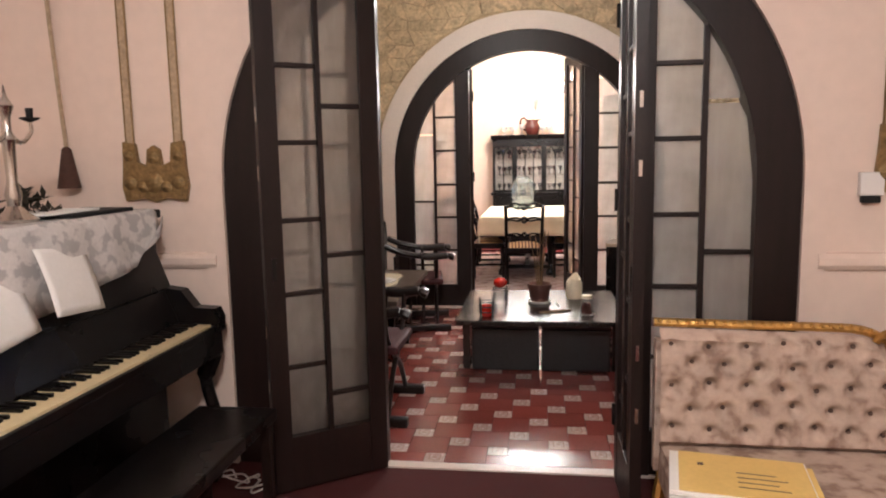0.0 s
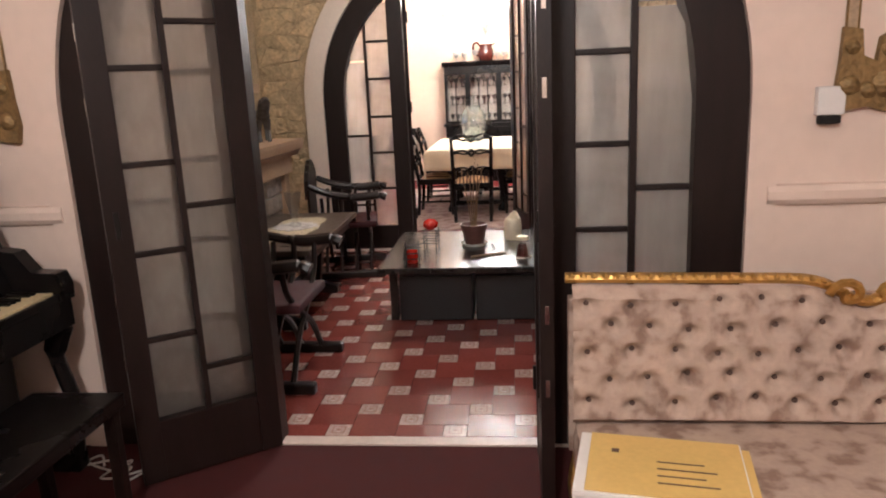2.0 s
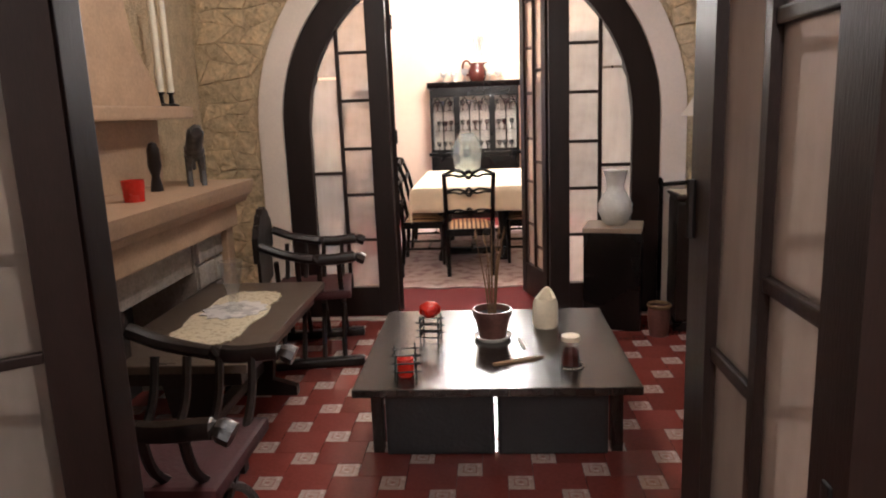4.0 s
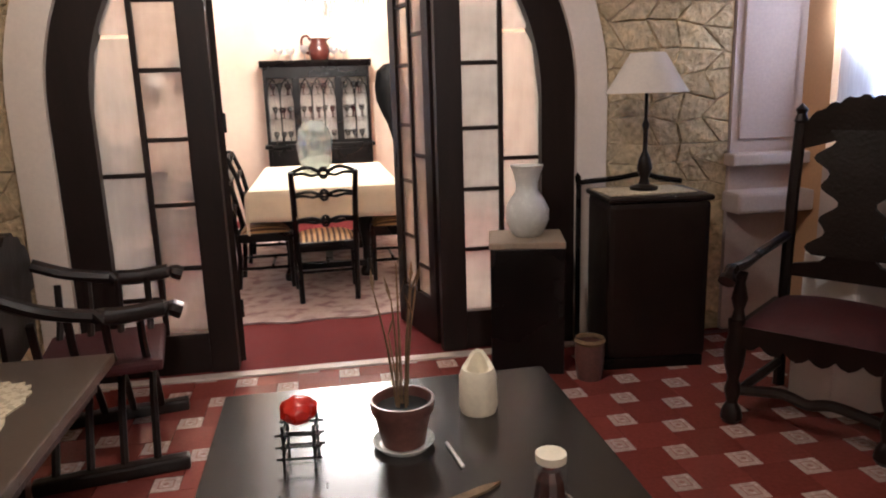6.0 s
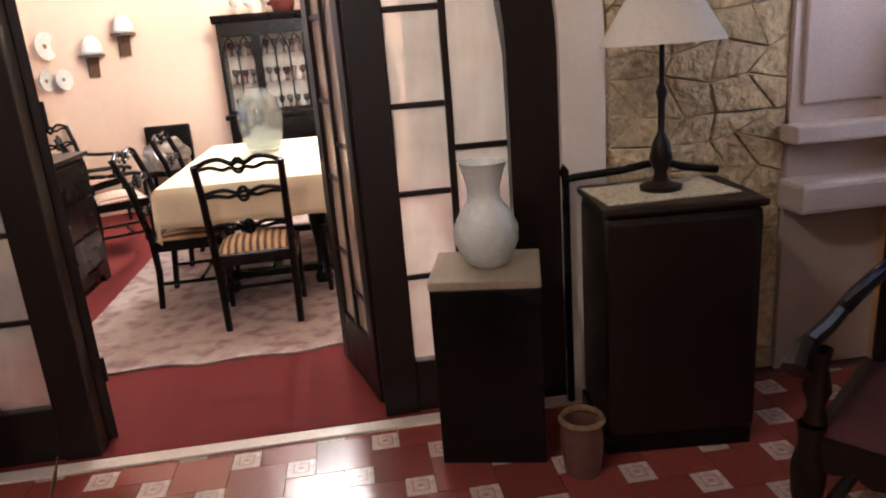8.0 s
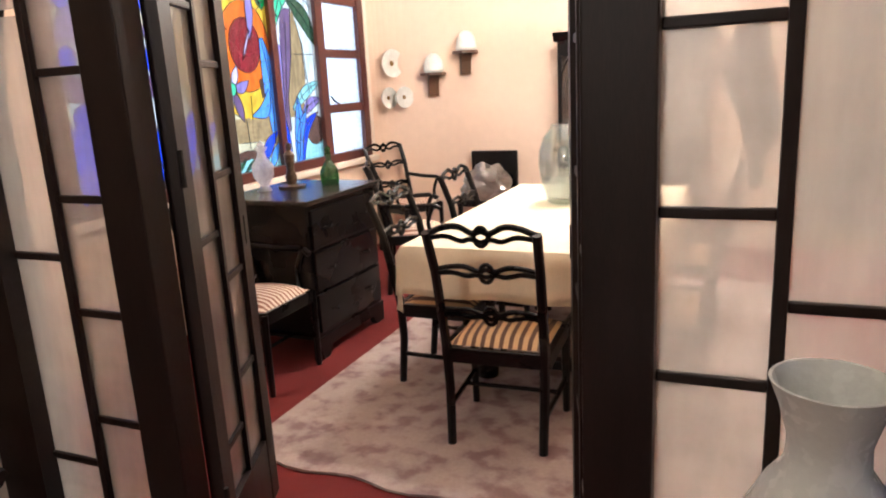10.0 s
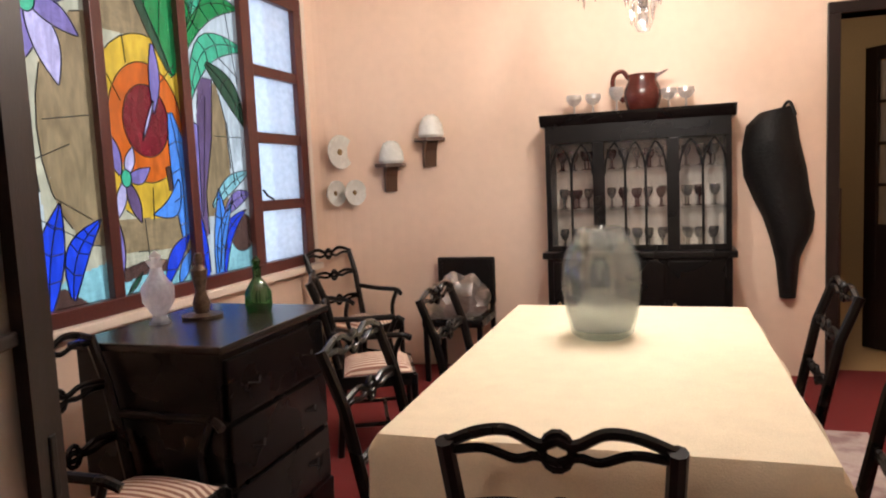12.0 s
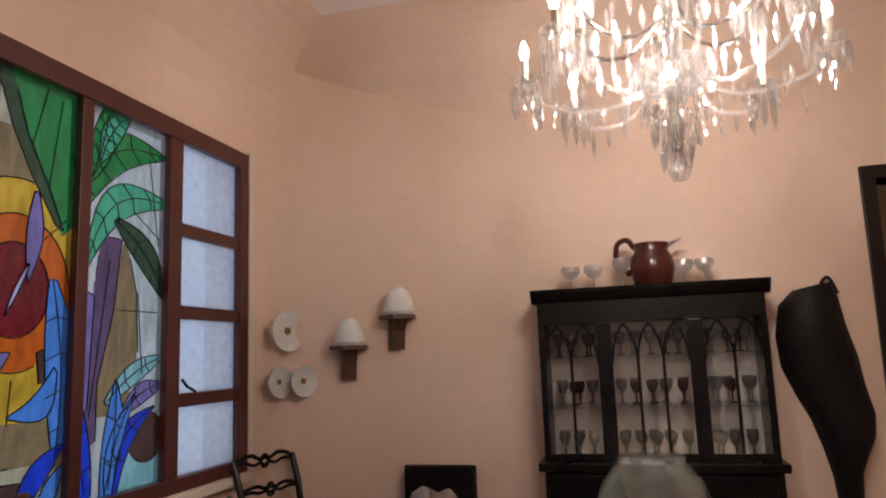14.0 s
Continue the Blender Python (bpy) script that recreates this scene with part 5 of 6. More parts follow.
# dark panelled door beside the window
wd = thing("door_7", pose(WX - 0.002, 6.94, 0), "closed dark panelled wooden door in the faded pink wall", "door")
wd["kind"] = "structure"
part("leaf", B(-0.03, -0.38, 0.005, 0, 0.38, 2.2, 0.004), M_DOOR, wd)
for a, b_ in ((-0.46, -0.38), (0.38, 0.46)):
    part("door_frame", B(-0.06, a, 0, 0, b_, 2.2, 0.006), M_DOOR, wd)
part("door_head", B(-0.06, -0.46, 2.2, 0, 0.46, 2.29, 0.006), M_DOOR, wd)
for za, zb in ((0.15, 0.85), (0.98, 2.05)):
    for a in (-0.31, 0.03):
        part("panel", B(-0.042, a, za, -0.03, a + 0.28, zb, 0.005), M_DOOR, wd)
part("knob", L([(0, 0), (0.02, 0.0), (0.028, 0.02), (0.02, 0.04), (0, 0.045)], 12, (-0.06, 0.33, 0.95)), M_BRASS, wd, "round brass knob", True)

# fireplace on the west wall
FX = -1.12
fp = thing("fireplace", pose(FX, 0, 0), "beige stone fireplace with a long mantel shelf and a tapering hood", "fireplace")
FY0, FY1 = 5.3, 7.45
bm = P([(0, 1.0), (0.56, 1.0), (0.575, 1.03), (0.6, 1.05), (0.615, 1.10), (0.62, 1.13), (0, 1.13)], FY0, FY1, "y")
part("mantel_shelf", bm, M_MARBLE, fp, "moulded stone mantel shelf")
part("frieze", B(0, FY0 + 0.06, 0.86, 0.52, FY1 - 0.06, 1.0, 0.008), M_MARBLE, fp)
for a, b_ in ((FY0 + 0.08, FY0 + 0.55), (FY1 - 0.55, FY1 - 0.08)):
    jamb = part("jamb", B(0, a, 0.0, 0.44, b_, 0.86, 0.006), M_HEARTH, fp, "jamb of rough grey stone")
    for r in range(6):
        for s in range(2):
            yy = a + 0.01 + s * 0.23 + (0.0 if r % 2 else 0.0)
            ww = 0.22
            part("stone", B(0.435, yy, r * 0.143 + 0.008, 0.452 + 0.006 * ((r * 7 + s * 3) % 3), yy + ww, r * 0.143 + 0.135, 0.006), M_HEARTH, jamb)
part("firebox", B(0, FY0 + 0.55, 0, 0.06, FY1 - 0.55, 0.86), M_SOOT, fp, "soot-black firebox")
part("lintel", B(0.06, FY0 + 0.55, 0.68, 0.43, FY1 - 0.55, 0.86, 0.006), M_HEARTH, fp)
part("end_pilaster", B(0.44, FY1 - 0.2, 0, 0.5, FY1 - 0.1, 0.86, 0.008), M_MARBLE, fp, "pale stone pilaster")
part("over_shelf", B(0, FY0 + 0.2, 1.50, 0.30, FY1 - 0.02, 1.57, 0.012), M_MARBLE, fp, "upper stone ledge")
part("over_panel", B(0, FY0 + 0.3, 1.13, 0.12, FY1 - 0.12, 1.5, 0.006), M_MARBLE, fp)
hood = [(FY0 + 0.3, 1.57), (FY1 - 0.3, 1.57), (FY1 - 0.33, 1.66), (FY1 - 0.55, 1.9), (FY1 - 0.65, 2.3), (FY1 - 0.67, 3.0), (FY0 + 0.7, 3.0), (FY0 + 0.68, 2.3), (FY0 + 0.55, 1.9)]
part("hood", P(hood, 0, 0.24, "x"), M_MARBLE, fp, "tapering plastered hood")
# candles and ornaments on the mantel
MZ = 1.13
def on_mantel(name, x, y, prof, m, label, cat, seg=18, wob=0.0):
    o = tagged(link_mesh(name, L(prof, seg, (0, 0, 0), wob), m, True), label, cat)
    o.location = (x, y, MZ)
    return o


on_mantel("red_cup", -0.72, 6.42, [(0, 0), (0.045, 0), (0.052, 0.1), (0.046, 0.1), (0.04, 0.01), (0, 0.01)], M_RED, "red ceramic cup on the mantel shelf", "cup")
on_mantel("carved_post", -0.82, 6.86, [(0, 0), (0.035, 0), (0.03, 0.03), (0.02, 0.08), (0.035, 0.13), (0.032, 0.22), (0.02, 0.25), (0, 0.26)], M_DARK, "dark carved wooden ornament on the mantel shelf", "ornament")
bm = bmesh.new()
tube(bm, curve_pts([(0, 0.13, 0.13), (0, 0.06, 0.14), (0, -0.02, 0.13), (0, -0.07, 0.16), (0.01, -0.10, 0.22), (0.01, -0.15, 0.21)], 6), [0.025] * 6 + [0.036] * 10 + [0.03] * 8 + [0.02] * 7, 10)
for y, dx in ((0.09, 0.02), (0.07, -0.02), (-0.05, 0.02), (-0.06, -0.02)):
    tube(bm, [(dx, y, 0.12), (dx * 1.2, y + 0.02, 0.06), (dx * 1.2, y, 0)], [0.016, 0.01, 0.01], 6)
tube(bm, curve_pts([(0, 0.13, 0.14), (0, 0.2, 0.11), (0, 0.24, 0.05)], 5), 0.01, 6)
hs = tagged(link_mesh("carved_horse", bm, mat("pewter_grey", (0.1, 0.1, 0.1), 0.35, 0.6, vary=0.5, bump=0.3), True), "grey metal horse figure on the mantel shelf", "figurine")
hs.matrix_basis = pose(-0.72, 7.14, MZ, 0, 0, 25)
hs.scale = (1.5, 1.4, 1.4)
for yy in (7.24, 7.37):
    cs = thing("candlestick", pose(-0.92, yy, MZ + 0.44), "tall cream candle in a dark holder on the upper ledge", "candle", "candles on the ledge")
    part("holder", L([(0, 0), (0.04, 0), (0.045, 0.01), (0.015, 0.02), (0.012, 0.07), (0.025, 0.08), (0, 0.085)], 14), M_IRON, cs, "", True)
    part("candle", L([(0.02, 0.08), (0.019, 0.62), (0.008, 0.625), (0, 0.63)], 14), M_WAX, cs, "", True)


# ---- living room: coffee table and what stands on it ----
CZ = 0.43
ct = thing("coffee_table", pose(0.925, 6.385, 0), "low wide coffee table with a glossy espresso top", "table")
part("tabletop", B(-0.565, -0.545, CZ - 0.035, 0.565, 0.545, CZ, 0.005), M_TABLE, ct)
for sx in (-1, 1):
    for sy in (-1, 1):
        part("leg", B(sx * 0.525 - 0.025, 0.1 + sy * 0.3 - 0.03, 0, sx * 0.525 + 0.025, 0.1 + sy * 0.3 + 0.03, CZ - 0.035, 0.004), M_TABLE, ct)
part("apron", B(-0.5, 0.30, CZ - 0.14, 0.5, 0.33, CZ - 0.035), M_TABLE, ct)
M_LEATHER = mat("black_leatherette", (0.012, 0.012, 0.013), 0.38, scale=30, vary=0.2, bump=0.2)
for x in (0.678, 1.172):
    pf = thing("pouf", pose(x, 6.35, 0), "square black leatherette pouf pushed under the coffee table", "stool", "poufs under the coffee table")
    part("body", B(-0.238, -0.22, 0.0, 0.238, 0.22, 0.30, 0.015), M_LEATHER, pf)
    part("cushion", B(-0.242, -0.225, 0.302, 0.242, 0.225, 0.375, 0.022), M_LEATHER, pf)


def bamboo_rack(x, y, rz, content):
    ob = thing("candle_rack", pose(x, y, CZ, 0, 0, rz), "small black iron lattice candle holder on the coffee table", "candle holder", "lattice candle holders")
    s, h = 0.042, 0.125
    for a in (-s, s):
        for b_ in (-s, s):
            part("upright", T([(a, b_, 0), (a, b_, h)], 0.0042, 6), M_IRON, ob)
        for z in (0.03, 0.065, 0.1):
            part("rung", T([(-s - 0.02, a, z), (s + 0.02, a, z)], 0.0038, 6), M_IRON, ob)
            part("rung", T([(a, -s - 0.02, z + 0.007), (a, s + 0.02, z + 0.007)], 0.0038, 6), M_IRON, ob)
    return ob


bamboo_rack(0.56, 5.99, 8, 0), bamboo_rack(0.63, 6.42, -6, 0)
rc = tagged(link_mesh("red_candle", L([(0, 0), (0.03, 0), (0.034, 0.01), (0.034, 0.075), (0.028, 0.075), (0.024, 0.06), (0, 0.058)], 20), M_RED, True), "red glass votive candle in a lattice holder", "candle")
rc.location = (0.56, 5.99, CZ)
bm = bmesh.new()
bmesh.ops.create_icosphere(bm, subdivisions=3, radius=0.05)
for v in bm.verts:
    v.co *= 1 + 0.18 * noise.noise(v.co * 45)
    v.co.z *= 0.75
rb = tagged(link_mesh("red_ball_candle", bm, M_RED, True), "round dark red candle resting on a lattice holder", "candle")
rb.location = (0.63, 6.42, CZ + 0.155)
pt = thing("potted_plant", pose(0.92, 6.45, CZ), "brown flowerpot with bare dry stems on the coffee table", "plant")
part("saucer", L([(0, 0), (0.075, 0), (0.09, 0.018), (0.085, 0.02), (0.07, 0.008), (0, 0.008)], 24), M_CERAM, pt, "pale saucer", True)
pot = part("pot", L([(0, 0.01), (0.062, 0.01), (0.082, 0.11), (0.09, 0.112), (0.093, 0.145), (0.085, 0.145), (0.078, 0.115), (0, 0.11)], 28), M_CLAY, pt, "", True)
part("soil", L([(0, 0.122), (0.079, 0.118), (0, 0.117)], 16), M_SOOT, pt)
rng = random.Random(3)
for k in range(9):
    a, h, s = rng.uniform(0, 6.28), rng.uniform(0.2, 0.42), rng.uniform(0.02, 0.09)
    part("stem", T(curve_pts([(0.015 * math.cos(a), 0.015 * math.sin(a), 0.11), (s * 0.5 * math.cos(a), s * 0.5 * math.sin(a), 0.11 + h * 0.5), (s * math.cos(a), s * math.sin(a), 0.11 + h)], 4), [0.004] * 5 + [0.0025] * 3 + [0.0012], 5), M_TWIG, pt)
    part("leaf", P([(0, 0), (0.006, 0.03), (0, 0.07), (-0.006, 0.03)], -0.0006, 0.0006), M_TWIG, pt).matrix_basis = pose(s * math.cos(a), s * math.sin(a), 0.1 + h, 20, 0, math.degrees(a))
cd_ = thing("white_candle", pose(1.18, 6.62, CZ), "thick ivory pillar candle with a peaked rim, on the coffee table", "candle")
bm = bmesh.new()
prf = [(0, 0), (0.056, 0.0), (0.062, 0.02), (0.06, 0.12), (0.05, 0.145), (0.036, 0.14), (0.03, 0.11), (0, 0.1)]
lathe(bm, prf, 24)
for v in bm.verts:
    if v.co.z > 0.11:
        v.co.z += 0.045 * max(0, math.cos(math.atan2(v.co.y, v.co.x) - 1.3)) ** 3
part("wax_body", bm, M_WAX, cd_, "", True)
part("wick", T([(0, 0, 0.1), (0.003, 0, 0.125)], 0.0015, 5), M_SOOT, cd_)
jr = thing("glass_jar", pose(1.24, 6.08, CZ), "small lidded glass jar holding dark shapes, on the coffee table", "jar")
part("glass", L([(0, 0), (0.042, 0), (0.045, 0.02), (0.04, 0.09), (0.034, 0.1), (0.034, 0.11), (0, 0.11)], 20), M_CLEAR, jr, "", True)
part("lid", L([(0, 0.11), (0.038, 0.11), (0.038, 0.13), (0, 0.133)], 20), M_WAX, jr, "", True)
part("filling", L([(0, 0.004), (0.036, 0.004), (0.03, 0.06), (0.02, 0.085), (0, 0.08)], 9, (0, 0, 0), 0.2), M_MAROON, jr)
ck = thing("bead_chain", pose(1.26, 6.0, CZ), "small string of pale beads round the jar", "beads")
for k in range(12):
    a = -2.2 + k * 0.25
    part("bead", L([(0, 0), (0.006, 0.005), (0, 0.01)], 8, (0.05 * math.cos(a) - 0.02, 0.05 * math.sin(a) + 0.07, 0)), M_SILVER, ck)
kn = thing("letter_opener", pose(1.02, 6.13, CZ, 0, 0, 24), "flat dark wooden paper knife on the coffee table", "paper knife")
part("blade", P([(-0.11, -0.012), (0.08, -0.014), (0.13, 0.0), (0.08, 0.012), (-0.11, 0.012)], 0.001, 0.009, "z"), M_TWIG, kn)
pn = tagged(link_mesh("pen", T([(1.06, 6.28, CZ + 0.006), (1.04, 6.42, CZ + 0.006)], 0.005, 6), M_PLAST), "slim white pen on the coffee table", "pen")

# pedestal with vase
pd = thing("pedestal", pose(1.755, 8.02, 0.0, 0, 0, -14), "black box pedestal with a pale wooden top", "pedestal")
part("body", B(-0.185, -0.17, 0, 0.185, 0.17, 0.66, 0.006), M_BLACK, pd)
part("top", B(-0.19, -0.175, 0.66, 0.19, 0.175, 0.692, 0.006), mat("pale_worn_wood", (0.3, 0.24, 0.18), 0.45, scale=6, vary=0.2, stretch=(6, 1, 1)), pd, "pale wooden top board")
vs = tagged(link_mesh("vase", L([(0, 0), (0.06, 0), (0.085, 0.02), (0.112, 0.08), (0.112, 0.13), (0.085, 0.18), (0.058, 0.215), (0.056, 0.25), (0.07, 0.3), (0.085, 0.335), (0.08, 0.335), (0.06, 0.29), (0.048, 0.24), (0, 0.22)], 32), M_CERAM, True), "bulbous white ceramic vase with a flared neck, on the pedestal", "vase")
vs.location, vs.scale = (1.765, 8.03, 0.692), (1.0, 1.0, 1.09)

# lamp cabinet, lamp, basket
lc = thing("lamp_cabinet", pose(2.385, 7.97, 0, 0, 0, -6), "tall dark leather-covered cabinet with rounded corners", "cabinet")
part("body", B(-0.25, -0.2, 0.06, 0.27, 0.2, 0.87, 0.03), M_DARK, lc)
part("base", B(-0.26, -0.19, 0, 0.26, 0.19, 0.06, 0.005), M_BLACK, lc)
part("lid", B(-0.26, -0.21, 0.87, 0.28, 0.21, 0.90, 0.015), M_DARK, lc)
bm = T(curve_pts([(-0.3, 0.2, 0.0), (-0.3, 0.2, 0.9), (-0.29, 0.2, 0.93), (-0.1, 0.2, 0.945), (0.05, 0.2, 0.965), (0.15, 0.2, 0.94), (0.27, 0.2, 0.92)], 5), 0.015, 8)
part("back_gallery", bm, M_BLACK, lc, "shaped back rail")
dl = tagged(link_mesh("doily", B(2.14, 7.84, 0.9005, 2.6, 8.12, 0.906, 0.002), M_LACE), "white lace cloth on the lamp cabinet", "cloth")
tl = thing("table_lamp", pose(2.38, 7.98, 0.907), "unlit table lamp with a white conical shade and turned dark base", "lamp")
part("base", L([(0, 0), (0.07, 0), (0.072, 0.015), (0.03, 0.03), (0.022, 0.06), (0.04, 0.11), (0.03, 0.16), (0.012, 0.2), (0.012, 0.3), (0.02, 0.33), (0.009, 0.36), (0.009, 0.66), (0, 0.66)], 20), M_DARK, tl, "", True)
part("shade", L([(0.205, 0.49), (0.085, 0.685), (0.083, 0.684), (0.202, 0.49)], 36), M_SHADE, tl, "white cloth cone shade", True)
vp = thing("wicker_pot", pose(2.0, 7.74, 0), "small dark planter on the floor beside the pedestal", "pot")
part("body", L([(0, 0), (0.06, 0), (0.075, 0.12), (0.07, 0.19), (0.06, 0.19), (0.055, 0.1), (0, 0.1)], 16), M_CLAY, vp, "", True)
part("rim", L([(0.07, 0.185), (0.08, 0.2), (0.07, 0.215), (0.06, 0.2)], 16), M_TWIG, vp, "", True)

# throne chair
th = thing("throne_armchair", pose(2.80, 7.08, 0, 0, 0, 128), "tall carved dark walnut armchair with an oxblood velvet seat", "chair")
for s in (-1, 1):
    part("front_leg", L([(0.03, 0), (0.045, 0.02), (0.04, 0.06), (0.022, 0.09), (0.035, 0.15), (0.022, 0.2), (0.04, 0.26), (0.045, 0.34), (0.03, 0.40), (0.035, 0.46)], 12, (s * 0.29, 0.27, 0)), M_DARK, th, "", True)
    part("arm_post", L([(0.03, 0.46), (0.02, 0.5), (0.034, 0.55), (0.02, 0.62), (0.03, 0.66)], 12, (s * 0.29, 0.25, 0)), M_DARK, th, "", True)
    part("back_leg", T([(s * 0.26, -0.27, 0), (s * 0.26, -0.25, 0.45), (s * 0.265, -0.29, 0.9), (s * 0.265, -0.335, 1.24)], 0.027, 8), M_DARK, th)
    part("finial", L([(0.02, 0), (0.032, 0.02), (0.02, 0.05), (0.028, 0.07), (0, 0.1)], 10, (s * 0.265, -0.335, 1.235)), M_DARK, th, "", True)
    part("arm", T(curve_pts([(s * 0.265, -0.28, 0.74), (s * 0.30, -0.05, 0.70), (s * 0.31, 0.15, 0.675), (s * 0.31, 0.30, 0.68), (s * 0.31, 0.36, 0.64)], 6), [0.022] * 18 + [0.028] * 4 + [0.036] * 3, 8), M_DARK, th, "", True)
    part("side_stretcher", T([(s * 0.26, -0.25, 0.12), (s * 0.29, 0.27, 0.12)], 0.02, 8), M_DARK, th)
    part("seat_rail", B(s * 0.28 - 0.02, -0.25, 0.36, s * 0.28 + 0.02, 0.27, 0.44, 0.006), M_DARK, th)
part("front_stretcher", T(curve_pts([(-0.29, 0.25, 0.14), (-0.1, 0.25, 0.17), (0, 0.25, 0.15), (0.1, 0.25, 0.17), (0.29, 0.25, 0.14)], 5), 0.024, 8), M_DARK, th, "", True)
scal = [(-0.28, 0.44), (0.28, 0.44)] + [(0.28 - 0.56 * k / 24, 0.375 - 0.03 * abs(math.sin(k * math.pi / 4)) - 0.02 * (1 - abs(k - 12) / 12)) for k in range(25)]
part("front_apron", P(scal, 0.255, 0.285), M_DARK, th, "scalloped carved apron")
bm = bmesh.new()
n = 12
g = [[bm.verts.new((-0.275 + 0.55 * i / n, -0.25 + 0.53 * j / n, 0.44 + 0.075 * (math.sin(math.pi * i / n) * math.sin(math.pi * j / n)) ** 0.4)) for j in range(n + 1)] for i in range(n + 1)]
for i in range(n):
    for j in range(n):
        bm.faces.new((g[i][j], g[i + 1][j], g[i + 1][j + 1], g[i][j + 1]))
part("seat", bm, M_VELVET, th, "worn oxblood velvet seat", True)
spl = []
for k in range(33):
    t = k / 32
    z = 0.66 + 0.56 * t
    w = 0.13 + 0.03 * math.sin(t * 26) + 0.03 * math.sin(t * 9 + 1)
    spl.append((w, z))
bm = P([(-w, z) for w, z in spl] + [(w, z) for w, z in spl[::-1]], -0.02, 0.02)
o = part("carved_splat", bm, M_DARK, th, "carved openwork back panel")
o.matrix_basis = pose(0, -0.19, 0.0, 6.5)
cres = [(-0.27, 1.12)] + [(-0.27 + 0.54 * k / 30, 1.2 + 0.15 * math.sin(math.pi * k / 30) ** 0.7 + 0.018 * abs(math.sin(k * 0.9))) for k in range(31)] + [(0.27, 1.12), (0.1, 1.17), (-0.1, 1.17)]
part("crest", P(cres[::-1], -0.36, -0.315), M_DARK, th, "carved arched crest")
part("lower_back_rail", P([(-0.26, 0.55), (0.26, 0.55), (0.26, 0.60), (0.12, 0.63), (0.06, 0.70), (-0.06, 0.70), (-0.12, 0.63), (-0.26, 0.60)], -0.285, -0.25), M_DARK, th)
cu = tagged(link_mesh("box_behind_chair", B(3.06, 7.25, 0, 3.36, 7.62, 0.62, 0.02), M_PLAST), "pale cardboard box standing behind the carved chair", "box")
# added pale block: stands for the box and window light on the floor
lb = tagged(link_mesh("parcel", B(2.82, 7.06, -0.001, 3.1, 7.34, 0.27, 0.015), M_PAPER), "pale block added for box and floor light beneath the chair", "parcel")


# folding x-frame armchairs round the fireplace table
def x_chair(m, label):
    ob = thing("x_frame_armchair", m, label, "chair", "x-frame chairs")
    for k in range(4):
        y = -0.18 + 0.12 * k
        for s in (-1, 1):
            part("curved_slat", T(curve_pts([(s * 0.28, y, 0.04), (s * 0.12, y, 0.24), (-s * 0.06, y, 0.36), (-s * 0.24, y, 0.5), (-s * 0.30, y, 0.66)], 5), 0.016, 6), M_DARK, ob, "", True)
    for s in (-1, 1):
        part("foot", B(s * 0.29 - 0.03, -0.26, 0, s * 0.29 + 0.03, 0.3, 0.055, 0.012), M_DARK, ob)
        part("arm", T(curve_pts([(s * 0.30, -0.27, 0.76), (s * 0.31, -0.12, 0.70), (s * 0.31, 0.1, 0.66), (s * 0.31, 0.27, 0.67), (s * 0.31, 0.33, 0.65)], 6), [0.034] * 20 + [0.042] * 5, 8, 0.8), M_DARK, ob, "", True)
    part("back_panel", B(-0.26, -0.295, 0.46, 0.26, -0.275, 0.72, 0.006), M_DARK, ob, "dark leather back panel")
    part("seat", B(-0.25, -0.22, 0.40, 0.25, 0.24, 0.45, 0.018), M_VELVET, ob, "dark red seat pad")
    cr = [(-0.31, 0.66)] + [(-0.31 + 0.62 * k / 24, 0.80 + 0.13 * math.sin(math.pi * k / 24) + 0.02 * abs(math.sin(k * 0.8))) for k in range(25)] + [(0.31, 0.66)]
    part("back_crest", P(cr[::-1], -0.305, -0.27), M_DARK, ob, "carved shaped back crest")
    return ob


x_chair(pose(-0.20, 7.52, 0, 0, 0, -80), "dark carved x-frame armchair by the fireplace")
x_chair(pose(-0.12, 5.32, 0, 0, 0, -90), "dark carved x-frame armchair at the end of the lace-covered table")
lt = thing("side_table", pose(-0.35, 6.42, 0), "narrow dark table with a worn top in front of the fireplace", "table")
LTX, LTY, LTZ = 0.33, 0.66, 0.57
part("tabletop", B(-LTX, -LTY, LTZ - 0.035, LTX, LTY, LTZ, 0.006), mat("grey_worn_table", (0.075, 0.054, 0.04), 0.3, scale=4, vary=0.3, stretch=(1, 5, 1)), lt, "worn greyish brown top")
part("apron", B(-LTX + 0.05, -LTY + 0.07, LTZ - 0.11, LTX - 0.05, LTY - 0.07, LTZ - 0.035, 0.004), M_DARK, lt)
for sy in (-1, 1):
    part("trestle", P([(-0.2, 0), (0.2, 0), (0.2, 0.05), (0.07, 0.09), (0.09, 0.25), (0.13, 0.46), (-0.13, 0.46), (-0.09, 0.25), (-0.07, 0.09), (-0.2, 0.05)], sy * 0.42 - 0.025, sy * 0.42 + 0.025), M_DARK, lt, "shaped trestle end")
part("stretcher", B(-0.03, -0.42, 0.14, 0.03, 0.42, 0.19, 0.006), M_DARK, lt)
out = []
n = 72
for k in range(n):
    a = 2 * math.pi * k / n
    ex, ey = 0.17, 0.44
    x = ex * math.copysign(abs(math.cos(a)) ** 0.5, math.cos(a)) * (1 - 0.25 * math.exp(-((math.sin(a)) / 0.22) ** 2) + 0.32 * math.exp(-((math.sin(a)) / 0.1) ** 2))
    y = ey * math.copysign(abs(math.sin(a)) ** 0.5, math.sin(a))
    k2 = 1 + 0.03 * math.sin(a * 22)
    out.append((x * k2, y * k2))
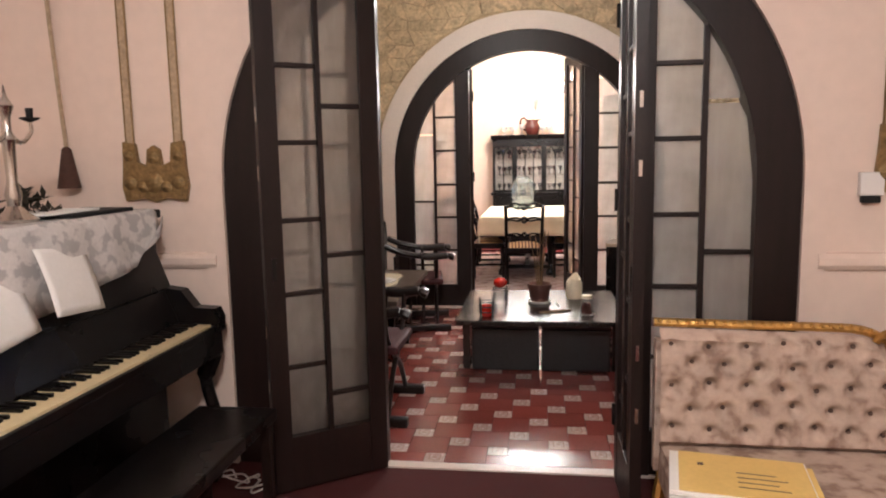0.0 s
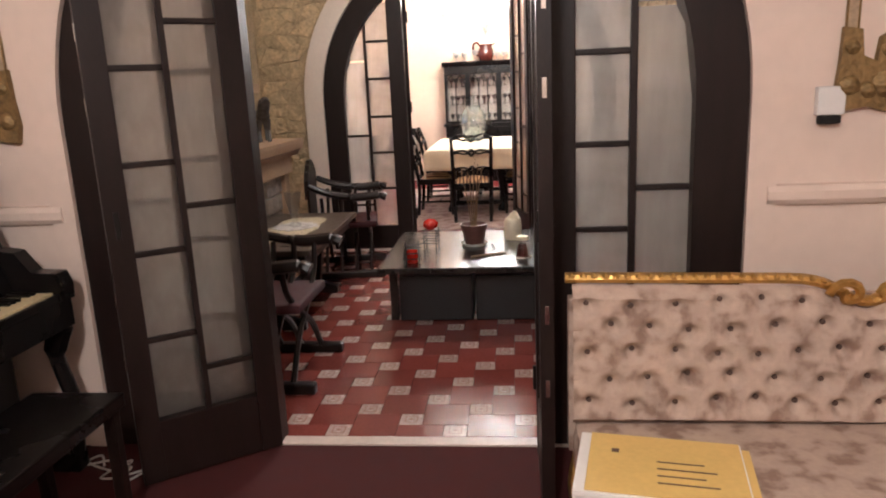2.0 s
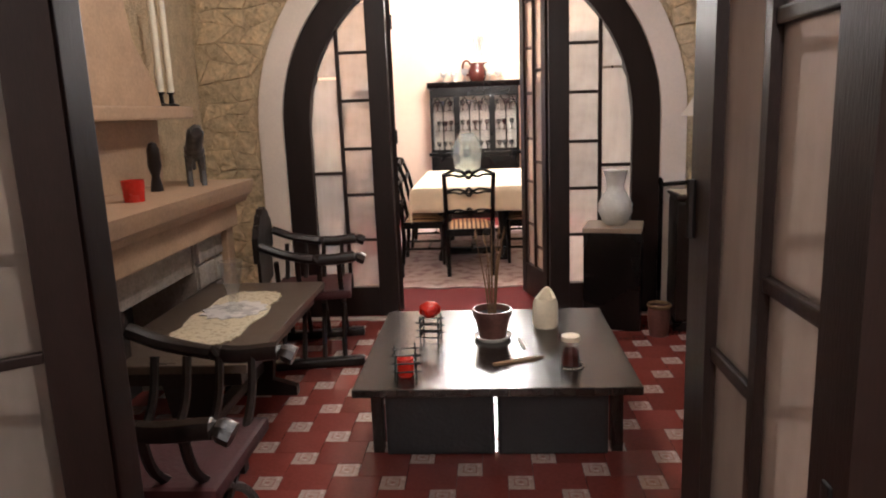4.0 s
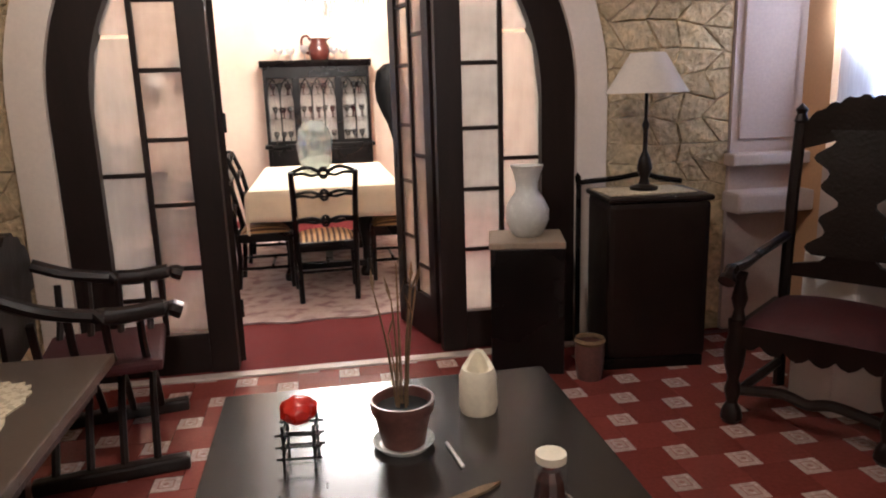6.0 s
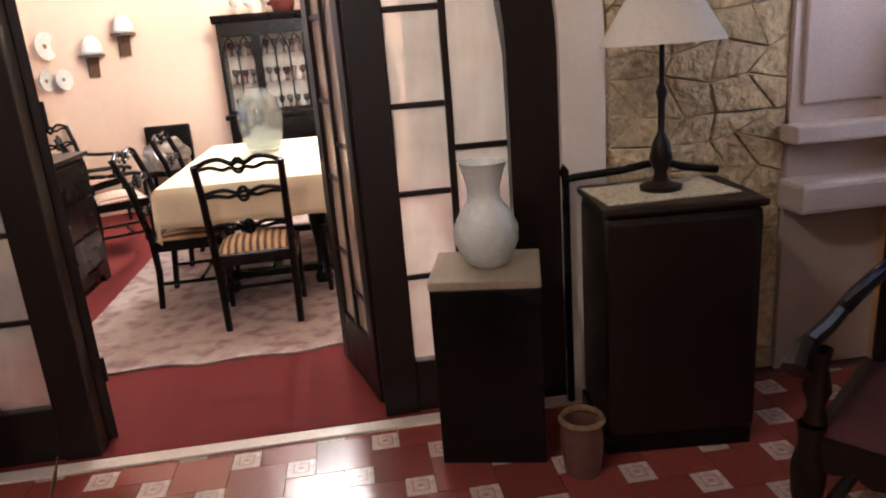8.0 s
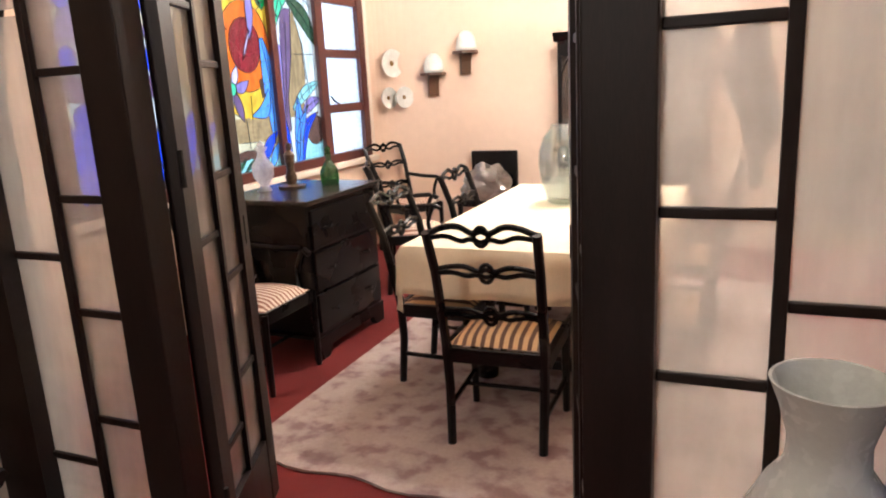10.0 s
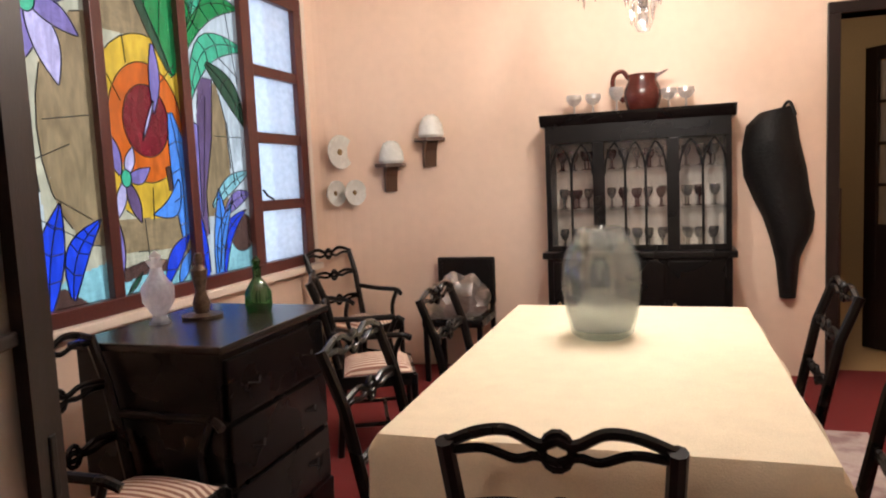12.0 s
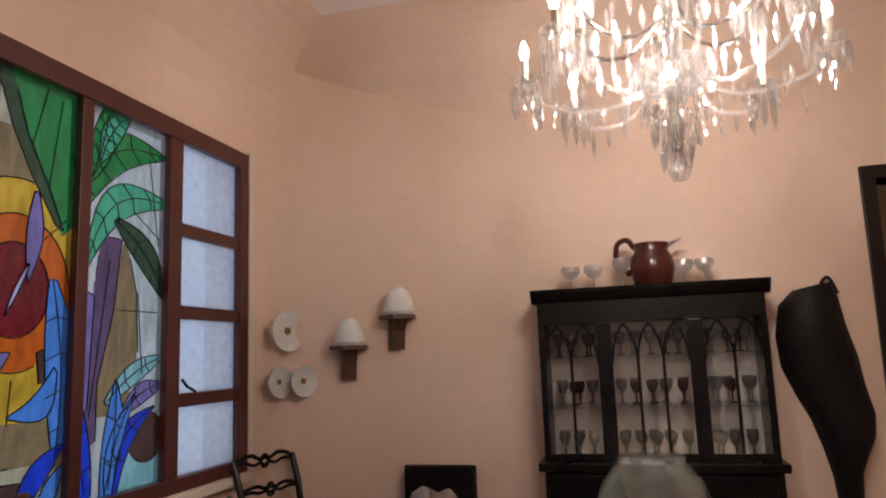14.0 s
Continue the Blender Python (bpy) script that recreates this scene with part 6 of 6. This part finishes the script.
rn = tagged(link_mesh("lace_runner", P(out, LTZ + 0.0008, LTZ + 0.006, "z"), M_LACE), "cream crocheted lace runner on the fireplace table", "table runner")
dm = tagged(link_mesh("round_doily", P([((0.15 + 0.014 * math.cos(k * 2 * math.pi / 4)) * math.cos(2 * math.pi * k / 48), (0.15 + 0.014 * math.cos(k * 2 * math.pi / 4)) * math.sin(2 * math.pi * k / 48)) for k in range(48)], 0, 0.004, "z"), M_DAMASK), "small white scalloped doily on the lace runner", "doily")
dm.location = (-0.33, 6.5, LTZ + 0.0065)
gv = tagged(link_mesh("glass_vase", L([(0, 0), (0.04, 0), (0.045, 0.01), (0.02, 0.03), (0.028, 0.08), (0.05, 0.17), (0.06, 0.24), (0.057, 0.24), (0.046, 0.17), (0.022, 0.08), (0, 0.05)], 20), M_CLEAR, True), "clear flared glass vase on the white doily", "vase")
gv.location = (-0.33, 6.5, LTZ + 0.011)
rn.location = (-0.33, 6.42, 0)

# ---- music room ----
PX0, PX1, PY0, PY1 = -1.55, -0.86, 2.75, 4.33
pi_ = thing("upright_piano", pose(0, 0, 0), "black upright piano with open keyboard and yellowed ivory keys", "piano")
part("body", B(PX0, PY0, 0.08, PX1, PY1, 1.26, 0.012), M_BLACK, pi_)
part("lid", B(PX0 - 0.01, PY0 - 0.02, 1.26, PX1 + 0.02, PY1 + 0.02, 1.30, 0.008), M_BLACK, pi_)
part("toe_block", B(PX0, PY0, 0, -0.60, PY0 + 0.07, 0.08, 0.01), M_BLACK, pi_), part("toe_block", B(PX0, PY1 - 0.07, 0, -0.60, PY1, 0.08, 0.01), M_BLACK, pi_)
part("keybed", B(PX1, PY0, 0.62, -0.56, PY1, 0.735, 0.008), M_BLACK, pi_)
for y in (PY0, PY1 - 0.07):
    part("cheek", P([(PX1, 0.735), (-0.545, 0.735), (-0.54, 0.80), (-0.56, 0.845), (-0.66, 0.85), (-0.72, 0.93), (PX1, 0.95)], y, y + 0.07), M_BLACK, pi_, "shaped key cheek")
    part("leg", T(curve_pts([(-0.60, y + 0.035, 0.62), (-0.64, y + 0.035, 0.5), (-0.6, y + 0.035, 0.3), (-0.62, y + 0.035, 0.08)], 5), [0.045] * 5 + [0.03] * 11, 8), M_BLACK, pi_)
part("key_slip", B(-0.575, PY0 + 0.07, 0.735, -0.555, PY1 - 0.07, 0.765, 0.004), M_BLACK, pi_)
kb = part("keyboard", B(-0.735, PY0 + 0.075, 0.736, -0.577, PY1 - 0.075, 0.745), M_BLACK, pi_)
nk = 52
kw = (PY1 - PY0 - 0.15) / nk
for k in range(nk):
    y = PY0 + 0.075 + k * kw
    part("white_key", B(-0.73, y + 0.0006, 0.745, -0.58, y + kw - 0.0006, 0.772), M_IVORY, kb)
    if k % 7 not in (2, 6) and k < nk - 1:
        part("black_key", B(-0.73, y + kw - 0.006, 0.772, -0.636, y + kw + 0.006, 0.784), M_BLACK, kb)
o = part("fallboard", B(-0.012, PY0 + 0.07, 0, 0.012, PY1 - 0.07, 0.2, 0.006), M_BLACK, pi_)
o.matrix_basis = pose(-0.745, 0, 0.772, 0, -22, 0)
o = part("music_desk", B(-0.012, PY0 + 0.15, 0, 0.012, PY1 - 0.02, 0.28, 0.008), M_BLACK, pi_, "open music desk panel")
o.matrix_basis = pose(-0.80, 0, 0.93, 0, -20, 0)
for y, z, rz, sz in ((3.24, 0.955, 6, 0.22), (3.58, 0.985, -4, 0.25)):
    bm = bmesh.new()
    nn = 8
    g = [[bm.verts.new((0.007 * math.sin(math.pi * i / nn) - 0.004 * j, -0.15 + 0.30 * j / nn, sz * i / nn)) for j in range(nn + 1)] for i in range(nn + 1)]
    for i in range(nn):
        for j in range(nn):
            bm.faces.new((g[i][j], g[i + 1][j], g[i + 1][j + 1], g[i][j + 1]))
    s = tagged(link_mesh("sheet_music", bm, M_PAPER, True), "white sheet of paper leaning on the piano's music desk", "paper", "sheets on the piano")
    s.matrix_basis = pose(-0.715, y, z, 0, -20, 0) @ pose(0, 0, 0, rz)
    q = s.modifiers.new("thickness", "SOLIDIFY")
    q.thickness = 0.002
# cloth over the piano
bm = bmesh.new()
nx, ny = 14, 50
pr = [(PX0 + 0.05, 1.304), (PX1 - 0.05, 1.304), (PX1 + 0.02, 1.305), (PX1 + 0.034, 1.29), (PX1 + 0.04, 1.2), (PX1 + 0.045, 1.1), (PX1 + 0.05, 1.03)]
rows_ = []
for j in range(ny + 1):
    y = PY0 - 0.02 + (PY1 - PY0 - 0.03) * j / ny
    rows_.append([bm.verts.new((x + (0.010 * math.sin(y * 22 + z * 3) + 0.012) * max(0, (1.29 - z) / 0.2), y, z + (0.04 * math.sin(y * 5) + (0.22 * max(0, (j / ny - 0.86) / 0.14)) if k == 6 else 0) + (0.15 * max(0, (j / ny - 0.86) / 0.14) if k == 5 else 0) * 0.6)) for k, (x, z) in enumerate(pr)])
for a, c in zip(rows_, rows_[1:]):
    for k in range(len(pr) - 1):
        bm.faces.new((a[k], a[k + 1], c[k + 1], c[k]))
pcv = tagged(link_mesh("piano_cloth", bm, M_DAMASK, True), "white brocade cloth draped over the piano's top", "cloth")
q = pcv.modifiers.new("thickness", "SOLIDIFY")
q.thickness, q.offset = 0.003, 1
PT = 1.309
cdl = thing("candelabrum", pose(-0.98, 3.6, PT), "tall silver candelabrum on the piano", "candelabrum")
part("base", L([(0, 0), (0.075, 0), (0.078, 0.012), (0.05, 0.03), (0.022, 0.06), (0.03, 0.1), (0.018, 0.15), (0.022, 0.28), (0.03, 0.3), (0.014, 0.33), (0.014, 0.38), (0.028, 0.42), (0.01, 0.45), (0, 0.5)], 20), M_SILVER, cdl, "", True)
for s in (-1, 1):
    arm = part("arm", T(curve_pts([(0, 0, 0.33), (0, s * 0.06, 0.29), (0, s * 0.12, 0.33), (0, s * 0.12, 0.37)], 5), 0.008, 6), M_SILVER, cdl)
    part("drip_pan", L([(0, 0.365), (0.035, 0.38), (0.036, 0.385), (0.012, 0.38), (0.014, 0.42), (0, 0.42)], 14, (0, s * 0.12, 0)), M_IRON, arm)
bk = tagged(link_mesh("music_book", B(-1.1, 3.75, PT, -0.86, 4.16, PT + 0.016, 0.003), M_SOOT), "thin dark book lying on the piano cloth", "book")
bk2 = tagged(link_mesh("paper_stack", B(-1.08, 3.66, PT + 0.0165, -0.9, 3.98, PT + 0.026, 0.002), M_PAPER), "white papers lying on the dark book", "paper")
rng = random.Random(5)
ga = thing("garland", pose(-1.08, 3.78, PT), "dark dried foliage on the piano beside the candelabrum", "foliage")
bm = bmesh.new()
for k in range(150):
    a, r, z = rng.uniform(0, 6.28), rng.uniform(0, 0.11), rng.uniform(0.0, 0.13)
    c = Vector((r * math.cos(a), r * math.sin(a) * 1.6, z * (1 - r * 4)))
    d1, d2 = Vector((rng.uniform(-1, 1), rng.uniform(-1, 1), rng.uniform(-0.3, 1))).normalized(), Vector((rng.uniform(-1, 1), rng.uniform(-1, 1), 0)).normalized()
    vs_ = [bm.verts.new(c + p) for p in (-0.03 * d1, 0.012 * d2, 0.03 * d1, -0.012 * d2)]
    for v in vs_:
        v.co.z = max(v.co.z, 0.0)
    bm.faces.new(vs_)
part("leaves", bm, mat("dry_dark_leaves", (0.03, 0.022, 0.012), 0.8), ga)
tw = tagged(link_mesh("tassel", L([(0.0, 0), (0.055, 0.0), (0.05, 0.03), (0.022, 0.19), (0.006, 0.205), (0, 0.2)], 14), mat("brown_cord_tassel", (0.06, 0.025, 0.015), 0.8, bump=0.4), True), "brown tapered tassel hanging on a cord by the wall", "tassel")
tw.location = (-1.36, Y1 - 0.06, 1.40)
tagged(link_mesh("hanging_cord", T([(-1.36, Y1 - 0.06, 1.6), (-1.4, Y1 - 0.05, 2.2), (-1.44, Y1 - 0.03, 3.25)], 0.011, 6), M_ROPE), "twisted beige cord hanging down the wall", "cord")


def bell_pull(x, name_label):
    ob = thing("bell_pull", pose(x, Y1, 0), name_label, "wall hanging", "bell pulls")
    for s in (-1, 1):
        part("ribbon", B(s * 0.125 - 0.022, -0.012, 1.55, s * 0.125 + 0.022, -0.003, 3.28, 0.002), M_ROPE, ob)
        for d in (-0.02, 0.02):
            part("cord_edge", T([(s * 0.125 + d, -0.014, 1.55), (s * 0.125 + d, -0.014, 3.28)], 0.004, 5), M_GILTDULL, ob)
    bm = bmesh.new()
    low = [(-0.155, 1.62), (-0.16, 1.5), (-0.17, 1.4), (-0.155, 1.33), (-0.06, 1.345), (0.0, 1.325), (0.06, 1.345), (0.155, 1.33), (0.17, 1.4), (0.16, 1.5), (0.155, 1.62), (0.095, 1.61), (0.085, 1.52), (0.04, 1.50), (0.03, 1.58), (0, 1.6), (-0.03, 1.58), (-0.04, 1.50), (-0.085, 1.52), (-0.095, 1.61)]
    prism(bm, low, -0.03, -0.002)
    part("carving", bm, M_GILTDULL, ob, "tarnished gilt carved ornament")
    for px, pz, r in ((-0.125, 1.42, 0.035), (0.125, 1.42, 0.035), (0, 1.42, 0.05), (-0.06, 1.40, 0.028), (0.06, 1.40, 0.028), (0, 1.54, 0.03), (-0.125, 1.55, 0.025), (0.125, 1.55, 0.025)):
        part("boss", L([(0, 0.025), (r * 0.5, 0.02), (r, 0.006), (r, 0), (0, 0)], 9, (0, 0, 0), 0.12), M_GILTDULL, ob, "", True).matrix_basis = pose(px, -0.028, pz, 90)
    return ob


bell_pull(-0.93, "beige ribbon pair with a tarnished gilt carving, beside the arch")
bell_pull(2.50, "beige ribbon pair with a tarnished gilt carving, above the sofa")
sw_ = thing("wall_sensor", pose(2.32, Y1, 1.32), "small white plastic box with a dark lens on the wall", "sensor")
part("case", B(-0.05, -0.035, 0, 0.045, 0, 0.1, 0.006), M_PLAST, sw_), part("lens", B(-0.04, -0.045, -0.03, 0.03, -0.002, -0.001, 0.006), M_SOOT, sw_, "dark lens below the case")

# piano bench and cables
pb = thing("piano_bench", pose(-0.33, 3.5, 0), "low dark wooden piano bench", "bench")
part("seat", B(-0.17, -0.45, 0.45, 0.17, 0.45, 0.5, 0.008), M_BLACK, pb)
for a in (-0.14, 0.14):
    for b_ in (-0.4, 0.4):
        part("leg", B(a - 0.02, b_ - 0.02, 0, a + 0.02, b_ + 0.02, 0.45, 0.004), M_DARK, pb)
rng = random.Random(9)
for k, (x, y) in enumerate(((-0.52, 4.33), (-0.44, 4.28), (-0.36, 4.24))):
    c = [(x + rng.uniform(-0.09, 0.09), y + rng.uniform(-0.08, 0.08), 0.006) for _ in range(6)]
    tagged(link_mesh("cable", T(curve_pts(c, 6), 0.005, 6), M_WIRE, True), "loose white cable tangled on the carpet", "cable", "loose cables")

# sofa
SFX0, SFX1, SFY = 1.345, 3.35, 3.88
sf = thing("sofa", pose(0, 0, 0), "gilt-framed sofa with deep-buttoned floral tapestry back", "sofa")
cx_ = (SFX0 + SFX1) / 2


def crest_z(x):
    t = abs(x - cx_) / ((SFX1 - SFX0) / 2)
    return 0.87 + 0.02 * t - (0.07 * math.exp(-((t - 0.12) / 0.1) ** 2) if t > 0 else 0)


btn = []
for r in range(5):
    for k in range(16):
        btn.append((SFX0 + 0.07 + k * 0.125 + (0.0625 if r % 2 else 0) + 0.014 * math.sin(7 * k + 3 * r), 0.50 + r * 0.078 + 0.011 * math.sin(5 * k + 11 * r)))
bx_, bz_ = np.array([b_[0] for b_ in btn]), np.array([b_[1] for b_ in btn])
bm = bmesh.new()
NXB, NZB = 190, 40
g = []
for i in range(NXB + 1):
    x = SFX0 + 0.02 + (SFX1 - SFX0 - 0.04) * i / NXB
    col = []
    for j in range(NZB + 1):
        z = 0.42 + (crest_z(x) - 0.44) * j / NZB
        d = np.sqrt((bx_ - x) ** 2 + ((bz_ - z) * 1.1) ** 2)
        p = float(0.05 - 0.05 * np.exp(-(d.min() / 0.026) ** 2))
        s2 = np.sort(d)[:2]
        p -= 0.006 * math.exp(-((s2[1] - s2[0]) / 0.014) ** 2)
        edge = min(j / 3, (NZB - j) / 3, 1)
        col.append(bm.verts.new((x, SFY + 0.03 - p * edge + 0.12 * (z - 0.65) * 0.5, z)))
    g.append(col)
for i in range(NXB):
    for j in range(NZB):
        bm.faces.new((g[i][j], g[i][j + 1], g[i + 1][j + 1], g[i + 1][j]))
back = part("backrest", bm, M_FLORAL, sf, "deep-buttoned floral tapestry back", True)
part("back_frame", B(SFX0 + 0.01, SFY + 0.05, 0.3, SFX1 - 0.01, SFY + 0.1, 0.82, 0.006), M_FLORAL, sf)
# buttons, coloured dark for the shade in their pits
for x, z in btn:
    if z < crest_z(x) - 0.05 and x < SFX1 - 0.05:
        o = part("button", L([(0, 0), (0.010, 0), (0.008, 0.006), (0, 0.008)], 8), M_PIT_BUTTON, back)
        o.matrix_basis = pose(x, SFY + 0.03 - 0.006 + 0.06 * (z - 0.65), z, 90)
pts = [(SFX0 + (SFX1 - SFX0) * k / 60, SFY + 0.045, crest_z(SFX0 + (SFX1 - SFX0) * k / 60)) for k in range(61)]
part("gilt_crest", T(pts, 0.017, 8, 1.4), M_GOLD, sf, "gilt carved crest rail", True)
bm = bmesh.new()
for k in range(60):
    x = SFX0 + 0.02 + k * (SFX1 - SFX0 - 0.04) / 59
    lathe(bm, [(0, -0.012), (0.013, 0), (0, 0.012)], 6, (x, SFY + 0.028, crest_z(x) + 0.008))
part("gadrooning", bm, M_GOLD, sf, "row of gilt carved beads", True)
for s in (-1, 1):
    for q in range(2):
        x0 = cx_ + s * (0.04 + 0.14 * q)
        sp = [(x0 + s * (0.055 - 0.008 * t) * math.cos(t * 1.1), SFY + 0.02, 0.83 + (0.045 - 0.006 * t) * math.sin(t * 1.1)) for t in [k * 0.5 for k in range(13)]]
        part("scroll", T(sp, 0.014, 6), M_GOLD, sf, "gilt carved scroll", True)
    for y in (SFY - 0.52, SFY + 0.06):
        part("leg", T(curve_pts([(cx_ + s * (cx_ - SFX0 - 0.05), y, 0.3), (cx_ + s * (cx_ - SFX0 - 0.03), y - 0.02, 0.18), (cx_ + s * (cx_ - SFX0 - 0.06), y, 0.0)], 5), 0.024, 8), M_GOLD, sf, "", True)
part("seat", B(SFX0 + 0.02, SFY - 0.55, 0.26, SFX1 - 0.02, SFY + 0.03, 0.43, 0.04), M_FLORAL, sf, "floral tapestry seat")
part("seat_rail", B(SFX0 + 0.01, SFY - 0.57, 0.24, SFX1 - 0.01, SFY - 0.53, 0.30, 0.008), M_GOLD, sf)
fo = thing("folder_stack", pose(1.58, 3.56, 0.431, 0, 0, -10), "yellow card folder on white papers on the sofa seat", "papers")
part("paper_sheaf", B(-0.23, -0.16, 0, 0.22, 0.15, 0.014, 0.003), M_PAPER, fo)
part("lower_folder", B(-0.22, -0.155, 0.0142, 0.23, 0.155, 0.018, 0.002), M_MANILA, fo)
part("paper_sheaf", B(-0.23, -0.165, 0.0182, 0.205, 0.15, 0.0345, 0.003), M_PAPER, fo)
part("cover", B(-0.2, -0.16, 0.035, 0.2, 0.145, 0.039, 0.002), M_MANILA, fo, "yellow card cover")
part("mark", B(-0.14, 0.04, 0.0392, -0.12, 0.06, 0.0398), M_WOOD, fo, "small dark emblem on the cover")
for k in range(4):
    part("print_line", B(-0.02, -0.10 + 0.035 * k, 0.0392, 0.13 - 0.03 * (k % 2), -0.094 + 0.035 * k, 0.0398), M_WOOD, fo)

# ceiling fittings, out of view, added to carry the unseen lamps
for nm, x, y, h in (("music_room_pendant", 0.9, 0.9, H1), ("living_room_pendant", 0.6, 6.4, H2)):
    cl = thing(nm, pose(x, y, h), "plain brass ceiling pendant, unseen, added for the room's lamp", "lamp")
    part("rod", L([(0, 0), (0.05, 0), (0.05, -0.02), (0.008, -0.03), (0.008, -0.2), (0, -0.2)], 12), M_BRASS, cl)

# ---- tiles ----
ta, tb_ = 0.21, 0.105


def tile_mesh(name, s, m):
    b_ = B(0.0012, 0.0012, -0.012, s - 0.0012, s - 0.0012, 0.0, 0.0)
    me = bpy.data.meshes.new(name)
    bmesh.ops.recalc_face_normals(b_, faces=b_.faces)
    b_.to_mesh(me)
    b_.free()
    me.materials.append(m)
    return me


big, small = tile_mesh("tile", ta, M_TILE), tile_mesh("insert_tile", tb_, M_TILEW)
bm = bmesh.new()
for r0, r1 in ((0.030, 0.024), (0.013, 0.0)):
    if r1:
        for q in range(4):
            a0, a1 = q * math.pi / 2 + math.pi / 4, (q + 1) * math.pi / 2 + math.pi / 4
            k = math.sqrt(2)
            bm.faces.new([bm.verts.new((tb_ / 2 + r * k * math.cos(a), tb_ / 2 + r * k * math.sin(a), 0.0008)) for r, a in ((r0, a0), (r0, a1), (r1, a1), (r1, a0))])
    else:
        bm.faces.new([bm.verts.new((tb_ / 2 + r0 * math.cos(a), tb_ / 2 + r0 * math.sin(a), 0.0008)) for a in [q * math.pi / 2 for q in range(4)]])
ring_me = bpy.data.meshes.new("tile_motif")
bm.to_mesh(ring_me)
bm.free()
ring_me.materials.append(mat("rose_tile_motif", (0.36, 0.2, 0.17), 0.25, bump=0))
floor_ob = bpy.data.objects["floor_living_room"]
ox, oy = 1.86 - ta - tb_ / 2, 7.58 - ta + tb_ / 2
rest = {"big": [], "small": []}
rx0, rx1, ry0, ry1 = -1.12, WX, Y1 + 0.07, Y2 - 0.09
for i in range(-30, 30):
    for j in range(-30, 30):
        x, y = ox + i * ta + j * tb_, oy - i * tb_ + j * ta
        for kind, px, py, s in (("big", x, y, ta), ("small", x + ta, y + ta - tb_, tb_)):
            if rx0 < px and px + s < rx1 and ry0 < py and py + s < ry1:
                o = new("tile" if kind == "big" else "insert_tile", big if kind == "big" else small)
                o.parent, o.location = floor_ob, (px, py, 0)
                if kind == "small":
                    q = new("tile_motif", ring_me)
                    q.parent = o
            elif rx0 < px + s and px < rx1 and ry0 < py + s and py < ry1:
                rest[kind].append((max(px, rx0), max(py, ry0), min(px + s, rx1), min(py + s, ry1)))
for kind, m in (("big", M_TILE), ("small", M_TILEW)):
    bm = bmesh.new()
    for x0, y0, x1, y1 in rest[kind]:
        box(bm, x0 + 0.001, y0 + 0.001, -0.012, x1 - 0.001, y1 - 0.001, 0)
    part("cut_tiles", bm, m, floor_ob)["kind"] = "stuff"
